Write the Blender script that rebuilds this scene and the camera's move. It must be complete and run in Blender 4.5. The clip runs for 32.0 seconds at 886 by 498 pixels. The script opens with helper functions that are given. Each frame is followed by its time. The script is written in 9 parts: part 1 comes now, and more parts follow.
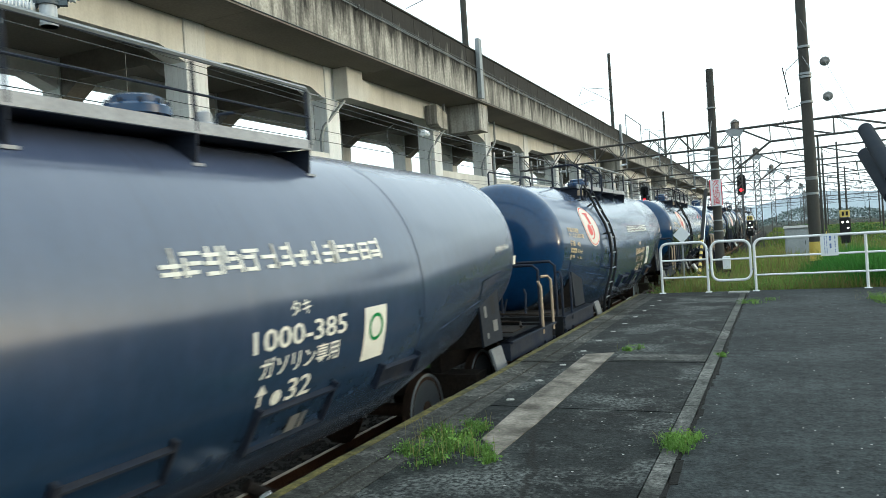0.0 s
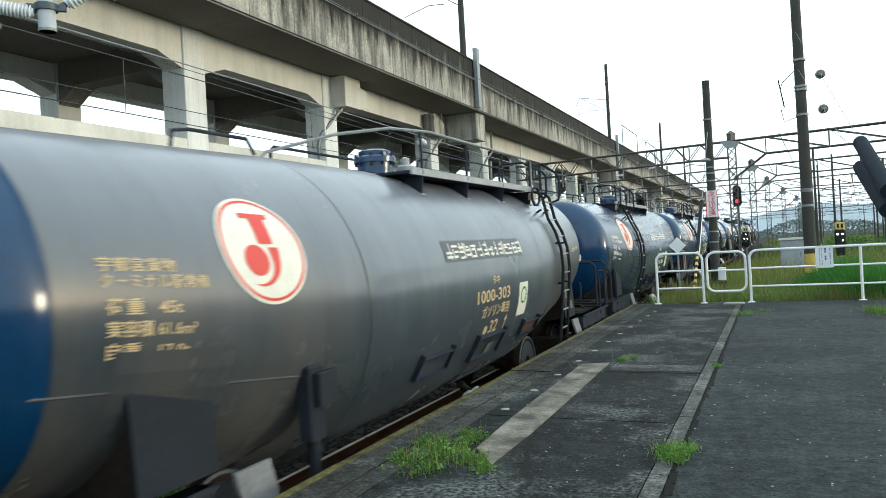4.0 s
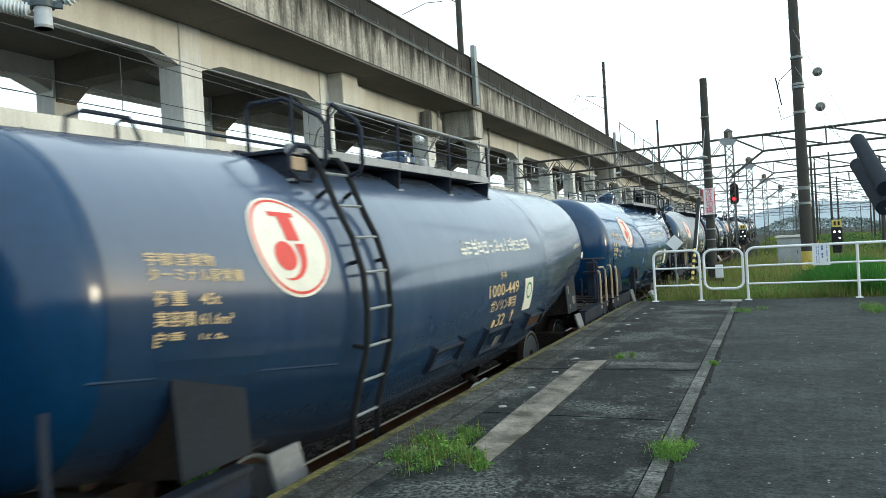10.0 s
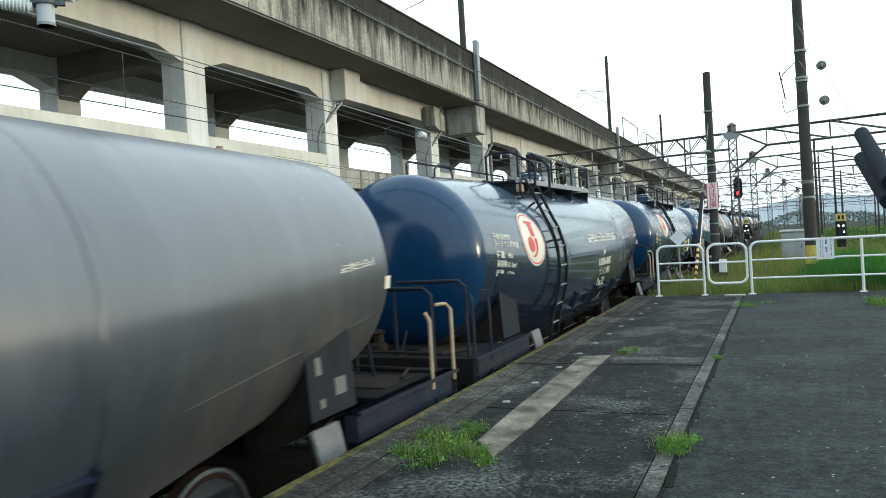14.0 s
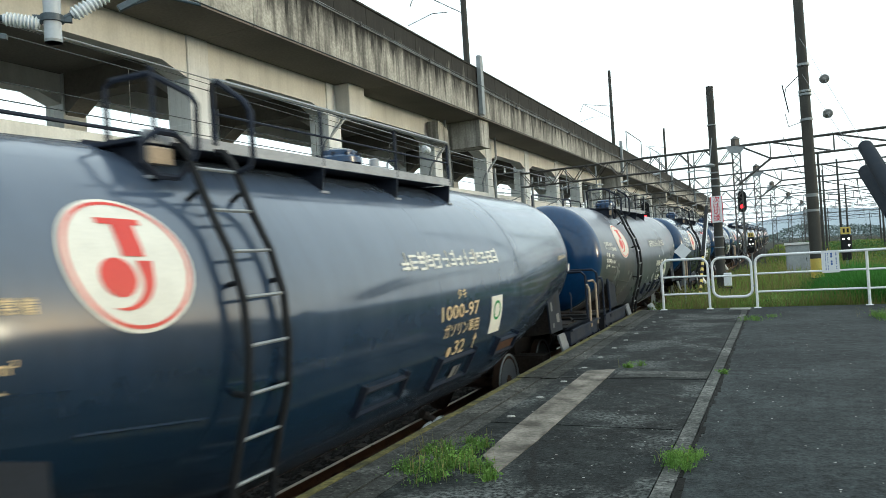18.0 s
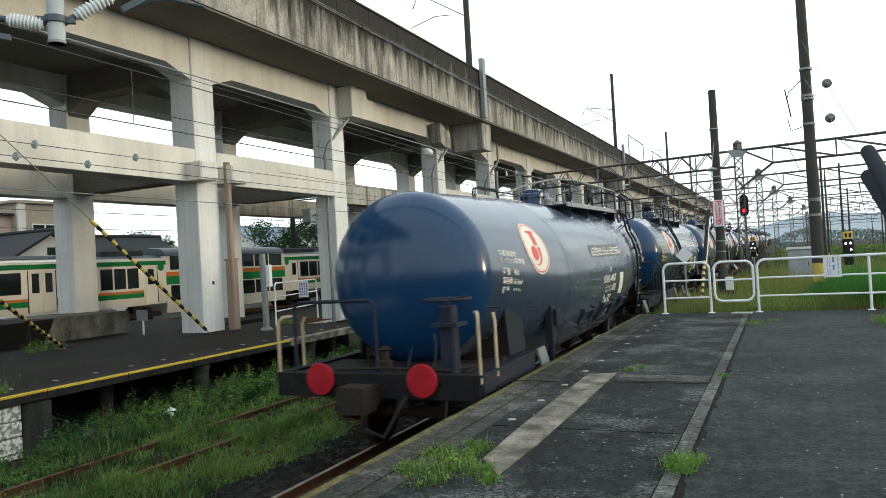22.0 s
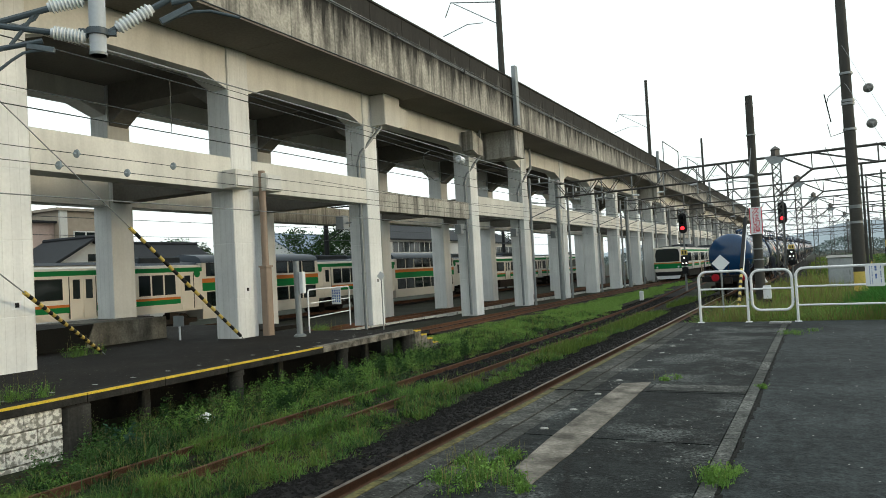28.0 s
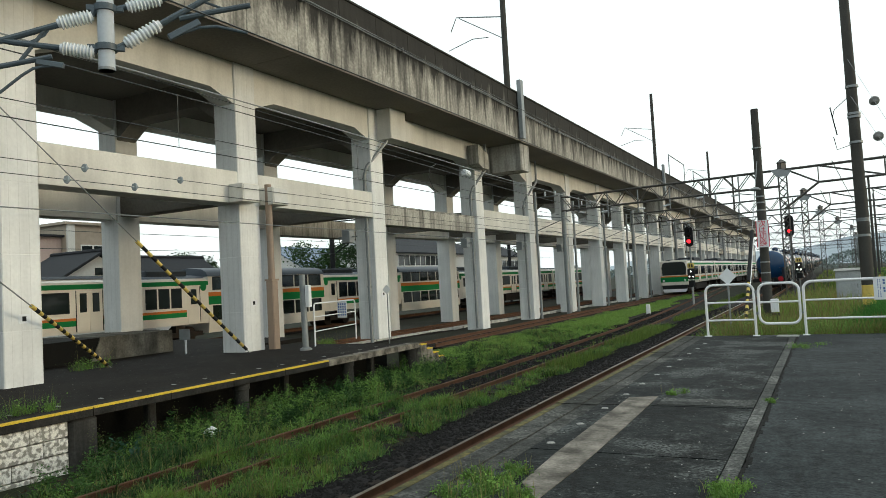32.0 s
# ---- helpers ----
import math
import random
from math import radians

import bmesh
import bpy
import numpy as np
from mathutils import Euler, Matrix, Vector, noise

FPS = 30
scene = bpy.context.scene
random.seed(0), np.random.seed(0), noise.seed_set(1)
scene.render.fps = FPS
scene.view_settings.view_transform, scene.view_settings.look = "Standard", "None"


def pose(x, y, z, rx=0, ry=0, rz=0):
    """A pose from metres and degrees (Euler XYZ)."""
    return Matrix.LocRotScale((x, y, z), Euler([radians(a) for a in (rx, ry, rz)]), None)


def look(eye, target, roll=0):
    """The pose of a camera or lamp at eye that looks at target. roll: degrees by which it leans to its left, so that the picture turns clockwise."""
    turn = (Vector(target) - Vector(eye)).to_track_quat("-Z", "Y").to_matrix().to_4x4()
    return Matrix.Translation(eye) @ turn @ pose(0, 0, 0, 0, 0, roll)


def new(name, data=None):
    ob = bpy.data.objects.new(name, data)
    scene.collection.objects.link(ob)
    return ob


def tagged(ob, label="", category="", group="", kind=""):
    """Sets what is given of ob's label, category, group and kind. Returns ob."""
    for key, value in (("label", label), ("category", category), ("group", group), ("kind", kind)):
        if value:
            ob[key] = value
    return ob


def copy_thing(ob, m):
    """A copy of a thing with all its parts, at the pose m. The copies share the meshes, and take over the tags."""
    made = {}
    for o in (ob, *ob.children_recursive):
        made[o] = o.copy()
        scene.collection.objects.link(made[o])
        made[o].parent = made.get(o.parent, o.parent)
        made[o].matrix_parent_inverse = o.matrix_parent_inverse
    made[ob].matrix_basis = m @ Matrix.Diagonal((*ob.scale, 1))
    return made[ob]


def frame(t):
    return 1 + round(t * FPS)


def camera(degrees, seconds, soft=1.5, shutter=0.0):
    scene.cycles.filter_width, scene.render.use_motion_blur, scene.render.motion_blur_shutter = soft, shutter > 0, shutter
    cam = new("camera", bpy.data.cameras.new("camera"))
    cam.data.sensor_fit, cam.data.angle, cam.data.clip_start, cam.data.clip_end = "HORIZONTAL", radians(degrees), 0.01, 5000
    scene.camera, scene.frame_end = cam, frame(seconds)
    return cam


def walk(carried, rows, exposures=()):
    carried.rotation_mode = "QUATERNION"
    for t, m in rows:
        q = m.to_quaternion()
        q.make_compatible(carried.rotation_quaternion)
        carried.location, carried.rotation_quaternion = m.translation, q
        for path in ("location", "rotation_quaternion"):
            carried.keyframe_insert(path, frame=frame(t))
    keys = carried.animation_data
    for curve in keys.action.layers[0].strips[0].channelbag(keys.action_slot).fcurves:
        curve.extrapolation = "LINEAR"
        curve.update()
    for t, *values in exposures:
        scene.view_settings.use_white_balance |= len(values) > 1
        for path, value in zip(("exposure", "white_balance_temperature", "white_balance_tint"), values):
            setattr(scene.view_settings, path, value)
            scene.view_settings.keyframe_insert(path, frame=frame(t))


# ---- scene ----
# Camera: held by hand on the platform, turning a little; platform top is z = 0.
EYE = (0.0, 0.0, 1.45)
cam = camera(62.57, 32.0, soft=0.5, shutter=0.35)
# seconds, heading to the left of +y, tilt up, roll (degrees)
PATH = [
    (0, 24.91, -0.50, -3.70), (0.5, 24.82, -0.48, -3.61), (1, 24.77, -0.39, -3.50), (1.5, 24.75, -0.27, -3.38),
    (2, 24.66, -0.04, -3.33), (2.5, 24.62, 0.20, -3.27), (3, 24.57, 0.33, -3.28), (3.5, 24.54, 0.29, -3.20),
    (5.5, 24.60, -0.55, -3.31), (6, 24.52, -0.71, -3.31), (6.5, 24.38, -0.80, -3.31), (7, 24.29, -0.82, -3.31),
    (7.5, 24.26, -0.73, -3.31), (8, 24.29, -0.58, -3.26), (8.5, 24.39, -0.45, -3.26), (9, 24.41, -0.32, -3.26),
    (9.5, 24.43, -0.20, -3.20), (10, 24.38, -0.05, -3.19), (10.5, 24.32, 0.06, -3.15), (11, 24.30, 0.09, -3.12),
    (11.5, 24.30, 0.08, -3.18), (12, 24.33, -0.04, -3.24), (12.5, 24.43, -0.22, -3.30), (13, 24.54, -0.34, -3.36),
    (13.5, 24.58, -0.39, -3.42), (14, 24.65, -0.38, -3.42), (14.5, 24.66, -0.25, -3.42), (16.5, 24.63, 0.17, -3.34),
    (17, 24.69, 0.34, -3.37), (17.5, 24.75, 0.57, -3.46), (18, 24.90, 0.74, -3.53), (18.5, 24.97, 0.85, -3.61),
    (19, 25.05, 0.82, -3.58), (19.5, 25.10, 0.80, -3.61), (20, 25.13, 0.83, -3.51), (20.5, 25.11, 0.95, -3.43),
    (21, 25.05, 1.03, -3.32), (21.5, 25.01, 1.03, -3.27), (22, 25.01, 0.95, -3.24), (22.5, 25.06, 0.83, -3.24),
    (23, 25.08, 0.82, -3.27), (23.5, 25.16, 0.85, -3.29), (24, 25.28, 0.88, -3.32), (24.5, 25.40, 0.82, -3.33),
    (25, 25.52, 0.69, -3.30), (25.5, 25.64, 0.60, -3.25), (27.5, 26.93, 1.18, -3.17), (28, 27.50, 1.67, -3.08),
    (28.5, 27.94, 2.09, -3.10), (29, 28.19, 2.22, -3.15), (29.5, 28.09, 2.23, -3.13), (30, 28.00, 2.23, -3.12),
    (30.5, 27.94, 2.29, -3.14), (31, 27.91, 2.42, -3.13), (31.5, 27.91, 2.56, -3.13), (32, 27.90, 2.75, -3.11),
]


def aim(yaw, tilt, roll):
    a, b = radians(yaw), radians(tilt)
    way = Vector((-math.sin(a) * math.cos(b), math.cos(a) * math.cos(b), math.sin(b)))
    return look(EYE, Vector(EYE) + way * 2, roll)


walk(cam, [(t, aim(a, b, c)) for t, a, b, c in PATH],
     exposures=[(0, 0.26, 5860, -4), (10, 0.22, 5840, -4.5), (17, 0.12, 5900, -4), (19, 0.07, 6040, -1.5), (23, 0.0, 6250, 0.5), (28, -0.17, 6320, -0.5), (32, -0.22, 6320, -0.5)])

# World, sun, exposure
scene.view_settings.exposure = 0.0
SUN_EL, SUN_AZ = 4.5, 73.0      # degrees above the horizon; azimuth from +y towards +x
world = bpy.data.worlds.new("world")
scene.world = world
world.use_nodes = True
wn, wl = world.node_tree.nodes, world.node_tree.links
wn.clear()
sky = wn.new("ShaderNodeTexSky")
sky.sky_type, sky.sun_disc = "NISHITA", False
sky.sun_elevation, sky.sun_rotation = radians(SUN_EL), radians(SUN_AZ)
sky.air_density, sky.dust_density, sky.ozone_density = 1.0, 5.0, 1.0
# thin high overcast: the sky's own colour veiled by a white layer
veil = wn.new("ShaderNodeRGB")
veil.outputs[0].default_value = (12.4, 12.6, 12.9, 1)
mixs = wn.new("ShaderNodeMix")
mixs.data_type, mixs.blend_type = "RGBA", "ADD"
mixs.inputs[0].default_value = 1.0
thin = wn.new("ShaderNodeVectorMath")
thin.operation = "SCALE"
thin.inputs["Scale"].default_value = 0.95
wl.new(sky.outputs[0], thin.inputs[0])
wl.new(thin.outputs[0], mixs.inputs[6])
wl.new(veil.outputs[0], mixs.inputs[7])
bgn = wn.new("ShaderNodeBackground")
bgn.inputs[1].default_value = 0.1
outw = wn.new("ShaderNodeOutputWorld")
wl.new(mixs.outputs[2], bgn.inputs[0])
wl.new(bgn.outputs[0], outw.inputs[0])

sun = new("sun", bpy.data.lights.new("sun", "SUN"))
sun.data.energy, sun.data.angle, sun.data.color = 1.1, radians(10), (1.0, 0.84, 0.62)
ea, aa = radians(SUN_EL), radians(SUN_AZ)
sun_way = Vector((math.sin(aa) * math.cos(ea), math.cos(aa) * math.cos(ea), math.sin(ea)))
sun.matrix_world = look(sun_way * 50, (0, 0, 0))


# ---------------- materials ----------------
def material(name, base, rough=0.6, metal=0.0, var=0.25, scale=6.0, fine=60.0, bump=0.15, second=None, spread=0.5,
             coat=0.0, streak=0.0, streak_col=(0.02, 0.02, 0.018), island=0.0, spec=0.5, streak_x=9.0, streak_z=0.5, streak_p=(0.44, 0.66)):
    """A surface with colour variation at two scales, relief, and, where asked, vertical dirt streaks."""
    m = bpy.data.materials.new(name)
    m.use_nodes = True
    n, l = m.node_tree.nodes, m.node_tree.links
    b = n["Principled BSDF"]
    b.inputs["Roughness"].default_value = rough
    b.inputs["Metallic"].default_value = metal
    b.inputs["Specular IOR Level"].default_value = spec if rough < 0.65 else min(spec, 0.15)
    b.inputs["Coat Weight"].default_value = coat
    b.inputs["Coat Roughness"].default_value = 0.12
    tc = n.new("ShaderNodeTexCoord")
    big, small = n.new("ShaderNodeTexNoise"), n.new("ShaderNodeTexNoise")
    big.inputs["Scale"].default_value, big.inputs["Detail"].default_value = scale, 5
    small.inputs["Scale"].default_value, small.inputs["Detail"].default_value = fine, 3
    l.new(tc.outputs["Object"], big.inputs["Vector"])
    l.new(tc.outputs["Object"], small.inputs["Vector"])
    dark = tuple(c * (1 - var) for c in base) if second is None else second
    light = tuple(min(1, c * (1 + var * 0.6)) for c in base)
    ramp = n.new("ShaderNodeValToRGB")
    ramp.color_ramp.elements[0].position, ramp.color_ramp.elements[1].position = 0.5 - spread / 2, 0.5 + spread / 2
    ramp.color_ramp.elements[0].color, ramp.color_ramp.elements[1].color = (*dark, 1), (*light, 1)
    l.new(big.outputs["Fac"], ramp.inputs[0])
    mix = n.new("ShaderNodeMix")
    mix.data_type, mix.blend_type = "RGBA", "MULTIPLY"
    mix.inputs[0].default_value = min(1.0, var * 2)
    l.new(ramp.outputs[0], mix.inputs[6])
    r2 = n.new("ShaderNodeValToRGB")
    r2.color_ramp.elements[0].position, r2.color_ramp.elements[1].position = 0.3, 0.65
    r2.color_ramp.elements[0].color, r2.color_ramp.elements[1].color = (0.6, 0.6, 0.6, 1), (1.1, 1.1, 1.1, 1)
    l.new(small.outputs["Fac"], r2.inputs[0])
    l.new(r2.outputs[0], mix.inputs[7])
    col = mix.outputs[2]
    if streak > 0:
        sv = n.new("ShaderNodeVectorMath")
        sv.operation = "MULTIPLY"
        sv.inputs[1].default_value = (streak_x, streak_x, streak_z)
        geo = n.new("ShaderNodeNewGeometry")
        l.new(geo.outputs["Position"], sv.inputs[0])
        sn = n.new("ShaderNodeTexNoise")
        sn.inputs["Scale"].default_value, sn.inputs["Detail"].default_value = 0.6, 6
        sn.inputs["Roughness"].default_value = 0.65
        l.new(sv.outputs[0], sn.inputs["Vector"])
        sr = n.new("ShaderNodeValToRGB")
        sr.color_ramp.elements[0].position, sr.color_ramp.elements[1].position = streak_p
        sr.color_ramp.elements[0].color = (0, 0, 0, 1)
        sr.color_ramp.elements[1].color = (streak, streak, streak, 1)
        l.new(sn.outputs["Fac"], sr.inputs[0])
        ms = n.new("ShaderNodeMix")
        ms.data_type = "RGBA"
        l.new(sr.outputs[0], ms.inputs[0])
        l.new(col, ms.inputs[6])
        ms.inputs[7].default_value = (*streak_col, 1)
        col = ms.outputs[2]
    if island > 0:
        oi = n.new("ShaderNodeObjectInfo")
        gi = n.new("ShaderNodeNewGeometry")
        add = n.new("ShaderNodeMath")
        add.operation = "ADD"
        l.new(oi.outputs["Random"], add.inputs[0])
        l.new(gi.outputs["Random Per Island"], add.inputs[1])
        mr = n.new("ShaderNodeMapRange")
        mr.inputs[1].default_value, mr.inputs[2].default_value = 0.0, 2.0
        mr.inputs[3].default_value, mr.inputs[4].default_value = 1 - island, 1 + island
        l.new(add.outputs[0], mr.inputs[0])
        mi = n.new("ShaderNodeVectorMath")
        mi.operation = "SCALE"
        l.new(col, mi.inputs[0])
        l.new(mr.outputs[0], mi.inputs["Scale"])
        col = mi.outputs[0]
    l.new(col, b.inputs["Base Color"])
    if rough > 0.15:
        rr = n.new("ShaderNodeMapRange")
        rr.inputs[3].default_value, rr.inputs[4].default_value = rough * 0.8, min(1, rough * 1.15)
        l.new(big.outputs["Fac"], rr.inputs[0])
        l.new(rr.outputs[0], b.inputs["Roughness"])
    if bump > 0:
        bp = n.new("ShaderNodeBump")
        bp.inputs["Strength"].default_value, bp.inputs["Distance"].default_value = bump, 0.02
        l.new(small.outputs["Fac"], bp.inputs["Height"])
        l.new(bp.outputs[0], b.inputs["Normal"])
    return m


def glowing(name, color, power):
    m = bpy.data.materials.new(name)
    m.use_nodes = True
    b = m.node_tree.nodes["Principled BSDF"]
    b.inputs["Base Color"].default_value = (*color, 1)
    b.inputs["Emission Color"].default_value = (*color, 1)
    b.inputs["Emission Strength"].default_value = power
    return m


def glass(name, tint, rough=0.05):
    m = bpy.data.materials.new(name)
    m.use_nodes = True
    b = m.node_tree.nodes["Principled BSDF"]
    b.inputs["Base Color"].default_value = (*tint, 1)
    b.inputs["Roughness"].default_value = rough
    b.inputs["Specular IOR Level"].default_value = 0.45
    return m


def asphalt(name, base, dark, speck, crack, rough_mix=0.8):
    """Worn asphalt: broad stains, pale aggregate showing as specks, a few cracks."""
    m = bpy.data.materials.new(name)
    m.use_nodes = True
    n, l = m.node_tree.nodes, m.node_tree.links
    b = n["Principled BSDF"]
    geo = n.new("ShaderNodeNewGeometry")

    def tex(kind, scale, detail=4):
        t = n.new(kind)
        t.inputs["Scale"].default_value = scale
        if kind == "ShaderNodeTexNoise":
            t.inputs["Detail"].default_value = detail
            t.inputs["Roughness"].default_value = 0.62
        l.new(geo.outputs["Position"], t.inputs["Vector"])
        return t

    def ramp(src, p0, p1, c0, c1):
        r = n.new("ShaderNodeValToRGB")
        r.color_ramp.elements[0].position, r.color_ramp.elements[1].position = p0, p1
        r.color_ramp.elements[0].color, r.color_ramp.elements[1].color = (*c0, 1), (*c1, 1)
        l.new(src, r.inputs[0])
        return r.outputs[0]

    def mix(kind, fac, a, c):
        x = n.new("ShaderNodeMix")
        x.data_type, x.blend_type = "RGBA", kind
        if isinstance(fac, float):
            x.inputs[0].default_value = fac
        else:
            l.new(fac, x.inputs[0])
        for k, v in ((6, a), (7, c)):
            if isinstance(v, tuple):
                x.inputs[k].default_value = (*v, 1)
            else:
                l.new(v, x.inputs[k])
        return x.outputs[2]

    stain = tex("ShaderNodeTexNoise", 0.55, 7)
    col = ramp(stain.outputs["Fac"], 0.38, 0.62, dark, base)
    grain = tex("ShaderNodeTexNoise", 38.0, 4)
    col = mix("MULTIPLY", 0.85, col, ramp(grain.outputs["Fac"], 0.30, 0.70, (0.25, 0.25, 0.25), (1.75, 1.75, 1.75)))
    clod = tex("ShaderNodeTexNoise", 9.0, 6)
    col = mix("MULTIPLY", rough_mix, col, ramp(clod.outputs["Fac"], 0.34, 0.66, (0.30, 0.30, 0.30), (1.8, 1.8, 1.8)))
    chips = tex("ShaderNodeTexVoronoi", 24.0)
    patch_ = tex("ShaderNodeTexNoise", 1.6, 3)
    worn = n.new("ShaderNodeMath")
    worn.operation = "MULTIPLY"
    l.new(ramp(chips.outputs["Distance"], 0.14, 0.25, (1, 1, 1), (0, 0, 0)), worn.inputs[0])
    l.new(ramp(patch_.outputs["Fac"], 0.42, 0.68, (0.05, 0.05, 0.05), (1, 1, 1)), worn.inputs[1])
    col = mix("MIX", worn.outputs[0], col, speck)
    lich = tex("ShaderNodeTexNoise", 0.9, 8)
    lich.inputs["Roughness"].default_value = 0.72
    fleck = tex("ShaderNodeTexNoise", 30.0, 4)
    bloom = n.new("ShaderNodeMath")
    bloom.operation = "MULTIPLY"
    l.new(ramp(lich.outputs["Fac"], 0.49, 0.60, (0, 0, 0), (1, 1, 1)), bloom.inputs[0])
    l.new(ramp(fleck.outputs["Fac"], 0.42, 0.60, (0, 0, 0), (1, 1, 1)), bloom.inputs[1])
    col = mix("MIX", bloom.outputs[0], col, tuple(c * 1.25 for c in speck))
    big = tex("ShaderNodeTexVoronoi", 13.0)
    rare = n.new("ShaderNodeMath")
    rare.operation = "LESS_THAN"
    rare.inputs[1].default_value = 0.11
    l.new(big.outputs["Distance"], rare.inputs[0])
    pick = n.new("ShaderNodeMath")
    pick.operation = "MULTIPLY"
    l.new(rare.outputs[0], pick.inputs[0])
    sep = n.new("ShaderNodeSeparateColor")
    l.new(big.outputs["Color"], sep.inputs[0])
    l.new(ramp(sep.outputs[0], 0.74, 0.76, (0, 0, 0), (1, 1, 1)), pick.inputs[1])
    col = mix("MIX", pick.outputs[0], col, (0.34, 0.33, 0.31))
    if crack > 0:
        wob = tex("ShaderNodeTexNoise", 2.2, 4)
        add = n.new("ShaderNodeVectorMath")
        add.operation = "MULTIPLY_ADD"
        add.inputs[1].default_value = (0.35, 0.35, 0)
        l.new(wob.outputs["Color"], add.inputs[0])
        l.new(geo.outputs["Position"], add.inputs[2])
        cr = n.new("ShaderNodeTexVoronoi")
        cr.feature = "DISTANCE_TO_EDGE"
        cr.inputs["Scale"].default_value = 0.45
        l.new(add.outputs[0], cr.inputs["Vector"])
        col = mix("MIX", ramp(cr.outputs["Distance"], 0.003, 0.011, (crack, crack, crack), (0, 0, 0)), col, (0.010, 0.010, 0.009))
    l.new(col, b.inputs["Base Color"])
    b.inputs["Roughness"].default_value = 0.82
    b.inputs["Specular IOR Level"].default_value = 0.15
    bp = n.new("ShaderNodeBump")
    bp.inputs["Strength"].default_value, bp.inputs["Distance"].default_value = 0.55, 0.012
    l.new(grain.outputs["Fac"], bp.inputs["Height"])
    l.new(bp.outputs[0], b.inputs["Normal"])
    return m


M_ASPHALT = asphalt("old asphalt", (0.0185, 0.0218, 0.0214), (0.0058, 0.0068, 0.0068), (0.108, 0.116, 0.112), 0.9)
M_ASPHALT2 = asphalt("worn grey asphalt", (0.0305, 0.0365, 0.0375), (0.0155, 0.019, 0.020), (0.042, 0.049, 0.050), 0.25, 0.7)
M_WETASPHALT = asphalt("damp dark asphalt", (0.0120, 0.0098, 0.0078), (0.0062, 0.0052, 0.0042), (0.020, 0.019, 0.017), 0.3)
M_KERB = asphalt("weathered kerb concrete", (0.052, 0.053, 0.049), (0.020, 0.021, 0.018), (0.14, 0.14, 0.128), 0.0, 0.7)
M_DRAIN = asphalt("pale worn drain cover concrete", (0.082, 0.085, 0.079), (0.035, 0.037, 0.034), (0.17, 0.17, 0.16), 0.0, 0.7)
M_EDGE = material("sooty edge slab", (0.035, 0.033, 0.030), 0.9, var=0.4, scale=3, fine=25, bump=0.3, second=(0.016, 0.016, 0.014), spread=0.4)
M_CRACK = material("dirt-filled crack", (0.009, 0.009, 0.008), 0.95, var=0.3, scale=20, bump=0.2)
M_FADED = material("worn pale marker paint", (0.36, 0.36, 0.34), 0.8, var=0.35, scale=30, fine=80, bump=0.1)
M_SLAB = material("pale concrete strip", (0.23, 0.21, 0.18), 0.85, var=0.4, scale=3.2, fine=30, bump=0.25, second=(0.075, 0.068, 0.056), spread=0.28)
M_YELLOW2 = material("yellow edge paint", (0.72, 0.51, 0.045), 0.75, var=0.3, scale=23, fine=60, bump=0.15, second=(0.48, 0.34, 0.05), spread=0.5)
M_YELLOW = material("worn yellow paint", (0.135, 0.118, 0.042), 0.75, var=0.5, scale=9, fine=40, bump=0.2, second=(0.045, 0.046, 0.024), spread=0.35)
M_BALLAST = material("dark ballast", (0.017, 0.016, 0.0155), 0.9, var=0.4, scale=8, fine=25, bump=0.6, island=0.5)
M_TROUGH = material("pale trough concrete", (0.50, 0.49, 0.46), 0.85, var=0.3, scale=2, fine=25, bump=0.15, second=(0.30, 0.29, 0.27))
M_SOIL = material("weedy soil", (0.020, 0.0175, 0.012), 0.95, var=0.4, scale=0.6, fine=12, bump=0.5, second=(0.018, 0.024, 0.010), spread=0.4)
M_RAIL = material("rusty rail", (0.125, 0.064, 0.037), 0.7, 0.2, var=0.4, scale=4, fine=60, bump=0.2)
M_RAILTOP = material("polished rail head", (0.34, 0.30, 0.27), 0.3, 0.9, var=0.2, scale=3, fine=40, bump=0.05)
M_SLEEPER = material("weathered timber sleeper", (0.036, 0.029, 0.024), 0.9, var=0.4, scale=5, fine=40, bump=0.4, island=0.25)
M_CONC = material("pale viaduct concrete", (0.74, 0.73, 0.685), 0.85, var=0.08, scale=0.6, fine=14, bump=0.10, second=(0.60, 0.59, 0.55), streak=0.18, streak_col=(0.19, 0.185, 0.17), streak_x=3.0, streak_z=0.25)


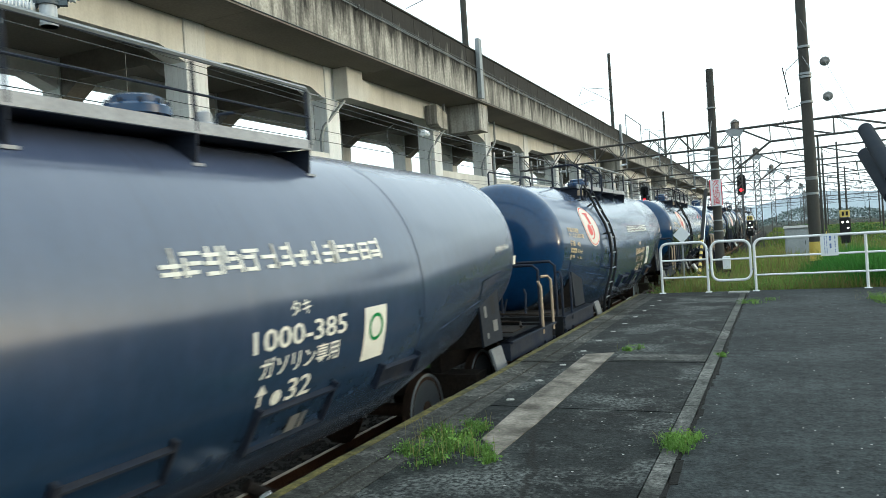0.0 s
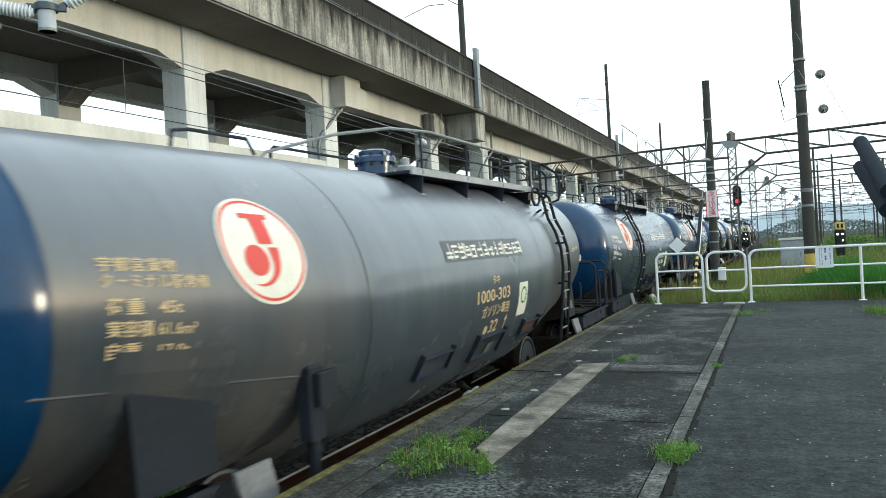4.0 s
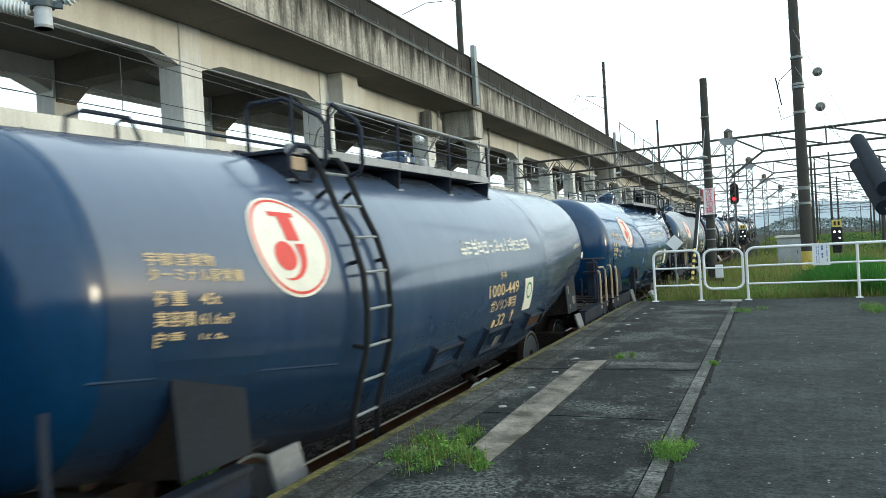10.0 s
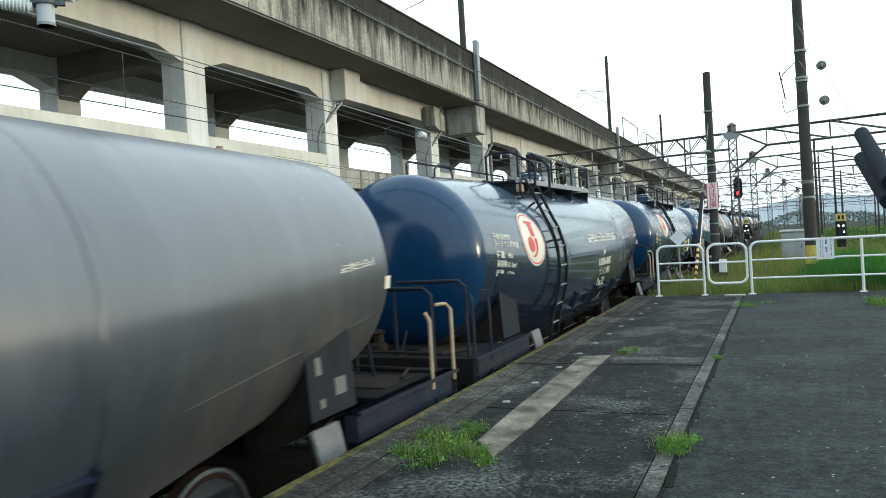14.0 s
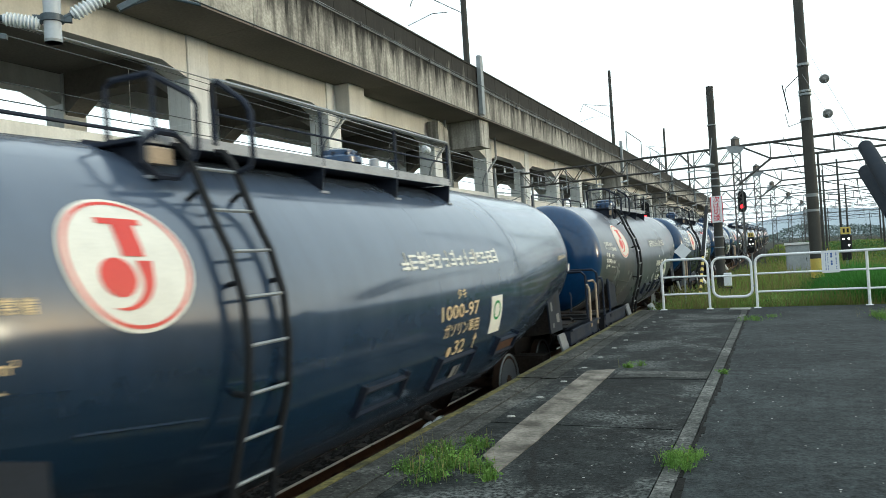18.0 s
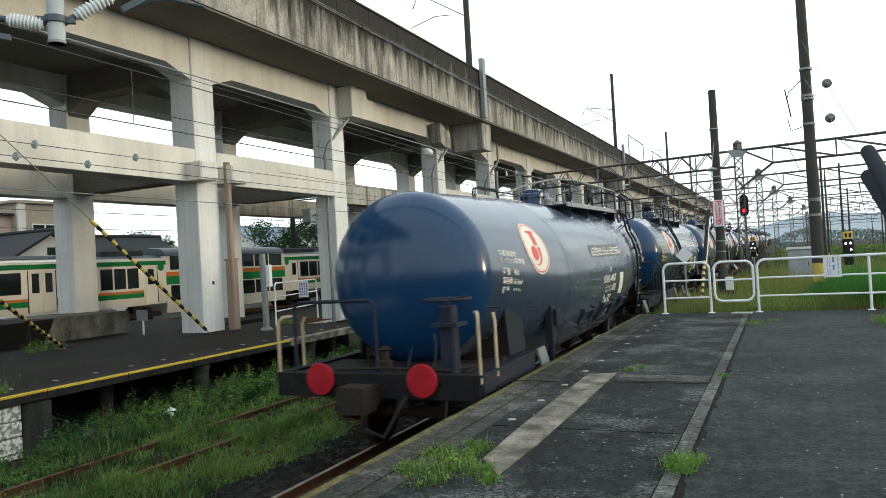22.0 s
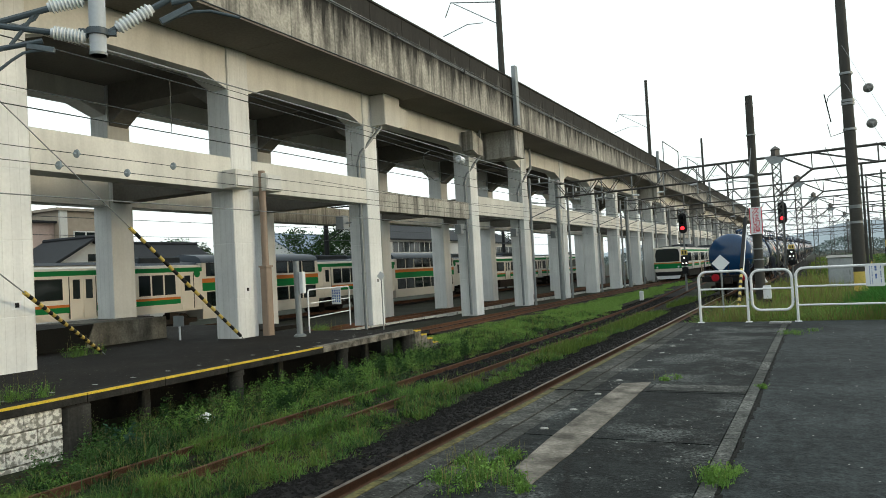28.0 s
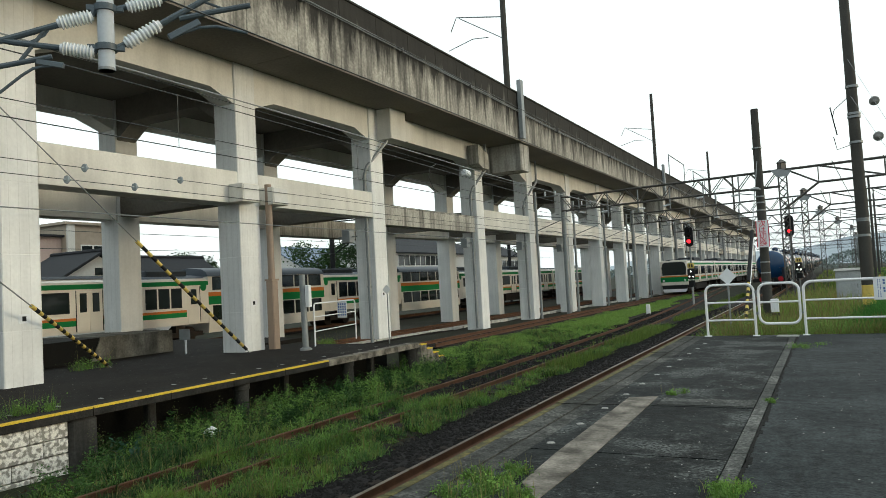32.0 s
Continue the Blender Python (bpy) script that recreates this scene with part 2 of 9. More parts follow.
def shuttered(m, step, depth):
    """Adds the fine upright lines that board shuttering leaves in concrete."""
    n, l = m.node_tree.nodes, m.node_tree.links
    b = n["Principled BSDF"]
    old = b.inputs["Base Color"].links[0].from_socket
    geo = n.new("ShaderNodeNewGeometry")
    sep = n.new("ShaderNodeSeparateXYZ")
    l.new(geo.outputs["Position"], sep.inputs[0])
    val = None
    for k, shift in ((0, 0.11), (1, 0.05)):
        mul = n.new("ShaderNodeMath")
        mul.operation = "MULTIPLY_ADD"
        mul.inputs[1].default_value, mul.inputs[2].default_value = 1 / step, shift
        l.new(sep.outputs[k], mul.inputs[0])
        fr = n.new("ShaderNodeMath")
        fr.operation = "FRACT"
        l.new(mul.outputs[0], fr.inputs[0])
        lt = n.new("ShaderNodeMath")
        lt.operation = "LESS_THAN"
        lt.inputs[1].default_value = 0.05
        l.new(fr.outputs[0], lt.inputs[0])
        if val is None:
            val = lt.outputs[0]
        else:
            mx = n.new("ShaderNodeMath")
            mx.operation = "MAXIMUM"
            l.new(val, mx.inputs[0])
            l.new(lt.outputs[0], mx.inputs[1])
            val = mx.outputs[0]
    fade = n.new("ShaderNodeMath")
    fade.operation = "MULTIPLY"
    fade.inputs[1].default_value = depth
    l.new(val, fade.inputs[0])
    mix = n.new("ShaderNodeMix")
    mix.data_type = "RGBA"
    l.new(fade.outputs[0], mix.inputs[0])
    l.new(old, mix.inputs[6])
    mix.inputs[7].default_value = (0.17, 0.16, 0.145, 1)
    l.new(mix.outputs[2], b.inputs["Base Color"])
    return m


M_COLUMN = shuttered(material("board-marked column concrete", (0.80, 0.81, 0.80), 0.85, var=0.07, scale=0.7, fine=12, bump=0.08, second=(0.66, 0.675, 0.675), streak=0.14, streak_col=(0.20, 0.20, 0.19), streak_x=5.0, streak_z=0.2), 0.245, 0.2)
# Viaduct concrete again, with the shade under the deck put into its colour.
M_CONC_SHADE = material("concrete darkened for deck shade", (0.19, 0.178, 0.155), 0.9, var=0.2, scale=0.5, fine=10, bump=0.15, streak=0.0)
M_PARAPET = material("stained parapet concrete", (0.40, 0.385, 0.34), 0.9, var=0.4, scale=0.7, fine=9, bump=0.2, second=(0.19, 0.18, 0.16), spread=0.45, streak=0.7, streak_col=(0.05, 0.048, 0.043), streak_x=3.4, streak_z=0.16, streak_p=(0.48, 0.62))


def moulded(m, z0, z1, dark):
    """Black mould that has crept down in uneven blotches from a wall's top edge."""
    n, l = m.node_tree.nodes, m.node_tree.links
    b = n["Principled BSDF"]
    old = b.inputs["Base Color"].links[0].from_socket
    geo = n.new("ShaderNodeNewGeometry")
    sep = n.new("ShaderNodeSeparateXYZ")
    l.new(geo.outputs["Position"], sep.inputs[0])
    up = n.new("ShaderNodeMapRange")
    up.inputs[1].default_value, up.inputs[2].default_value = z0, z1
    l.new(sep.outputs[2], up.inputs[0])
    st = n.new("ShaderNodeVectorMath")
    st.operation = "MULTIPLY"
    st.inputs[1].default_value = (1.7, 1.7, 0.30)
    l.new(geo.outputs["Position"], st.inputs[0])
    ns = n.new("ShaderNodeTexNoise")
    ns.inputs["Scale"].default_value, ns.inputs["Detail"].default_value, ns.inputs["Roughness"].default_value = 0.9, 7, 0.68
    l.new(st.outputs[0], ns.inputs["Vector"])
    add = n.new("ShaderNodeMath")
    add.operation = "MULTIPLY_ADD"
    add.inputs[1].default_value = 0.50
    l.new(up.outputs[0], add.inputs[0])
    l.new(ns.outputs["Fac"], add.inputs[2])
    rp = n.new("ShaderNodeMapRange")
    rp.inputs[1].default_value, rp.inputs[2].default_value = 0.58, 0.80
    rp.inputs[3].default_value, rp.inputs[4].default_value = 0.0, 0.96
    l.new(add.outputs[0], rp.inputs[0])
    mix = n.new("ShaderNodeMix")
    mix.data_type = "RGBA"
    l.new(rp.outputs[0], mix.inputs[0])
    l.new(old, mix.inputs[6])
    mix.inputs[7].default_value = (*dark, 1)
    l.new(mix.outputs[2], b.inputs["Base Color"])


moulded(M_PARAPET, 9.4, 12.1, (0.024, 0.023, 0.021))
M_BEARING = material("rain-streaked bearing concrete", (0.46, 0.45, 0.41), 0.9, var=0.3, scale=0.9, fine=10, bump=0.15, second=(0.27, 0.26, 0.235), streak=0.8, streak_col=(0.05, 0.047, 0.042), streak_x=4.5, streak_z=0.15, streak_p=(0.48, 0.66))
M_PLINTH = material("stained plinth concrete", (0.17, 0.162, 0.138), 0.9, var=0.4, scale=1.4, fine=14, bump=0.25, second=(0.055, 0.053, 0.044), spread=0.4, streak=0.6, streak_col=(0.03, 0.03, 0.026), streak_x=3.0, streak_z=0.4)
M_DARKCONC = material("stained platform concrete", (0.06, 0.058, 0.053), 0.9, var=0.4, scale=1.5, fine=20, bump=0.3, second=(0.022, 0.022, 0.020), streak=0.6, streak_x=5)
# Near-black, so that it holds the shade of the opposite platform's recess.
M_BLACKCONC = material("near-black wall concrete", (0.009, 0.009, 0.008), 0.9, var=0.4, scale=2, fine=20, bump=0.3)
M_WHITE = material("white painted steel", (0.78, 0.79, 0.80), 0.4, var=0.08, scale=3, fine=30, bump=0.04)
M_GALV = material("galvanised steel", (0.24, 0.26, 0.27), 0.5, 0.3, var=0.15, scale=5, fine=60, bump=0.04)
M_STEELD = material("dark lattice steel", (0.10, 0.095, 0.09), 0.6, 0.4, var=0.3, scale=4, fine=30, bump=0.1)
M_POLE = material("weathered concrete pole", (0.060, 0.059, 0.054), 0.8, var=0.25, scale=2, fine=40, bump=0.15)
M_WIRE = material("overhead wire", (0.05, 0.055, 0.055), 0.5, 0.6, var=0.1, bump=0)
M_PORCG = material("blue-grey porcelain", (0.30, 0.36, 0.40), 0.25, var=0.1, scale=20, bump=0.0)
M_ARM = material("blue-grey painted tube", (0.060, 0.085, 0.105), 0.45, var=0.25, scale=8, fine=40, bump=0.03)
M_DROP = material("pale blue-grey painted post", (0.42, 0.46, 0.50), 0.4, var=0.08, scale=4, fine=30, bump=0.02)
M_PORC = material("white porcelain", (0.72, 0.75, 0.78), 0.2, var=0.08, scale=20, bump=0.0)
M_BLACK = material("black steel", (0.018, 0.019, 0.021), 0.68, var=0.3, scale=5, fine=40, bump=0.05)
M_WHEEL = material("rusty brown wheel steel", (0.050, 0.030, 0.021), 0.85, var=0.4, scale=6, fine=30, bump=0.2, second=(0.024, 0.017, 0.013))
M_SILL = material("sooty end sill", (0.008, 0.010, 0.014), 0.8, var=0.4, scale=5, fine=30, bump=0.15, second=(0.016, 0.014, 0.012))
M_UNDER = material("grimy underframe steel", (0.022, 0.020, 0.019), 0.75, 0.1, var=0.45, scale=4, fine=30, bump=0.25, second=(0.034, 0.024, 0.017))
M_RED = material("red disc paint", (0.34, 0.012, 0.022), 0.66, var=0.2, scale=6, fine=40, bump=0.05)


def tank_paint(name, base, dust_skylight, amount, haze=0.10, bloom=0.0, clear=1.0, grime_shade=0.5, ior=1.9, soot_shade=(0.012, 0.015, 0.016)):
    """Deep blue enamel; the upper side paler in dusty patches and runs and with painted sky light, the lower flanks
    towards the ends with brown brake dirt and painted shade.
    """
    m = material(name, base, 0.5, var=0.16, scale=0.7, fine=12, bump=0.008, spread=0.7, spec=0.05, coat=clear)
    n, l = m.node_tree.nodes, m.node_tree.links
    b = n["Principled BSDF"]
    b.inputs["Coat IOR"].default_value = ior
    b.inputs["Sheen Weight"].default_value, b.inputs["Sheen Roughness"].default_value = bloom, 0.4
    b.inputs["Sheen Tint"].default_value = (0.95, 0.95, 1.0, 1)
    old = b.inputs["Base Color"].links[0].from_socket
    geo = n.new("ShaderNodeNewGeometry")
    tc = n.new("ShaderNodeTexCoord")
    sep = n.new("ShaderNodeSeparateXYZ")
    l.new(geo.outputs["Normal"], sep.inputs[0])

    def streaked(scale, stretch, detail, rough):
        st = n.new("ShaderNodeVectorMath")
        st.operation = "MULTIPLY"
        st.inputs[1].default_value = stretch
        l.new(tc.outputs["Object"], st.inputs[0])
        ns = n.new("ShaderNodeTexNoise")
        ns.inputs["Scale"].default_value, ns.inputs["Detail"].default_value, ns.inputs["Roughness"].default_value = scale, detail, rough
        l.new(st.outputs[0], ns.inputs["Vector"])
        return ns.outputs["Fac"]

    def rescale(src, a0, a1, b0, b1):
        mr = n.new("ShaderNodeMapRange")
        for i, v in enumerate((a0, a1, b0, b1)):
            mr.inputs[i + 1].default_value = v
        l.new(src, mr.inputs[0])
        return mr.outputs[0]

    def calc(op, p, q, r=None):
        x = n.new("ShaderNodeMath")
        x.operation = op
        for i, v in enumerate((p, q, r)):
            if isinstance(v, (int, float)):
                x.inputs[i].default_value = v
            elif v is not None:
                l.new(v, x.inputs[i])
        return x.outputs[0]

    def over(fac, under, col):
        mx = n.new("ShaderNodeMix")
        mx.data_type = "RGBA"
        l.new(fac, mx.inputs[0])
        l.new(under, mx.inputs[6])
        mx.inputs[7].default_value = (*col, 1)
        return mx.outputs[2]

    # Upward faces go paler: dusty film, and sky reflection put into the colour.
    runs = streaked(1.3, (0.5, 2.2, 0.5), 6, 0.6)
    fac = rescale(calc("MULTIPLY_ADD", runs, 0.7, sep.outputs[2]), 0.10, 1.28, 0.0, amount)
    col = over(fac, old, dust_skylight)
    # brake dirt plus painted shade: by height on the flank and distance from mid length, broken up by runs
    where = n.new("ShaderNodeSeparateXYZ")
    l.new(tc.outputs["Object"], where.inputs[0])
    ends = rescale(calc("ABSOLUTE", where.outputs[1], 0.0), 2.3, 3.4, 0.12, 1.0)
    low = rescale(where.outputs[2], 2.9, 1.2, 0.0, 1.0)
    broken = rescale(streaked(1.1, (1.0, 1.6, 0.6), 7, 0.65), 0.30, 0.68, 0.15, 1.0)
    col = over(calc("MULTIPLY", calc("MULTIPLY", ends, low), calc("MULTIPLY", broken, grime_shade)), col, soot_shade)
    # thin dark runs from the walkway and rusty weeps
    weep = rescale(streaked(1.0, (0.6, 9.0, 0.35), 4, 0.55), 0.62, 0.74, 0.0, 0.35)
    col = over(calc("MULTIPLY", weep, rescale(where.outputs[2], 2.1, 3.2, 0.0, 1.0)), col, (0.035, 0.032, 0.032))
    l.new(col, b.inputs["Base Color"])
    rough = rescale(streaked(0.9, (0.7, 1.0, 0.7), 5, 0.6), 0.3, 0.7, haze * 0.7, haze * 1.4)
    l.new(rough, b.inputs["Coat Roughness"])
    return m


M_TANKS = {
    "fresh": tank_paint("clean blue tank paint", (0.008, 0.054, 0.165), (0.070, 0.150, 0.29), 0.46, 0.08, 0.03, grime_shade=0.25),
    "mid": tank_paint("faded blue tank paint", (0.010, 0.036, 0.092), (0.125, 0.160, 0.250), 0.60, 0.14, 0.04, 0.95, grime_shade=0.4, soot_shade=(0.022, 0.024, 0.030)),
    "chalky": tank_paint("chalky grey-blue tank paint", (0.010, 0.028, 0.064), (0.105, 0.130, 0.215), 0.60, 0.15, 0.08, 0.9, grime_shade=0.4, soot_shade=(0.030, 0.034, 0.038)),
    "deep": tank_paint("deep blue tank paint", (0.0035, 0.016, 0.042), (0.12, 0.17, 0.25), 0.52, 0.12, 0.03, grime_shade=0.3),
    "slate": tank_paint("slate blue tank paint", (0.012, 0.032, 0.072), (0.110, 0.125, 0.195), 0.58, 0.16, 0.05, 0.9, grime_shade=0.4, soot_shade=(0.030, 0.030, 0.030)),
    "night": tank_paint("dark grey-blue tank paint", (0.008, 0.026, 0.058), (0.130, 0.165, 0.235), 0.54, 0.12, 0.03, 0.95, grime_shade=0.6, soot_shade=(0.012, 0.016, 0.016)),
    "dusty": tank_paint("dusty grey-blue tank paint", (0.026, 0.041, 0.056), (0.20, 0.21, 0.25), 0.76, 0.22, 0.07, 0.8, grime_shade=0.85, soot_shade=(0.125, 0.108, 0.090)),
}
M_HEAD = tank_paint("deep blue tank head paint", (0.005, 0.037, 0.108), (0.035, 0.095, 0.19), 0.14, 0.14, clear=0.9, grime_shade=0.10, ior=1.5)
M_PANEL = material("patch of darker repaint", (0.055, 0.062, 0.075), 0.45, var=0.12, scale=2, fine=20, bump=0.0)
M_FASCIA = material("pale grey walkway edge", (0.34, 0.35, 0.37), 0.5, 0.1, var=0.25, scale=4, fine=40, bump=0.05)
M_NAVY = material("navy painted steel", (0.011, 0.018, 0.036), 0.66, var=0.3, scale=4, fine=40, bump=0.06, second=(0.03, 0.032, 0.04))
M_SUPPORT = material("grey-blue support plate paint", (0.019, 0.023, 0.031), 0.7, var=0.25, scale=3, fine=30, bump=0.04)
M_GUSSET = material("scuffed grey gusset paint", (0.15, 0.155, 0.16), 0.6, var=0.3, scale=6, fine=40, bump=0.05)
M_LETTER = material("white lettering", (0.74, 0.72, 0.64), 0.5, var=0.1, bump=0)
M_LETTERY = material("yellowed lettering", (0.62, 0.47, 0.26), 0.5, var=0.1, bump=0)
M_LOGORED = material("logo red paint", (0.60, 0.045, 0.03), 0.4, var=0.1, bump=0)
M_TAN = material("tan grab rail paint", (0.42, 0.32, 0.22), 0.5, var=0.2, bump=0.03)
M_RUSTPLATE = material("rusty plate", (0.095, 0.055, 0.038), 0.7, var=0.3, bump=0.1)
M_STAINLESS = material("stainless car body", (0.72, 0.68, 0.61), 0.45, 0.1, var=0.06, scale=2, fine=20, bump=0.01)
M_GREEN = material("green stripe", (0.012, 0.20, 0.055), 0.66, var=0.06, bump=0)
M_ORANGE = material("orange stripe", (0.55, 0.17, 0.035), 0.66, var=0.06, bump=0)
M_ROOFG = material("grey car roof", (0.05, 0.058, 0.068), 0.66, var=0.15, bump=0.03)
M_ROOFB = material("blue-grey car roof", (0.040, 0.056, 0.078), 0.5, var=0.15, scale=3, bump=0.02)
M_GLASS = glass("dark window glass", (0.012, 0.018, 0.018))
M_SIGNW = material("white sign face", (0.74, 0.76, 0.78), 0.35, var=0.05, bump=0)
M_SIGNR = material("red sign lettering", (0.55, 0.03, 0.06), 0.5, var=0.05, bump=0)
M_SIGNB = material("blue sign print", (0.05, 0.12, 0.35), 0.5, var=0.05, bump=0)
M_YEL = material("hazard yellow", (0.58, 0.44, 0.10), 0.5, var=0.15, scale=8, bump=0.02)
M_BROWNPIPE = material("brown painted pipe", (0.27, 0.20, 0.15), 0.5, var=0.12, bump=0.03)
M_BLOCKWHITE = material("flaking white block", (0.74, 0.72, 0.66), 0.85, var=0.3, scale=11, fine=60, bump=0.5, second=(0.30, 0.285, 0.245), spread=0.12)
M_BRICKB = material("tan building wall", (0.38, 0.325, 0.26), 0.85, var=0.12, scale=3, fine=30, bump=0.1)
M_TILE = material("dark roof tile", (0.028, 0.030, 0.034), 0.75, var=0.2, scale=4, fine=30, bump=0.3)
M_TILEB = material("blue-grey roof sheet", (0.16, 0.22, 0.30), 0.5, var=0.15, scale=4, fine=30, bump=0.1)
M_WALLW = material("white house wall", (0.66, 0.66, 0.64), 0.8, var=0.08, bump=0.03)
M_SLEEVE = material("blue-black plastic sleeve", (0.016, 0.022, 0.032), 0.9, var=0.15, bump=0.02)
M_DISC = material("dull grey insulator glaze", (0.22, 0.22, 0.215), 0.45, var=0.3, scale=14, fine=60, bump=0.02)
M_CARD = material("grey label card", (0.16, 0.16, 0.155), 0.7, var=0.15, bump=0)
M_LAMPR = glowing("red signal lamp", (1.0, 0.012, 0.02), 5)
M_LAMPW = glowing("white signal lamp", (1.0, 0.93, 0.85), 6)


def leaf_material(name, a, b):
    m = material(name, a, 0.6, var=0.3, scale=3, fine=25, bump=0.0, second=b, spread=0.8, island=0.5, spec=0.2)
    # thin blades let some light through
    n, l = m.node_tree.nodes, m.node_tree.links
    base = n["Principled BSDF"]
    tr = n.new("ShaderNodeBsdfTranslucent")
    l.new(base.inputs["Base Color"].links[0].from_socket, tr.inputs[0])
    mx = n.new("ShaderNodeMixShader")
    mx.inputs[0].default_value = 0.4
    l.new(base.outputs[0], mx.inputs[1])
    l.new(tr.outputs[0], mx.inputs[2])
    l.new(mx.outputs[0], n["Material Output"].inputs[0])
    return m


M_GRASS = leaf_material("meadow grass", (0.085, 0.160, 0.044), (0.040, 0.090, 0.026))
M_TUFT = leaf_material("young yellow-green grass", (0.200, 0.335, 0.072), (0.080, 0.175, 0.040))
M_LAWN = leaf_material("short yellow-green lawn", (0.24, 0.37, 0.085), (0.12, 0.23, 0.05))
M_MEADOW = leaf_material("tall yellow-green grass", (0.195, 0.275, 0.058), (0.085, 0.150, 0.034))
# Dark green weeds; shade of the gaps between clumps deepens the colour.
M_GRASSD = leaf_material("dark green weeds with painted shade", (0.034, 0.080, 0.022), (0.012, 0.034, 0.010))
M_CABINET = material("weathered grey cabinet paint", (0.33, 0.35, 0.36), 0.6, var=0.2, scale=2, fine=20, bump=0.05, second=(0.22, 0.24, 0.25))
M_DRY = leaf_material("dry seed heads", (0.29, 0.265, 0.105), (0.17, 0.165, 0.055))
M_OLIVE = leaf_material("olive seed heads", (0.115, 0.135, 0.055), (0.065, 0.075, 0.030))
M_TEAL = leaf_material("blue-green broad leaves", (0.07, 0.15, 0.095), (0.035, 0.085, 0.055))
M_DEAD = leaf_material("dead leaves", (0.085, 0.060, 0.035), (0.040, 0.030, 0.019))
M_REED = leaf_material("bright reeds", (0.085, 0.26, 0.045), (0.055, 0.18, 0.032))
M_TREE = leaf_material("tree leaves", (0.035, 0.070, 0.022), (0.02, 0.045, 0.015))


# ---------------- mesh helpers ----------------
class Shape:
    """Vertices and faces gathered in lists, then made into one mesh."""

    def __init__(self):
        self.v, self.f = [], []

    def add(self, vs, fs):
        k = len(self.v)
        self.v += [tuple(p) for p in vs]
        self.f += [tuple(k + i for i in q) for q in fs]
        return self

    def box(self, x0, x1, y0, y1, z0, z1):
        vs = [(x, y, z) for z in (z0, z1) for y in (y0, y1) for x in (x0, x1)]
        return self.add(vs, [(0, 2, 3, 1), (4, 5, 7, 6), (0, 1, 5, 4), (2, 6, 7, 3), (0, 4, 6, 2), (1, 3, 7, 5)])

    def cbox(self, x0, x1, y0, y1, z0, z1, c=0.01):
        """A box with bevelled edges along z and at the top."""
        ring = lambda k, z: [(x0 + k, y0, z), (x1 - k, y0, z), (x1, y0 + k, z), (x1, y1 - k, z), (x1 - k, y1, z), (x0 + k, y1, z), (x0, y1 - k, z), (x0, y0 + k, z)]
        top = [(x0 + c, y0 + c, z1), (x1 - c, y0 + c, z1), (x1 - c, y0 + c, z1), (x1 - c, y1 - c, z1), (x1 - c, y1 - c, z1), (x0 + c, y1 - c, z1), (x0 + c, y1 - c, z1), (x0 + c, y0 + c, z1)]
        vs = ring(c, z0) + ring(c, z1 - c) + top
        fs = [tuple(range(7, -1, -1)), tuple(range(16, 24))]
        for k in (0, 8):
            fs += [(k + i, k + (i + 1) % 8, k + 8 + (i + 1) % 8, k + 8 + i) for i in range(8)]
        return self.add(vs, fs)

    def prism(self, outline, axis, a, b):
        """An outline of two coordinates, drawn out along the third axis from a to b."""
        put = {"x": lambda p, t: (t, p[0], p[1]), "y": lambda p, t: (p[0], t, p[1]), "z": lambda p, t: (p[0], p[1], t)}[axis]
        n = len(outline)
        vs = [put(p, a) for p in outline] + [put(p, b) for p in outline]
        return self.add(vs, [tuple(range(n - 1, -1, -1)), tuple(range(n, 2 * n))] + [(i, (i + 1) % n, n + (i + 1) % n, n + i) for i in range(n)])

    def rod(self, p, q, r, n=8, r2=None):
        p, q = Vector(p), Vector(q)
        d = (q - p).normalized()
        s = d.cross(Vector((0, 0, 1)) if abs(d.z) < 0.95 else Vector((1, 0, 0))).normalized()
        t = d.cross(s)
        vs = []
        for c, rad in ((p, r), (q, r if r2 is None else r2)):
            vs += [c + (s * math.cos(6.28318 * i / n) + t * math.sin(6.28318 * i / n)) * rad for i in range(n)]
        return self.add(vs, [tuple(range(n)), tuple(range(2 * n - 1, n - 1, -1))] + [(i, n + i, n + (i + 1) % n, (i + 1) % n) for i in range(n)])

    def tube(self, pts, r, n=8):
        """A round tube along a chain of points, mitred at the bends."""
        P = [Vector(p) for p in pts]
        vs, prev = [], None
        for i, p in enumerate(P):
            d = (P[min(i + 1, len(P) - 1)] - P[max(i - 1, 0)]).normalized()
            if prev is None:
                s = d.cross(Vector((0, 0, 1)) if abs(d.z) < 0.9 else Vector((1, 0, 0))).normalized()
            else:
                s = (prev - d * prev.dot(d)).normalized()
            prev, t = s, d.cross(s)
            vs += [p + (s * math.cos(6.28318 * k / n) + t * math.sin(6.28318 * k / n)) * r for k in range(n)]
        fs = [tuple(range(n)), tuple(range(len(vs) - 1, len(vs) - n - 1, -1))]
        for i in range(len(P) - 1):
            fs += [(i * n + k, (i + 1) * n + k, (i + 1) * n + (k + 1) % n, i * n + (k + 1) % n) for k in range(n)]
        return self.add(vs, fs)

    def lathe(self, prof, n=16, at=(0, 0, 0), axis="z"):
        """A profile of (radius, height) turned round an axis."""
        ax, ay, az = at
        put = {"z": lambda c, s, r, h: (ax + c * r, ay + s * r, az + h), "y": lambda c, s, r, h: (ax + c * r, ay + h, az - s * r), "x": lambda c, s, r, h: (ax + h, ay + c * r, az + s * r)}[axis]
        vs = [put(math.cos(6.28318 * k / n), math.sin(6.28318 * k / n), r, h) for r, h in prof for k in range(n)]
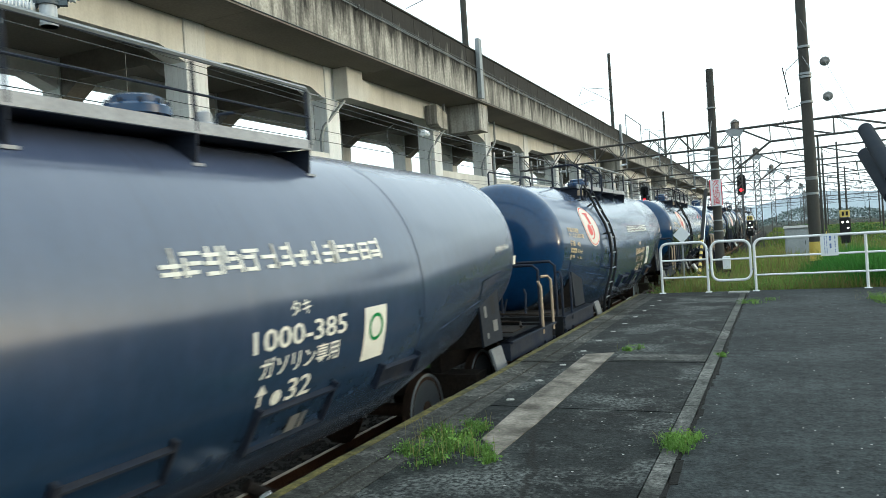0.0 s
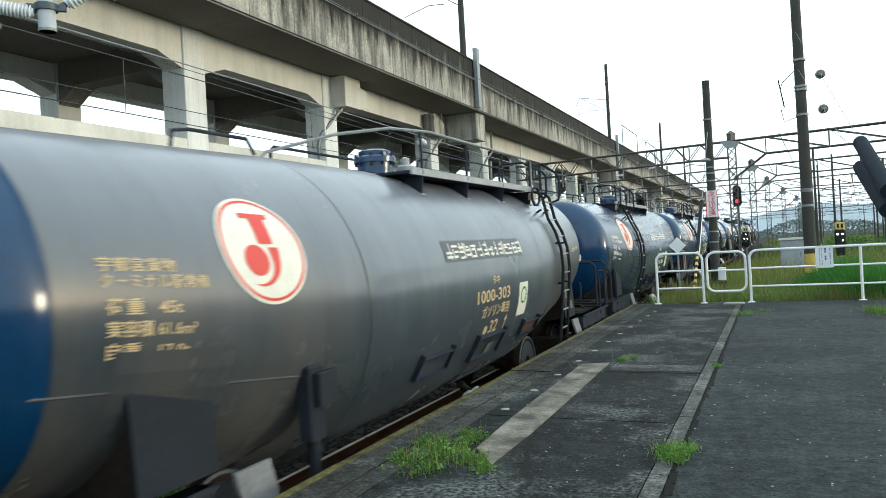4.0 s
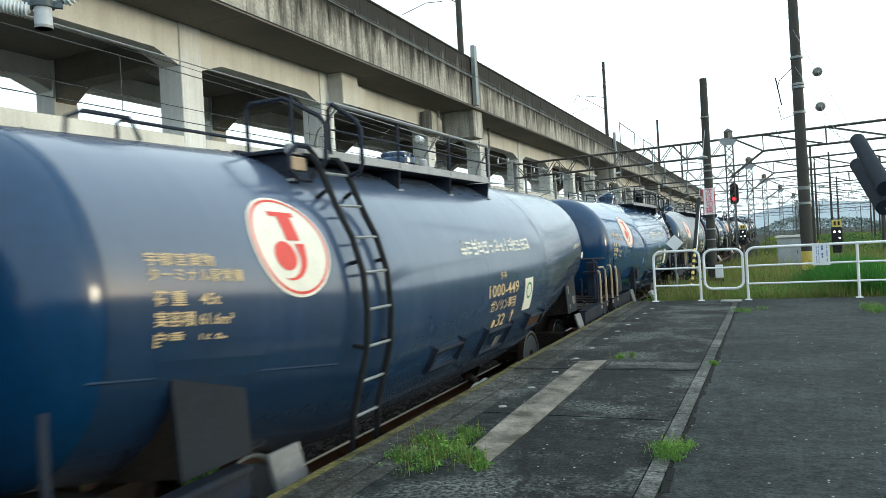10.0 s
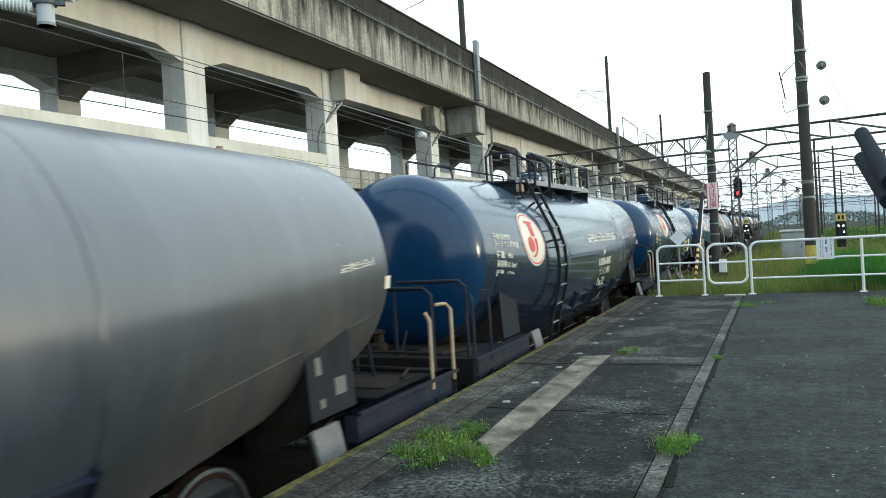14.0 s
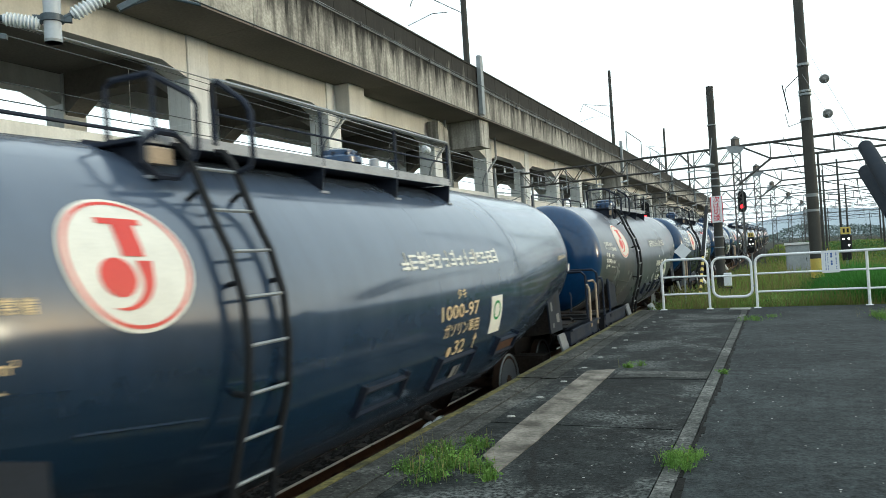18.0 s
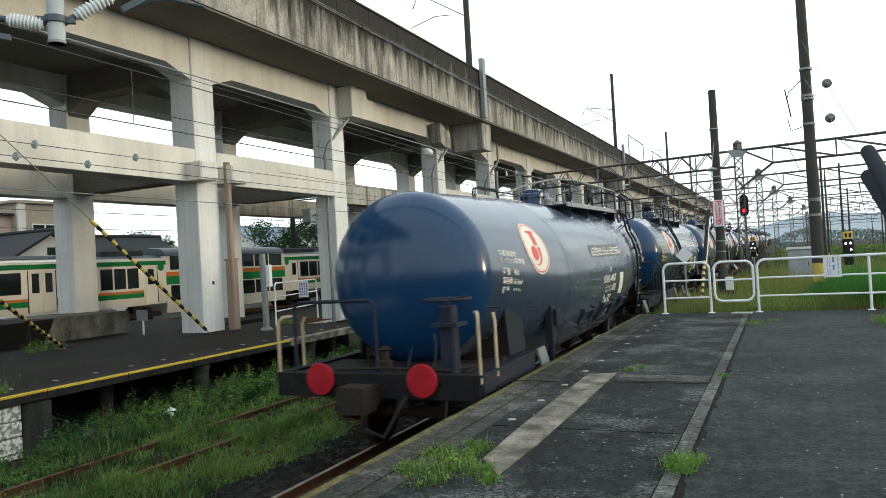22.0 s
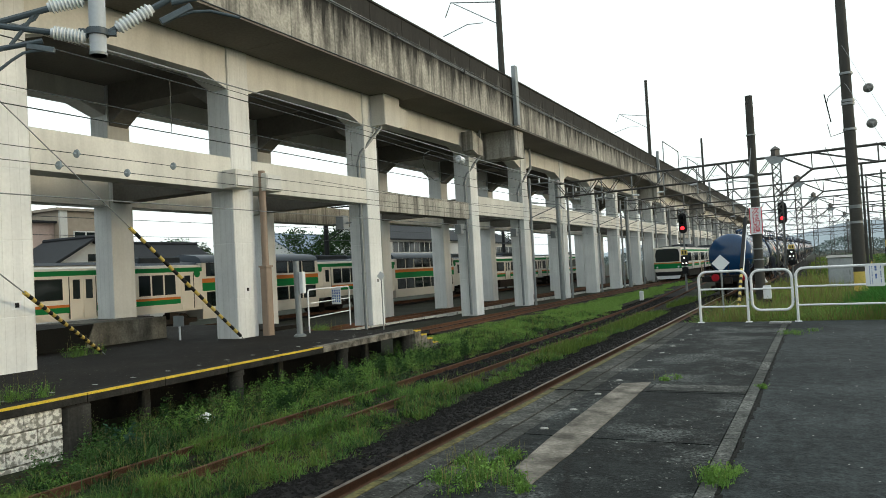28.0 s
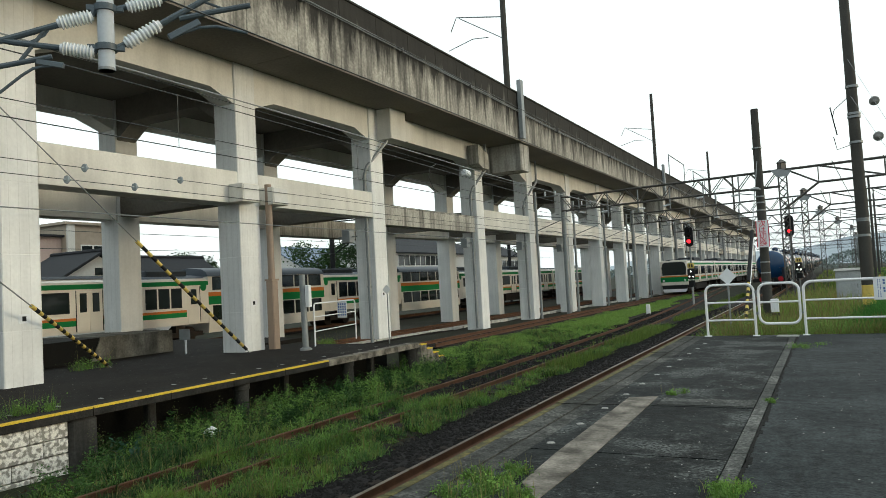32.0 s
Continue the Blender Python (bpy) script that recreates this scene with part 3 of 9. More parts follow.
        fs = [tuple(range(n - 1, -1, -1)), tuple(range(len(vs) - n, len(vs)))]
        for i in range(len(prof) - 1):
            fs += [(i * n + k, i * n + (k + 1) % n, (i + 1) * n + (k + 1) % n, (i + 1) * n + k) for k in range(n)]
        return self.add(vs, fs)

    def mesh(self, name, mat, smooth=False, bevel=0.0):
        me = bpy.data.meshes.new(name)
        me.from_pydata(self.v, [], self.f)
        if bevel > 0:
            bm = bmesh.new()
            bm.from_mesh(me)
            bmesh.ops.bevel(bm, geom=bm.edges[:], offset=bevel, segments=1, affect="EDGES")
            bm.to_mesh(me)
            bm.free()
        if smooth:
            me.shade_smooth()
            me.set_sharp_from_angle(angle=radians(38))
        me.materials.append(mat)
        return me


def thing(name, label, category, group="", kind="", at=None):
    ob = new(name)
    ob.empty_display_size = 0.2
    if at is not None:
        ob.matrix_basis = at
    return tagged(ob, label, category, group, kind)


def part(name, shape, mat, parent, label="", smooth=False, bevel=0.0, at=None):
    me = shape if isinstance(shape, bpy.types.Mesh) else shape.mesh(name, mat, smooth, bevel)
    ob = new(name, me)
    ob.parent = parent
    if at is not None:
        ob.matrix_basis = at
    return tagged(ob, label)


def solo(name, shape, mat, label, category="", group="", kind="", smooth=False, bevel=0.0):
    ob = new(name, shape.mesh(name, mat, smooth, bevel))
    return tagged(ob, label, category, group, kind)


RAIL_Z = -0.95


def track_x(y):
    """Centre line of the freight track: all but straight, with a slight sway."""
    return float(np.interp(y, (-40, 7, 14, 20, 26, 32, 46, 66, 100, 240), (-4.30, -4.45, -4.47, -4.46, -4.42, -4.43, -4.37, -4.25, -4.17, -4.0)))


def rise(y):
    """The freight track climbs gently away from the platform."""
    return 0.0055 * max(0.0, y - 3.0)


# ---------------- ground, tracks, platforms ----------------
def ground_z(x, y):
    """Height of the earth: flat railway ground, a low bank behind the platform's end."""
    z = -1.17 + 0.05 * noise.noise((x * 0.35, y * 0.35, 0)) + 0.03 * noise.noise((x * 1.1, y * 1.1, 4))
    bank = max(0.0, min(1.0, (x + 3.6) / 1.2)) * max(0.0, min(1.0, (y - 14) / 2)) * max(0.0, min(1.0, (70 - y) / 45))
    ditch = max(0.0, min(1.0, (-9.6 - x) / 1.4)) * max(0.0, min(1.0, (x + 13.6) / 0.6)) * max(0.0, min(1.0, (21.5 - y) / 2))
    return z + 0.62 * bank - 0.34 * ditch


def build_ground():
    xs = [-2500, -900, -300, -120, -70, -45] + [-36 + 0.9 * i for i in range(54)] + [13, 16, 22, 32, 60, 130, 400, 1200, 2500]
    ys = [-400, -120, -50, -25] + [-12 + 1.1 * i for i in range(70)] + [68, 74, 82, 95, 120, 160, 260, 500, 1100, 2500]
    s = Shape()
    s.v = [(x, y, ground_z(x, y) if abs(x) < 60 and -30 < y < 130 else -1.17) for y in ys for x in xs]
    n = len(xs)
    s.f = [(j * n + i, j * n + i + 1, (j + 1) * n + i + 1, (j + 1) * n + i) for j in range(len(ys) - 1) for i in range(n - 1)]
    solo("ground", s, M_SOIL, "weedy brown railway ground", "ground", kind="structure", smooth=True)


def strip_along(path, y0, y1, step, prof, up=None):
    """A cross-section of (offset, height) swept along a track's centre line."""
    s, n = Shape(), len(prof)
    ys = np.arange(y0, y1 + step / 2, step)
    for y in ys:
        x, d = path(y), (path(y + 0.5) - path(y - 0.5))
        s.v += [(x + o, y - o * d, h + (up(y) if up else 0.0)) for o, h in prof]
    for j in range(len(ys) - 1):
        s.f += [(j * n + i, (j + 1) * n + i, (j + 1) * n + (i + 1) % n, j * n + (i + 1) % n) for i in range(n)]
    s.f += [tuple(range(n)), tuple(range(len(s.v) - 1, len(s.v) - n - 1, -1))]
    return s


RAIL_PROF = [(-0.06, -0.14), (-0.06, -0.125), (-0.012, -0.10), (-0.012, -0.035), (-0.033, -0.028), (-0.033, -0.004), (-0.02, 0.0),
             (0.02, 0.0), (0.033, -0.004), (0.033, -0.028), (0.012, -0.035), (0.012, -0.10), (0.06, -0.125), (0.06, -0.14)]


def build_track(path, y0, y1, shiny, sleepers, ballast, label, sunk=0.0, up=None):
    tr = thing("railway_track", label, "track", "railway tracks", "structure")
    prof = [(o, RAIL_Z + h - sunk) for o, h in RAIL_PROF]
    step = 2.0
    for side in (-0.555, 0.555):
        rail = part("rail", strip_along(lambda y: path(y) + side, y0, y1, step, prof[::-1], up), M_RAIL, tr)
        if shiny:
            part("rail_head", strip_along(lambda y: path(y) + side, y0, y1, step, [(-0.028, RAIL_Z - 0.002), (-0.028, RAIL_Z + 0.002), (0.028, RAIL_Z + 0.002), (0.028, RAIL_Z - 0.002)][::-1], up), M_RAILTOP, rail, "polished steel running surface")
    if ballast:
        part("ballast_bed", strip_along(path, y0, y1, step, [(-2.3, -1.9), (-2.1, -1.24), (-1.45, RAIL_Z - 0.15), (1.45, RAIL_Z - 0.15), (1.6, -1.24), (1.6, -1.9)][::-1], up), M_BALLAST, tr, "bed of dark crushed stone")
    me = Shape().cbox(-1.05, 1.05, -0.11, 0.11, RAIL_Z - 0.28, RAIL_Z - 0.135, 0.012).mesh("sleeper", M_SLEEPER)
    y = y0 + 0.3
    while y < min(y1, sleepers):
        part("sleeper", me, None, tr, at=pose(path(y), y, -sunk + (up(y) if up else 0.0)))
        y += 0.66
    return tr


def stones(path, y0, y1, n, lo, hi, name, seed, top=RAIL_Z - 0.15, up=None):
    """Loose crushed stone lying on a ballast bed: one joined mesh of many small lumps."""
    rnd = random.Random(seed)
    base = [(-1, -0.7, 0), (0.8, -1, 0), (1, 0.6, 0), (-0.6, 1, 0), (-0.6, -0.3, 0.8), (0.5, -0.2, 1.0), (0.2, 0.6, 0.75)]
    faces = [(0, 1, 5, 4), (1, 2, 5), (2, 6, 5), (2, 3, 6), (3, 4, 6), (3, 0, 4), (4, 5, 6)]
    s = Shape()
    for _ in range(n):
        y = y0 + (y1 - y0) * rnd.random() ** 1.6
        o = rnd.uniform(lo, hi)
        if abs(abs(o) - 0.555) < 0.07:
            continue
        r, a = rnd.uniform(0.02, 0.045), rnd.uniform(0, 6.28)
        zt = top - max(0.0, abs(o) - 1.45) * 0.2 + (up(y) if up else 0.0)
        c, q = math.cos(a), math.sin(a)
        s.add([(path(y) + o + (vx * c - vy * q) * r, y + (vx * q + vy * c) * r, zt - 0.01 + vz * r * rnd.uniform(0.7, 1.2)) for vx, vy, vz in base], faces)
    return solo(name, s, M_BALLAST, "loose dark crushed ballast stones between the rails", "gravel", kind="stuff")


def old_x(y):
    return -8.22 - 0.0011 * max(0, y - 20) ** 2 if y < 50 else old_x(49.9) - 0.066 * (y - 49.9)


build_ground()
build_track(track_x, -26, 150, True, 60, True, "freight track with polished rails on dark ballast", up=rise)
build_track(old_x, -26, 110, False, 60, False, "disused rusty track sunk in weeds", 0.085)
build_track(lambda y: -20.6, -30, 220, False, 40, True, "rusty main line track under the viaduct")
build_track(lambda y: -31.5, -40, 130, False, 30, True, "main line track beneath the commuter train")
build_track(lambda y: -14.9, 26, 220, False, 70, True, "main line track beside the viaduct columns")
stones(track_x, 2, 46, 34000, -2.75, 0.9, "ballast_stones", 5, up=rise)
solo("ballast_bed", strip_along(old_x, 15, 75, 2.0, [(-1.7, -1.24), (-0.95, RAIL_Z - 0.19), (0.65, RAIL_Z - 0.19), (1.0, -1.24)][::-1]), M_BALLAST, "bed of dark crushed stone under rusty rails", "gravel", kind="structure")
stones(old_x, 15, 50, 9000, -1.45, 0.6, "ballast_stones", 8, RAIL_Z - 0.185)

for lid in range(58):
    y0 = 23.0 + lid * 1.25
    x0 = -19.62 + 0.030 * (y0 - 24)
    solo("cable_trough", Shape().cbox(x0 - 0.17, x0 + 0.17, y0, y0 + 1.235, -1.30, -1.02, 0.02), M_TROUGH, "pale concrete cable trough beside the main line", "cable trough", "cable troughs")

EDGE = lambda y: -2.89 - 0.0135 * (y - 5)
PLAT_END = 16.9


def build_platform():
    """The near platform: edge kerbs, asphalt, pale strips, all butted end to end."""
    y0 = -14.0
    s = Shape()
    s.prism([(EDGE(y0) + 0.03, y0), (9.0, y0), (9.0, PLAT_END), (EDGE(PLAT_END) + 0.03, PLAT_END)], "z", -1.3, -0.03)
    p = solo("platform", s, M_DARKCONC, "old station platform of stained concrete", "platform", kind="structure")
    # surface fields between the kerb and the longitudinal drain strip
    jx = lambda y: -0.73 - 0.004 * (y - 5)
    k = 0.50
    ys = [y0, -6.2, -1.6, 2.35, 5.92, 8.14, PLAT_END]
    for a, b in zip(ys[:-1], ys[1:]):
        s = Shape()
        n = 6
        ring = [(EDGE(a + (b - a) * i / n) + k + 0.01, a + 0.012 + (b - a - 0.024) * i / n) for i in range(n + 1)]
        ring2 = [(jx(a + (b - a) * i / n) - 0.065, a + 0.012 + (b - a - 0.024) * i / n) for i in range(n, -1, -1)]
        s.prism(ring + ring2, "z", -0.06, 0.0)
        part("asphalt_field", s, M_ASPHALT, p)
    s = Shape()
    s.prism([(jx(y0) + 0.085, y0), (9, y0), (9, PLAT_END), (jx(PLAT_END) + 0.085, PLAT_END)], "z", -0.06, 0.002)
    part("asphalt_field", s, M_ASPHALT2, p, "smoother grey asphalt")
    y = y0
    rnd = random.Random(8)
    while y < PLAT_END - 0.5:
        b = min(y + 1.55, PLAT_END)
        s = Shape()
        s.prism([(jx(y) - 0.055, y + 0.006), (jx(y) + 0.055, y + 0.006), (jx(b) + 0.055, b - 0.006), (jx(b) - 0.055, b - 0.006)], "z", -0.07, rnd.uniform(0.002, 0.005))
        part("drain_cover", s, M_DRAIN, p)
        y = b
    # edge kerb: a row of stones with the yellow line, a narrow joint and a second row
    y = y0
    while y < PLAT_END - 0.4:
        b = min(y + rnd.uniform(1.75, 1.95), PLAT_END)
        h = rnd.uniform(-0.008, 0.006)
        for c0, c1, zt in ((0.0, 0.31, h), (0.33, 0.50, h - 0.006)):
            s = Shape()
            s.prism([(EDGE(y) + c0, y + 0.008), (EDGE(y) + c1, y + 0.008), (EDGE(b) + c1, b - 0.008), (EDGE(b) + c0, b - 0.008)], "z", -0.22, zt)
            part("kerb_stone", s, M_KERB, p)
        s = Shape()
        s.prism([(EDGE(y) + 0.012, y + 0.01), (EDGE(y) + 0.085, y + 0.01), (EDGE(b) + 0.085, b - 0.01), (EDGE(b) + 0.012, b - 0.01)], "z", h, h + 0.004)
        part("yellow_line", s, M_YELLOW, p, "worn mossy yellow edge line")
        s = Shape()
        s.prism([(EDGE(y) + 0.314, y), (EDGE(y) + 0.326, y), (EDGE(b) + 0.326, b), (EDGE(b) + 0.314, b)], "z", -0.2, h - 0.008)
        part("mortar_joint", s, M_EDGE, p, "dark dirt-filled joint")
        y = b
    # pale patched strip and the cross strip
    s = Shape()
    s.prism([(-2.06, 4.9), (-1.81, 4.55), (-1.80, 5.4), (-1.83, 6.8), (-1.89, 8.75), (-2.20, 8.6), (-2.15, 6.83), (-2.12, 5.81)], "z", -0.01, 0.006)
    part("pale_strip", s, M_SLAB, p, "pale bare concrete strip")
    s = Shape()
    s.prism([(-1.08, 16.38), (-0.68, 16.30), (-0.66, 16.62), (-1.06, 16.70)], "z", -0.01, 0.022)
    part("end_slab", s, M_FADED, p, "loose pale slab at the platform end")
    s = Shape().box(-1.80, -0.81, 8.22, 8.62, -0.01, 0.005)
    part("cross_strip", s, M_DRAIN, p, "grey repair strip")
    # the ragged open crack where the smoother asphalt has shrunk away from the drain
    rc = random.Random(12)
    s, y = Shape(), -4.0
    while y < PLAT_END - 0.3:
        b = y + rc.uniform(0.10, 0.28)
        w0, off = rc.uniform(0.012, 0.045), rc.uniform(-0.012, 0.018)
        s.prism([(jx(y) + 0.062 + off, y), (jx(y) + 0.068 + off + w0, y + 0.02), (jx(b) + 0.066 + off + w0 * 0.8, b), (jx(b) + 0.06, b - 0.01)], "z", 0.0021, 0.0045)
        y = b - 0.01
    tagged(part("joint_crack", s, M_CRACK, p, "ragged dark crack along the drain"), kind="stuff")
    # small pale markers along the kerb
    for i, y in enumerate([5.3, 6.16, 7.02, 7.9, 8.85, 9.71, 10.61, 11.5, 12.4, 13.3, 14.2, 15.1]):
        s = Shape().cbox(-0.04, 0.04, -0.035, 0.035, 0, 0.007, 0.012)
        part("edge_marker", s, M_FADED, p, "small flat pale marker", at=pose(-2.29, y, 0, 0, 0, 12 + 9 * (i % 3)))
    return p


build_platform()


def far_edge(y):
    return -12.02 - 0.012 * (y - 6)


FAR_Z = -0.45


def build_far_platform():
    y0, y1 = -20.0, 21.0
    p = thing("platform", "opposite platform with dark asphalt on a block wall", "platform", kind="structure")
    s = Shape()
    s.prism([(-29.0, y0), (far_edge(y0) - 0.02, y0), (far_edge(y1) - 0.02, y1), (-19.5, y1), (-19.5, 24.5), (-27, 24.5)], "z", FAR_Z - 0.16, FAR_Z - 0.004)
    part("deck", s, M_WETASPHALT, p, "dark damp asphalt deck")
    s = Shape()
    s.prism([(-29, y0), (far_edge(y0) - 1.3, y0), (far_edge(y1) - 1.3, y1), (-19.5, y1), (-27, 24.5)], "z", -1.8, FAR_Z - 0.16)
    # Shade below the overhang is painted by this wall's near-black colour.
    part("core", s, M_BLACKCONC, p, "retaining wall with the recess shade in its colour")
    rnd, y = random.Random(4), y0
    while y < y1 - 0.1:
        b = min(y + 1.8, y1)
        s = Shape()
        s.prism([(far_edge(y) - 0.42, y + 0.01), (far_edge(y), y + 0.01), (far_edge(b), b - 0.01), (far_edge(b) - 0.42, b - 0.01)], "z", FAR_Z - 0.15, FAR_Z + rnd.uniform(0, 0.01))
        part("edge_slab", s, M_EDGE if y < 15.8 else M_SLAB, p)
        if y < 15.8:
            s = Shape()
            s.prism([(far_edge(y) - 0.115, y + 0.01), (far_edge(y) + 0.004, y + 0.01), (far_edge(b) + 0.004, b - 0.01), (far_edge(b) - 0.115, b - 0.01)], "z", FAR_Z - 0.02, FAR_Z + 0.014)
            part("yellow_line", s, M_YELLOW2, p, "yellow edge line")
        else:
            s = Shape()
            s.prism([(far_edge(y) - 0.16, y + 0.01), (far_edge(y) + 0.004, y + 0.01), (far_edge(b) + 0.004, b - 0.01), (far_edge(b) - 0.16, b - 0.01)], "z", FAR_Z - 0.06, FAR_Z + 0.014)
            part("white_line", s, M_SLAB, p, "worn pale edge line")
        y = b
    # supporting posts below the edge
    for y in (12.85, 17.15, 20.8):
        part("post", Shape().lathe([(0.175, -1.7), (0.17, FAR_Z - 0.30), (0.20, FAR_Z - 0.29), (0.20, FAR_Z - 0.15)], 16, (far_edge(y) - 0.22, y, 0)), M_DARKCONC, p, "round stained concrete post", True)
    for y in (10.6, 14.9, 19.0):
        part("post", Shape().cbox(far_edge(y) - 0.75, far_edge(y) - 0.55, y - 0.10, y + 0.10, -1.7, FAR_Z - 0.15, 0.03), M_DARKCONC, p)
    part("pillar", Shape().cbox(far_edge(8.6) - 0.45, far_edge(8.6) - 0.03, 8.36, 8.93, -1.7, FAR_Z - 0.15, 0.06), M_DARKCONC, p, "broad stained concrete pillar")
    # flaking white block wall at the near end
    rnd = random.Random(2)
    for row in range(4):
        z0 = -1.70 + row * 0.275
        y = -6.0 + (0.30 if row % 2 else 0.0)
        while y < 8.3:
            b = min(y + rnd.uniform(0.78, 0.92), 8.34)
            b = 8.34 if 8.34 - b < 0.2 else b
            s = Shape().box(far_edge(y) - 0.30, far_edge(y) - 0.05 + rnd.uniform(-0.006, 0.006), y, b - 0.020, z0, z0 + 0.256)
            part("block", s, M_BLOCKWHITE, p, bevel=0.012)
            y = b
    y = 6.0
    while y < 20.6:
        part("edge_marker", Shape().cbox(-0.07, 0.07, -0.03, 0.03, 0, 0.008, 0.01), M_FADED, p, at=pose(far_edge(y) - 0.95, y, FAR_Z - 0.004))
        y += 0.92
    # steps down at the end
    for i in range(4):
        x1, ys, zs = far_edge(21) + 0.05, 21.02 + i * 0.40, FAR_Z - 0.06 - i * 0.17
        part("step", Shape().cbox(x1 - 0.9, x1, ys, ys + 0.385, -1.3, zs, 0.012), M_SLAB, p, "worn pale concrete step")
        part("nosing", Shape().box(x1 - 0.20, x1 + 0.006, ys + 0.01, ys + 0.392, zs - 0.03, zs + 0.006), M_YELLOW2, p, "yellow step nosing")


build_far_platform()

# ---------------- viaduct ----------------
COL_X = -17.28            # face towards the freight track
COL_Y = [-12.7, -4.7, 3.3, 11.3, 19.25, 27.35, 37.9, 45.9, 53.95, 62.2, 70.2, 79.0, 86.4, 94.4, 102.4, 112.8, 120.8, 128.8, 136.8, 147.4, 155.4, 163.4, 171.4, 182.0, 190.0, 198.0, 206.0]
PAR_X = -15.04
DECK_Z = 9.42


def build_viaduct():
    v = thing("viaduct", "concrete railway viaduct with stained parapet on tall columns", "viaduct", kind="structure")
    w = 0.98
    for i, y in enumerate(COL_Y):
        # shuttered lifts of each front column
        base = FAR_Z - 0.3 if y < 28 else -1.25
        lifts = [base, 0.9, 2.75, 4.5, 6.4, 8.0, 9.3]
        col = part("column", Shape().box(COL_X - w + 0.01, COL_X - 0.01, y - w + 0.01, y - 0.01, base, 9.35), M_COLUMN, v)
        if y < 60:
            for a, b in zip(lifts[:-1], lifts[1:]):
                s = Shape().cbox(COL_X - w, COL_X, y - w, y, a + 0.006, b - 0.006, 0.025)
                part("column_lift", s, M_COLUMN, col)
        part("column", Shape().cbox(-24.25, -23.3, y - w, y, base, 9.35, 0.02), M_COLUMN, v)
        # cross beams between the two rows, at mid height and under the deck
        part("cross_beam", Shape().box(-23.3, COL_X - w, y - 0.85, y - 0.15, 4.62, 5.45), M_CONC_SHADE, v)
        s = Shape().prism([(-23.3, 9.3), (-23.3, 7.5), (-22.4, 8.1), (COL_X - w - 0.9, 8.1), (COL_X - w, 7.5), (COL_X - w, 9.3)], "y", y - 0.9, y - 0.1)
        part("cross_beam", s, M_CONC_SHADE, v)
    for i, (a, b) in enumerate(zip(COL_Y[:-1], COL_Y[1:])):
        y0, y1 = a + 0.0, b - w
        gap = b - a > 9.5
        for xa, xb in ((COL_X - 0.80, COL_X - 0.06), (-24.15, -23.4)):
            # longitudinal beam with haunches at the columns
            s = Shape().prism([(y0, 9.3), (y0, 7.9), (y0 + 1.05, 8.27), (y1 - 1.05, 8.27), (y1, 7.9), (y1, 9.3)], "x", xa, xb)
            part("deck_beam", s, M_CONC, v)
            if not gap:
                part("mid_beam", Shape().cbox(xa - 0.05, xb + 0.05, y0, y1, 4.5, 5.58, 0.02), M_CONC, v)
            else:
                part("mid_beam", Shape().cbox(xa - 0.15, xb - 0.1, y0, y1, 4.25, 5.15, 0.02), M_BEARING, v)
        part("slab", Shape().box(-23.4, COL_X - 0.8, y0, y1, 9.0, 9.3), M_CONC_SHADE, v)
    # deck, in lengths with open joints; parapet panels of one lift each
    yj = [-20, -9.9, 0.1, 9.3, 18.92, 28.6, 39.0, 49.8, 59.8, 71.0, 82.0, 93.0, 104.0, 115, 126, 137, 148, 160, 172, 184, 196, 208]
    for a, b in zip(yj[:-1], yj[1:]):
        part("deck_slab", Shape().box(-26.5, PAR_X + 0.0, a + 0.012, b - 0.012, 9.3, DECK_Z + 0.25), M_CONC_SHADE, v)
        n = max(1, round((b - a) / 2.2))
        for k in range(n):
            p0, p1 = a + (b - a) * k / n, a + (b - a) * (k + 1) / n
            part("parapet_panel", Shape().cbox(PAR_X - 0.20, PAR_X + 0.03, p0 + 0.008, p1 - 0.008, DECK_Z - 0.06, 12.02, 0.02), M_PARAPET, v)
        part("coping", Shape().box(PAR_X - 0.24, PAR_X + 0.07, a, b, 12.02, 12.10), M_PARAPET, v)
        part("parapet_panel", Shape().box(-26.5, -26.3, a, b, DECK_Z, 12.02), M_PARAPET, v)
    # twin cables clipped along the parapet, and soffit joints under the overhang
    for dz in (0.0, 0.07):
        part("parapet_cable", Shape().tube([(PAR_X + 0.13, float(y), 11.12 - 0.0135 * (min(y, 44) - 25) + dz - 0.05 * math.sin((y - 25.5) * 0.98) ** 2) for y in np.arange(-12, 150, 1.6)], 0.021, 5), M_GALV, v, "pale cable clipped to the parapet")
    for y in np.arange(-6.5, 120, 6.4):
        part("cable_clip", Shape().cbox(PAR_X + 0.03, PAR_X + 0.19, float(y) - 0.05, float(y) + 0.05, 11.02 - 0.0135 * (min(float(y), 44) - 25), 11.24 - 0.0135 * (min(float(y), 44) - 25), 0.01), M_STEELD, v)
    # bearing boxes at the suspended span
    for y0, y1, z0, xo in ((27.0, 28.3, 7.95, -16.55), (38.9, 40.3, 7.75, -15.25), (79.2, 80.5, 7.75, -15.25), (112.9, 114.2, 7.75, -15.25)):
        part("bearing_box", Shape().cbox(COL_X - 0.5, xo, y0, y1, z0, 9.3, 0.03), M_CONC if xo < -16 else M_BEARING, v)
    part("bracket", Shape().prism([(28.3, 9.0), (28.3, 8.05), (28.75, 8.05), (29.15, 8.35), (29.15, 8.9)], "x", COL_X, -16.7), M_CONC, v)
    part("bracket", Shape().prism([(36.1, 9.0), (36.1, 7.95), (36.6, 7.75), (37.4, 7.75), (37.4, 8.6)], "x", COL_X, -16.6), M_BEARING, v)
    return v


build_viaduct()


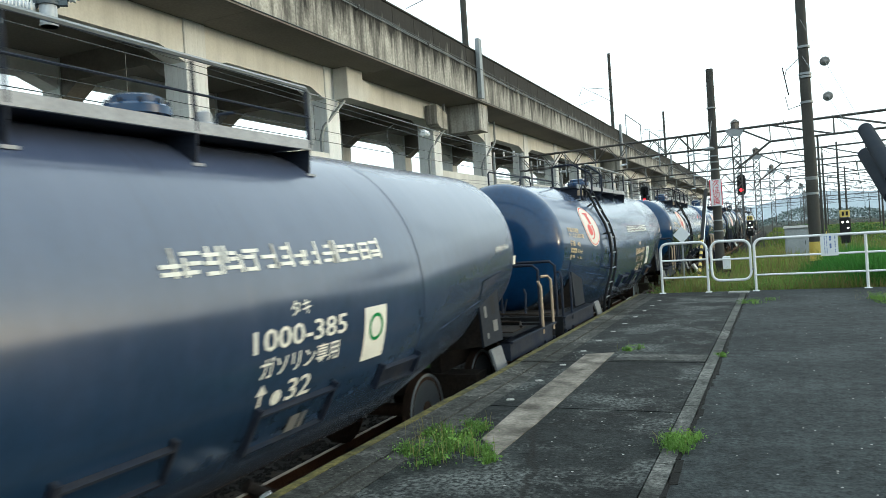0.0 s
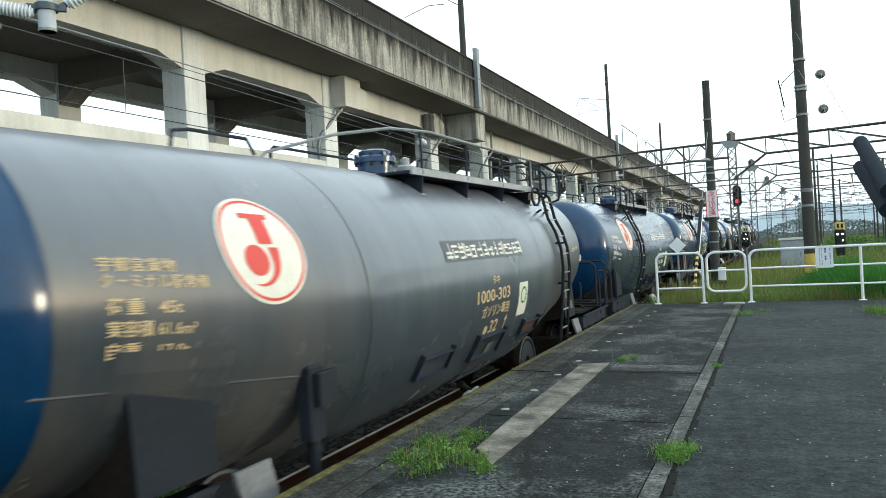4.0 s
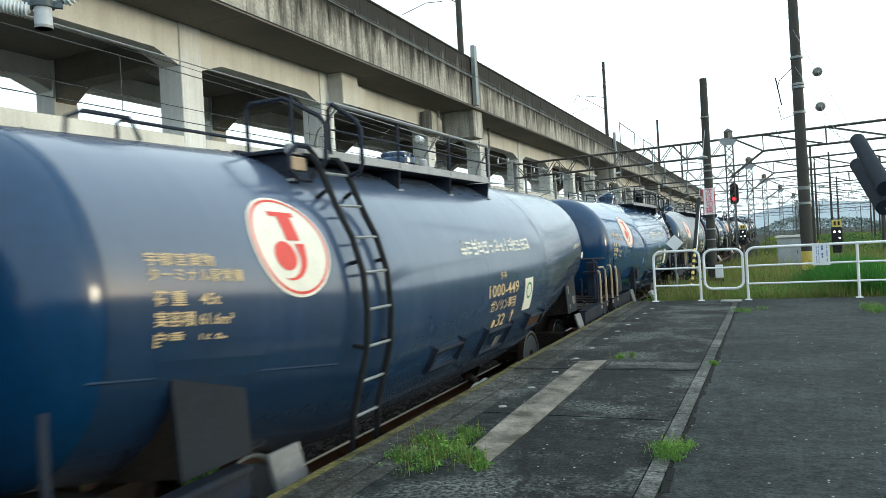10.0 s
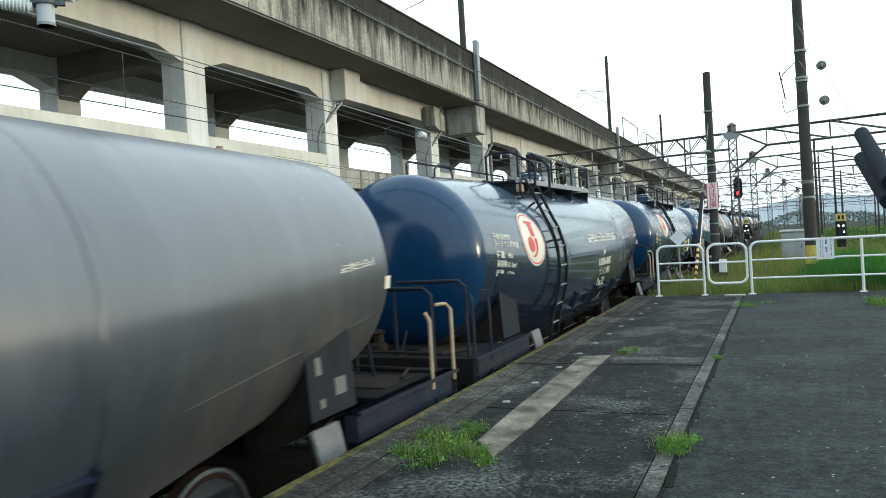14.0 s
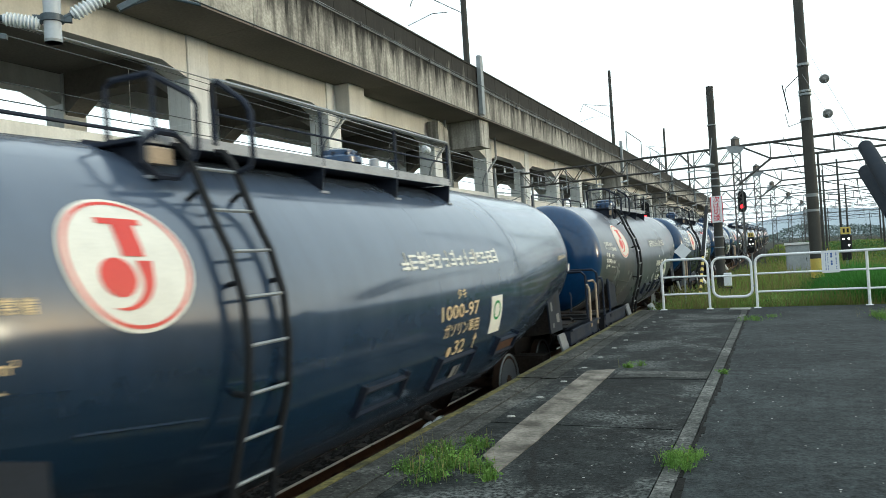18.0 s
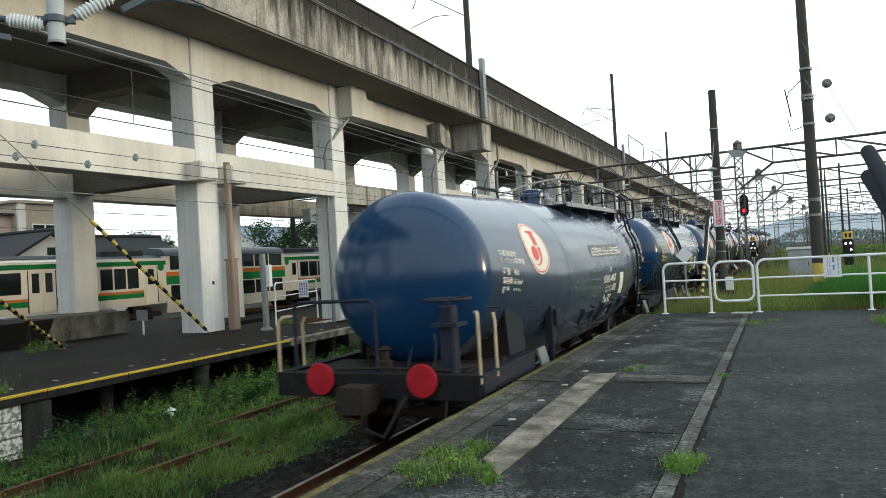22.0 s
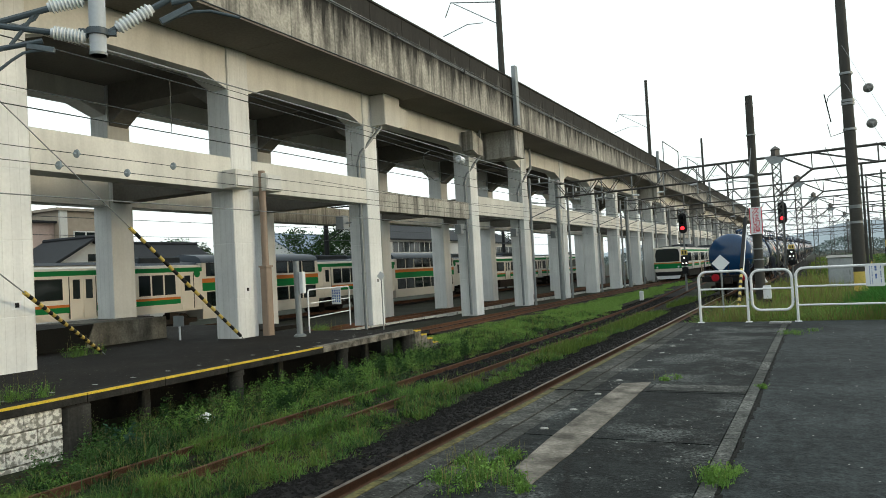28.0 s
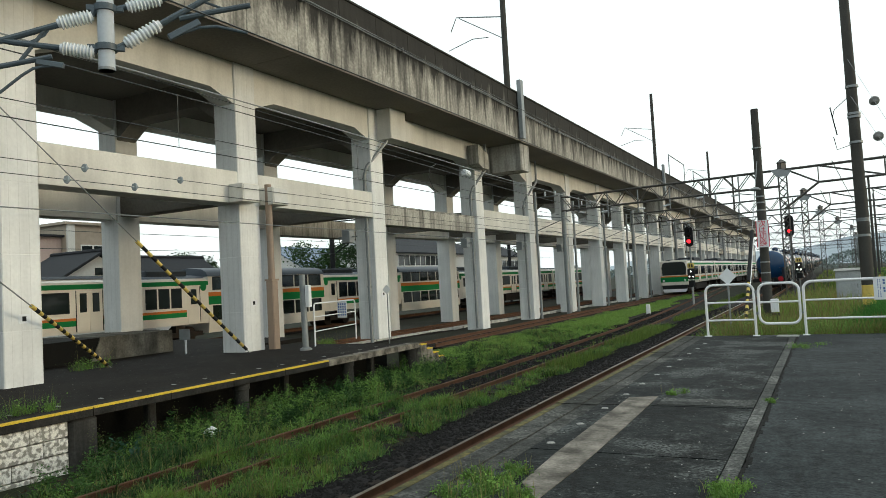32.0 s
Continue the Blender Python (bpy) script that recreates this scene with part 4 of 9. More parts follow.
# ---------------- tank wagons ----------------
TANK_H = 2.16          # tank axis above the rails


def tank_ring(y):
    """Radius and shift of the axis along the wagon: a full middle barrel, tapering to both ends."""
    k = max(0.0, min(1.0, (abs(y) - 2.45) / (3.36 if y > 0 else 2.93)))
    return 1.40 - 0.29 * k, -0.21 + 0.25 * k


def on_tank(y, deg, lift=0.006):
    r, d = tank_ring(y)
    a = radians(deg)
    return ((r + lift) * math.cos(a), y, TANK_H + d + (r + lift) * math.sin(a))


def tank_shape(y0, y1, cap0, cap1, n=56):
    ys = list(np.linspace(y0, y1, max(2, int((y1 - y0) / 0.35) + 1)))
    s = Shape()
    rings = []
    depth = 0.44
    if cap0:
        r0, d0 = tank_ring(y0)
        for t in np.linspace(0, 1, 9)[:-1]:
            a = t * math.pi / 2
            rings.append((y0 - depth * math.cos(a), max(0.02, r0 * math.sin(a) ** 0.62), d0))
    rings += [(y, *tank_ring(y)) for y in ys]
    if cap1:
        r1, d1 = tank_ring(y1)
        for t in np.linspace(0, 1, 9)[1:]:
            a = t * math.pi / 2
            rings.append((y1 + depth * math.sin(a), max(0.02, r1 * math.cos(a) ** 0.62), d1))
    for y, r, d in rings:
        s.v += [(r * math.cos(6.28318 * k / n), y, TANK_H + d + r * math.sin(6.28318 * k / n)) for k in range(n)]
    s.f = [tuple(range(n - 1, -1, -1)), tuple(range(len(s.v) - n, len(s.v)))]
    for i in range(len(rings) - 1):
        s.f += [(i * n + k, (i + 1) * n + k, (i + 1) * n + (k + 1) % n, i * n + (k + 1) % n)[::-1] for k in range(n)]
    return s


def wrap(pts2, faces, y0, deg0, lift=0.006):
    """Lays flat shapes, in metres along the wagon and up, on the tank's right side."""
    s = Shape()
    vs = []
    for u, w in pts2:
        vs.append(on_tank(y0 + u, deg0 + math.degrees(w / tank_ring(y0 + u)[0]), lift))
    s.add(vs, faces)
    return s


def disc(cx, cy, r0, r1, n=36):
    """A round patch or ring, in narrow annuli so that it can follow the tank's curve."""
    rr = np.linspace(r0, r1, max(2, int((r1 - r0) / 0.045) + 2))
    pts = [(cx + r * math.cos(6.28318 * k / n), cy + r * math.sin(6.28318 * k / n)) for r in rr for k in range(n)]
    fs = [(i * n + k, (i + 1) * n + k, (i + 1) * n + (k + 1) % n, i * n + (k + 1) % n) for i in range(len(rr) - 1) for k in range(n)]
    return pts, fs


def patch(w, h, n=8):
    """A rectangle cut into strips that follow the tank's curve."""
    pts = [(x, h * i / n) for i in range(n + 1) for x in (0, w)]
    return pts, [(2 * i, 2 * i + 1, 2 * i + 3, 2 * i + 2) for i in range(n)]


def strips(quads, n=4):
    """Upright rectangles (x0, x1, y0, y1), each cut into n strips."""
    pts, fs = [], []
    for x0, x1, y0, y1 in quads:
        m = max(1, int((y1 - y0) / 0.05) + 1)
        k = len(pts)
        pts += [(x, y0 + (y1 - y0) * i / m) for i in range(m + 1) for x in (x0, x1)]
        fs += [(k + 2 * i, k + 2 * i + 1, k + 2 * i + 3, k + 2 * i + 2) for i in range(m)]
    return pts, fs


TEXT_CACHE = {}


def text_flat(body, size, cond=1.0):
    """Flat letters of the built-in font as points and faces, left edge at 0."""
    key = (body, size, cond)
    if key not in TEXT_CACHE:
        cu = bpy.data.curves.new("letters", "FONT")
        cu.body, cu.size, cu.offset, cu.resolution_u = body, size, size * 0.012, 2
        ob = bpy.data.objects.new("letters", cu)
        scene.collection.objects.link(ob)
        me = bpy.data.meshes.new_from_object(ob.evaluated_get(bpy.context.evaluated_depsgraph_get()))
        bm = bmesh.new()
        bm.from_mesh(me)
        bmesh.ops.triangulate(bm, faces=bm.faces[:])
        pts = [(v.co.x * cond, v.co.y) for v in bm.verts]
        fs = [tuple(v.index for v in f.verts) for f in bm.faces]
        bm.free()
        bpy.data.objects.remove(ob)
        bpy.data.meshes.remove(me)
        TEXT_CACHE[key] = (pts, fs)
    return TEXT_CACHE[key]


def text_fit(body, wide, high):
    """Letters of the built-in font set to a given breadth and height."""
    pts, fs = text_flat(body, 0.2)
    x0, x1 = min(p[0] for p in pts), max(p[0] for p in pts)
    y0, y1 = min(p[1] for p in pts), max(p[1] for p in pts)
    return [((x - x0) * wide / (x1 - x0), (y - y0) * high / (y1 - y0)) for x, y in pts], fs


def bars(widths, h, gap, seed=1):
    """Unlettered stand-ins for a painted name: each sign a grid of thin plain bars."""
    rnd = random.Random(seed)
    pts, fs, x = [], [], 0.0
    for i, w in enumerate(widths):
        t = min(w, h) * 0.085
        lines = []
        for k in range(rnd.choice((2, 3, 3))):
            v, a = 0.10 + 0.33 * k + rnd.uniform(-0.06, 0.10), rnd.choice((0.02, 0.02, 0.3))
            lines.append((a, v, rnd.choice((0.98, 0.98, 0.7)), v))
        for k in range(rnd.choice((1, 2, 2))):
            u = rnd.choice((0.08, 0.3, 0.5, 0.7, 0.92))
            lines.append((u, rnd.choice((0.02, 0.02, 0.4)), u, rnd.choice((0.98, 0.98, 0.62))))
        for x0, y0, x1, y1 in lines:
            p, q = Vector((x + x0 * w, y0 * h)), Vector((x + x1 * w, y1 * h))
            d = (q - p).normalized() * t
            e = Vector((-d.y, d.x))
            k = len(pts)
            pts += [tuple(p - d * 0.5 - e), tuple(q + d * 0.5 - e), tuple(q + d * 0.5 + e), tuple(p - d * 0.5 + e)]
            fs.append((k, k + 1, k + 2, k + 3))
        x += w + gap
    return pts, fs


MESHES = {}


def cached(key, make):
    if key not in MESHES:
        MESHES[key] = make()
    return MESHES[key]


def E(sy, v):
    """Distances from the wagon's datum: the leading half is 0.44 m longer."""
    return sy * v + (0.44 if sy > 0 else 0.0)


def build_wagon(kind, paint, number, weight, yellow, label, mark):
    """A four-axle petrol tank wagon. kind A: ladder amid the side, kind B: ladder at the leading end, brake wheel at the trailing end."""
    w = thing("tank_wagon", label, "tank wagon", "tank wagons of the freight train")
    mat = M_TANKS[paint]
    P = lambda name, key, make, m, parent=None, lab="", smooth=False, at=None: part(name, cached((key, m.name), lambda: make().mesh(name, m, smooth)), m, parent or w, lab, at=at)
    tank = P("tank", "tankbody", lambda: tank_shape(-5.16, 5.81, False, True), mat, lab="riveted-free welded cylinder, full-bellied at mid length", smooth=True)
    P("tank_head", "tankhead", lambda: tank_shape(-5.18, -5.15, True, False), M_HEAD, tank, "domed end, deeper blue", True)
    for y in (-2.45, 0.0, 2.45):
        def ring(y=y):
            s = Shape()
            n = 56
            for dy, dr in ((-0.010, 0.0), (-0.005, 0.0012), (0.005, 0.0012), (0.010, 0.0)):
                s.v += [on_tank(y + dy, 360 * k / n, dr) for k in range(n)]
            for i in range(3):
                s.f += [(i * n + k, i * n + (k + 1) % n, (i + 1) * n + (k + 1) % n, (i + 1) * n + k) for k in range(n)]
            return s
        P("weld_seam", ("seam", y), ring, mat, tank, "", True)
    for sgn in (-1, 1):
        def ledge(sgn=sgn):
            s = Shape()
            ys = np.linspace(3.1, 5.25 if sgn < 0 else 5.6, 9) * sgn
            for y in ys:
                s.v += [on_tank(y, -21, 0.0), on_tank(y, -21.5, 0.004), on_tank(y, -22, 0.0)]
            for i in range(len(ys) - 1):
                for k in range(2):
                    q = (3 * i + k, 3 * i + k + 1, 3 * i + 3 + k + 1, 3 * i + 3 + k)
                    s.f.append(q if sgn > 0 else q[::-1])
            return s
        P("saddle_seam", ("ledge", sgn), ledge, mat, tank)
    # underframe
    for sx in (-1, 1):
        for sy in (-1, 1):
            P("underframe", ("frame", sx, sy), lambda: Shape().box(*sorted((sx * 0.30, sx * 0.45)), *sorted((E(sy, 4.25), E(sy, 6.3))), 0.72, 0.95), M_UNDER)
    for sx in (-1, 1):
        for sy in (-1, 1):
            P("side_sill", ("sill", sx, sy), lambda: Shape().box(*sorted((sx * 1.24, sx * 1.36)), *sorted((E(sy, 4.35), E(sy, 6.3))), 0.86, 1.10).box(*sorted((sx * 1.24, sx * 1.40)), *sorted((E(sy, 4.35), E(sy, 6.3))), 1.075, 1.10), M_NAVY)
    for sy in (-1, 1):
        P("end_sill", ("endsill", sy), lambda: Shape().box(-1.36, 1.36, *sorted((E(sy, 6.18), E(sy, 6.32))), 0.82, 1.10), M_SILL)
        P("end_deck", ("deck", sy), lambda: Shape().box(-1.24, 1.24, *sorted((E(sy, 5.0), E(sy, 6.18))), 1.03, 1.07).box(-0.4, 0.4, *sorted((E(sy, 5.3), E(sy, 5.7))), 1.07, 1.10), M_SILL, lab="sooty plated end deck")
        for sx in (-1, 1):
            def saddle(sx=sx, sy=sy):
                y0, y1 = sorted((E(sy, 4.05), E(sy, 4.70)))
                return Shape().prism([(sx * 1.07, 1.74), (sx * 1.10, 1.74), (sx * 1.14, 1.08), (sx * 1.11, 1.08)], "y", y0, y1)
            P("saddle_plate", ("saddle", sx, sy), saddle, M_SUPPORT, lab="painted upright support plate")
            if sx > 0 and sy > 0:
                for ya, za, wd, hg in ((4.60, 1.42, 0.08, 0.14), (4.84, 1.44, 0.13, 0.22), (4.85, 1.22, 0.16, 0.14), (4.62, 1.16, 0.07, 0.07)):
                    P("label_plate", ("lplate", ya, za), lambda: Shape().add([(1.145 - 0.06 * (z - 1.08), y, z) for z in (za, za + hg) for y in (ya, ya + wd)], [(0, 1, 3, 2)]), M_CARD if za < 1.43 else M_BLACK, lab="small grey label plate")
            for yr in (4.12, 4.63):
                def web(sx=sx, sy=sy, yr=yr):
                    return Shape().prism([(sx * 0.45, 1.0), (sx * 1.09, 1.08), (sx * 1.07, 1.70), (sx * 0.93, 1.62), (sx * 0.45, 1.2)], "y", E(sy, yr) - 0.012, E(sy, yr) + 0.012)
                P("saddle_web", ("web", sx, sy, yr), web, M_UNDER)
            def pad(sx=sx, sy=sy):
                s, n = Shape(), 7
                ys = sorted((E(sy, 3.95), E(sy, 4.82)))
                for i in range(n):
                    for y in ys:
                        c = on_tank(y, (-10 - 6 * i) if sx > 0 else (190 + 6 * i), 0.008)
                        s.v.append(c)
                s.f = [(2 * i, 2 * i + 2, 2 * i + 3, 2 * i + 1) if sx > 0 else (2 * i, 2 * i + 1, 2 * i + 3, 2 * i + 2) for i in range(n - 1)]
                return s
            P("saddle_pad", ("pad", sx, sy), pad, mat)
            def foot(sx=sx, sy=sy):
                y0, y1 = sorted((E(sy, 3.78), E(sy, 4.12)))
                return Shape().prism([(sx * 1.30, 1.09), (sx * 1.33, 1.09), (sx * 1.41, 0.80), (sx * 1.38, 0.80)], "y", y0, y1)
            P("gusset", ("gusset", sx, sy), foot, M_GUSSET if sx > 0 else M_SUPPORT, lab="grey angled gusset plate")
    # bogies
    for sy in (-1, 1):
        yb = E(sy, 4.35)
        def bogie():
            s = Shape()
            for sx in (-1, 1):
                s.prism([(-1.35, 0.52), (-1.1, 0.60), (-0.45, 0.42), (0.45, 0.42), (1.1, 0.60), (1.35, 0.52), (1.1, 0.36), (0.4, 0.22), (-0.4, 0.22), (-1.1, 0.36)], "x", sx * 0.92 - 0.06, sx * 0.92 + 0.06)
            s.box(-0.95, 0.95, -0.18, 0.18, 0.42, 0.72)
            for sx in (-1, 1):
                for dy in (-0.14, 0.14):
                    s.lathe([(0.06, 0.26), (0.10, 0.27), (0.08, 0.33), (0.10, 0.39), (0.08, 0.45), (0.06, 0.46)], 8, (sx * 0.98, dy, 0))
            return s
        bg = P("bogie", "bogie", bogie, M_UNDER, at=pose(0, yb, 0))
        for dy in (-0.875, 0.875):
            def wheels():
                s = Shape()
                for sx in (-1, 1):
                    s.lathe([(0.10, sx * 0.42), (0.10, sx * 0.50), (0.34, sx * 0.53), (0.36, sx * 0.50), (0.43, sx * 0.50), (0.43, sx * 0.60), (0.36, sx * 0.61), (0.33, sx * 0.57), (0.12, sx * 0.60), (0.09, sx * 0.62)][::1 if sx > 0 else -1], 28, (0, 0, 0), "x")
                s.rod((-0.6, 0, 0), (0.6, 0, 0), 0.08, 10)
                return s
            P("wheelset", "wheelset", wheels, M_WHEEL, bg, "worn steel wheels on an axle", True, pose(0, dy, 0.43))
            P("wheel_rim", "wheelrim", lambda: Shape().lathe([(0.400, 0.605), (0.405, 0.618), (0.425, 0.618), (0.430, 0.605)], 28, (0, 0, 0), "x"), M_GALV, bg, "bright worn tyre face", True, pose(0, dy, 0.43))
            for sx in (-1, 1):
                P("axle_box", ("axbox", sx), lambda: Shape().cbox(sx * 0.98 - 0.10, sx * 0.98 + 0.10, -0.16, 0.16, -0.13, 0.15, 0.03), M_RUSTPLATE, bg, at=pose(0, dy, 0.43))
    # valves, levers and pipes on the end decks
    for sy in (-1, 1):
        P("deck_plate", ("dplate", sy), lambda: Shape().cbox(0.35, 1.05, *sorted((E(sy, 5.35), E(sy, 5.95))), 1.071, 1.085, 0.005), M_UNDER, lab="grimy tread plate")
        P("brake_lever", ("lever", sy), lambda: Shape().tube([(0.62, E(sy, 5.9), 1.07), (0.62, E(sy, 5.82), 1.42), (0.58, E(sy, 5.78), 1.50)], 0.018, 6), M_NAVY, smooth=True)
        P("brake_lever", ("lever2", sy), lambda: Shape().tube([(0.20, E(sy, 5.8), 1.07), (0.26, E(sy, 5.75), 1.34)], 0.016, 6), M_NAVY, smooth=True)
        P("valve_casting", ("vcast", sy), lambda: Shape().lathe([(0.10, 0.0), (0.10, 0.09), (0.06, 0.12), (0.06, 0.22), (0.09, 0.24), (0.03, 0.28)], 12, (-0.15, E(sy, 5.72), 1.07)), M_UNDER, smooth=True)
        P("air_pipe", ("apipe", sy), lambda: Shape().tube([(-0.6, E(sy, 6.15), 1.12), (0.1, E(sy, 6.12), 1.14), (0.9, E(sy, 6.12), 1.12), (1.05, E(sy, 5.7), 1.11)], 0.02, 6), M_UNDER, smooth=True)
    # couplers
    for sy in (-1, 1):
        P("coupler", ("coupler", sy), lambda: Shape().box(-0.11, 0.11, *sorted((E(sy, 6.2), E(sy, 6.72))), 0.76, 0.98).box(-0.20, 0.16, *sorted((E(sy, 6.50), E(sy, 6.78))), 0.72, 1.02), M_UNDER)
        P("brake_hose", ("hose", sy), lambda: Shape().tube([(0.45, E(sy, 6.32), 0.85), (0.45, E(sy, 6.5), 0.75), (0.30, E(sy, 6.62), 0.45), (0.1, E(sy, 6.72), 0.55)], 0.025), M_BLACK)
    # end handrails, grab rails
    for sy in (-1, 1):
        for sx in (-1, 1):
            def rail(sx=sx, sy=sy):
                x0, x1 = sx * (0.30 if sx > 0 or kind == "A" else 0.04), sx * 1.22
                return Shape().tube([(x0, E(sy, 6.1), 1.08), (x0, E(sy, 6.1), 1.88), (x0 + sx * 0.06, E(sy, 6.1), 1.95), (x1 - sx * 0.08, E(sy, 6.1), 1.95), (x1, E(sy, 6.1), 1.88), (x1, E(sy, 6.1), 1.08)], 0.022)
            if not (kind == "B" and sy < 0 and sx > 0):
                P("end_handrail", ("ehr", kind, sx, sy), rail, M_NAVY, smooth=True)
            def grab(sx=sx, sy=sy):
                s = Shape().tube([(sx * 1.36, E(sy, 6.26), 1.0), (sx * 1.36, E(sy, 6.26), 1.72), (sx * 1.33, E(sy, 6.2), 1.78), (sx * 1.26, E(sy, 6.1), 1.78)], 0.02)
                return s.tube([(sx * 1.36, E(sy, 5.75), 1.0), (sx * 1.36, E(sy, 5.75), 1.66), (sx * 1.33, E(sy, 5.72), 1.74)], 0.02)
            P("grab_rail", ("grab", sx, sy), grab, M_TAN if (kind == "B") == (sy < 0) else M_NAVY, smooth=True)
        P("step", ("step", sy), lambda: Shape().box(1.22, 1.40, *sorted((E(sy, 5.78), E(sy, 6.24))), 0.42, 0.45).box(1.36, 1.39, *sorted((E(sy, 6.20), E(sy, 6.24))), 0.42, 0.9).box(1.36, 1.39, *sorted((E(sy, 5.78), E(sy, 5.82))), 0.42, 0.9), M_NAVY)
    if kind == "B":
        post = P("brake_post", "bpost", lambda: Shape().cbox(0.80, 0.98, -6.10, -5.92, 1.07, 1.86, 0.02).box(0.72, 1.06, -6.16, -5.86, 1.62, 1.66), M_NAVY)
        def wheel():
            s = Shape()
            pts = [(0.89 + 0.27 * math.cos(6.28318 * k / 24), -6.01 + 0.27 * math.sin(6.28318 * k / 24), 1.93) for k in range(25)]
            s.tube(pts, 0.02, 6)
            for k in range(4):
                a = k * math.pi / 4 * 2
                s.rod((0.89, -6.01, 1.93), (0.89 + 0.26 * math.cos(a), -6.01 + 0.26 * math.sin(a), 1.93), 0.014, 6)
            return s.rod((0.89, -6.01, 1.8), (0.89, -6.01, 1.95), 0.03)
        P("brake_wheel", "bwheel", wheel, M_NAVY, post, "round hand-brake wheel", True)
        P("brake_stand", "bstand", lambda: Shape().cbox(1.18, 1.30, -3.25, -3.05, 1.05, 1.6, 0.015).rod((1.24, -3.15, 0.45), (1.24, -3.15, 1.1), 0.05).cbox(1.30, 1.36, -3.20, -2.95, 1.30, 1.55, 0.01), M_SUPPORT)
    # walkway, handrail, manhole, ladder
    d0, d1, lad, man = (-3.15, 1.47, -2.73, 0.50) if kind == "A" else (-0.62, 3.64, 3.93, 0.22)
    feet = (-3.06, -1.20, 0.13, 1.43) if kind == "A" else (-0.36, 0.95, 2.29, 3.60)
    top = TANK_H + 1.18
    edge, deck = 0.93, TANK_H + 1.11
    P("walkway", ("walk", kind), lambda: Shape().box(0.36, edge - 0.03, d0, d1, deck - 0.028, deck).box(0.36, 0.40, d0, d1, deck, deck + 0.035), M_NAVY, lab="dark walkway plate along the tank top")
    P("walkway_edge", ("walkedge", kind), lambda: Shape().box(edge - 0.03, edge, d0, d1, deck - 0.045, deck + 0.035), M_FASCIA, lab="pale grey angle along the walkway's edge")
    for y in feet:
        P("walkway_bracket", ("brk",), lambda: Shape().prism([(0.52, deck - 0.03), (edge - 0.005, deck - 0.046), (0.905, TANK_H + 0.86), (0.86, TANK_H + 0.86)], "y", -0.008, 0.008).prism([(0.50, deck - 0.03), (0.53, deck - 0.03), (0.895, TANK_H + 0.865), (0.875, TANK_H + 0.85)], "y", -0.03, 0.03), M_NAVY, at=pose(0, y, 0))
        P("bracket_foot", ("brkfoot",), lambda: Shape().box(0.86, 0.93, -0.05, 0.05, TANK_H + 0.845, TANK_H + 0.865), M_FASCIA, at=pose(0, y, 0))
        P("handrail_post", ("hrp",), lambda: Shape().rod((edge - 0.012, 0, deck - 0.03), (edge - 0.012, 0, TANK_H + 1.55), 0.016, 6), M_NAVY, at=pose(0, y, 0))
    rail0 = [(0.10, d0 - 1.55, top - 0.02), (0.16, d0 - 1.5, top + 0.06), (0.45, d0 - 0.75, TANK_H + 1.46), (0.75, d0 - 0.15, TANK_H + 1.56)] if kind == "B" else [(edge, lad + 0.2, TANK_H + 1.56)]
    P("handrail", ("hrail", kind), lambda: Shape().tube(rail0 + [(edge, d0 + 0.45 if kind == "B" else lad + 0.3, TANK_H + 1.57), (edge, d1 - 0.06, TANK_H + 1.57), (edge, d1 - 0.01, TANK_H + 1.53), (edge, d1 - 0.01, deck)], 0.018, 6), M_GALV, lab="thin grey handrail", smooth=True)
    P("mid_rail", ("mrail", kind), lambda: Shape().tube([(edge, (d0 + 0.3 if kind == "B" else lad + 0.25), TANK_H + 1.33), (edge, d1, TANK_H + 1.33)], 0.010, 5), M_NAVY, smooth=True)
    P("far_handrail", ("hrail2", kind), lambda: Shape().tube([(-edge, d0, deck), (-edge, d0, TANK_H + 1.53), (-edge, d0 + 0.06, TANK_H + 1.57), (-edge, d1 - 0.06, TANK_H + 1.57), (-edge, d1, TANK_H + 1.53), (-edge, d1, deck)], 0.018, 6), M_NAVY, smooth=True)
    P("far_walkway", ("walk2", kind), lambda: Shape().box(-edge, -0.36, d0, d1, deck - 0.028, deck).box(-edge, -edge + 0.03, d0, d1, deck - 0.045, deck + 0.035), M_NAVY)
    P("manhole", ("man", kind), lambda: Shape().lathe([(0.22, -0.1), (0.22, 0.13), (0.26, 0.13), (0.26, 0.19), (0.24, 0.21), (0.20, 0.22), (0.20, 0.27), (0.16, 0.29), (0.02, 0.30)], 24, (0.0, man, top + 0.03)), M_HEAD, lab="bolted blue manhole cover", smooth=True)
    for k in range(10):
        a = 6.28318 * k / 10
        P("manhole_bolt", ("mbolt", kind, k), lambda: Shape().rod((0.235 * math.cos(a), man + 0.235 * math.sin(a), top + 0.12), (0.235 * math.cos(a), man + 0.235 * math.sin(a), top + 0.27), 0.016, 6), M_NAVY)
    P("valve", ("valve", kind), lambda: Shape().lathe([(0.10, -0.1), (0.10, 0.10), (0.13, 0.10), (0.13, 0.15), (0.06, 0.18), (0.06, 0.26), (0.02, 0.28)], 16, (0.1, man + 0.62, top)).lathe([(0.07, -0.1), (0.07, 0.12), (0.02, 0.14)], 12, (0.35, man + 0.45, top - 0.08)), M_FASCIA, lab="pale grey relief valve", smooth=True)
    P("valve_handle", ("vhandle", kind), lambda: Shape().tube([(0.35, man + 0.45, top + 0.05), (0.35, man + 0.50, top + 0.20), (0.42, man + 0.62, top + 0.22)], 0.014, 6), M_NAVY, smooth=True)
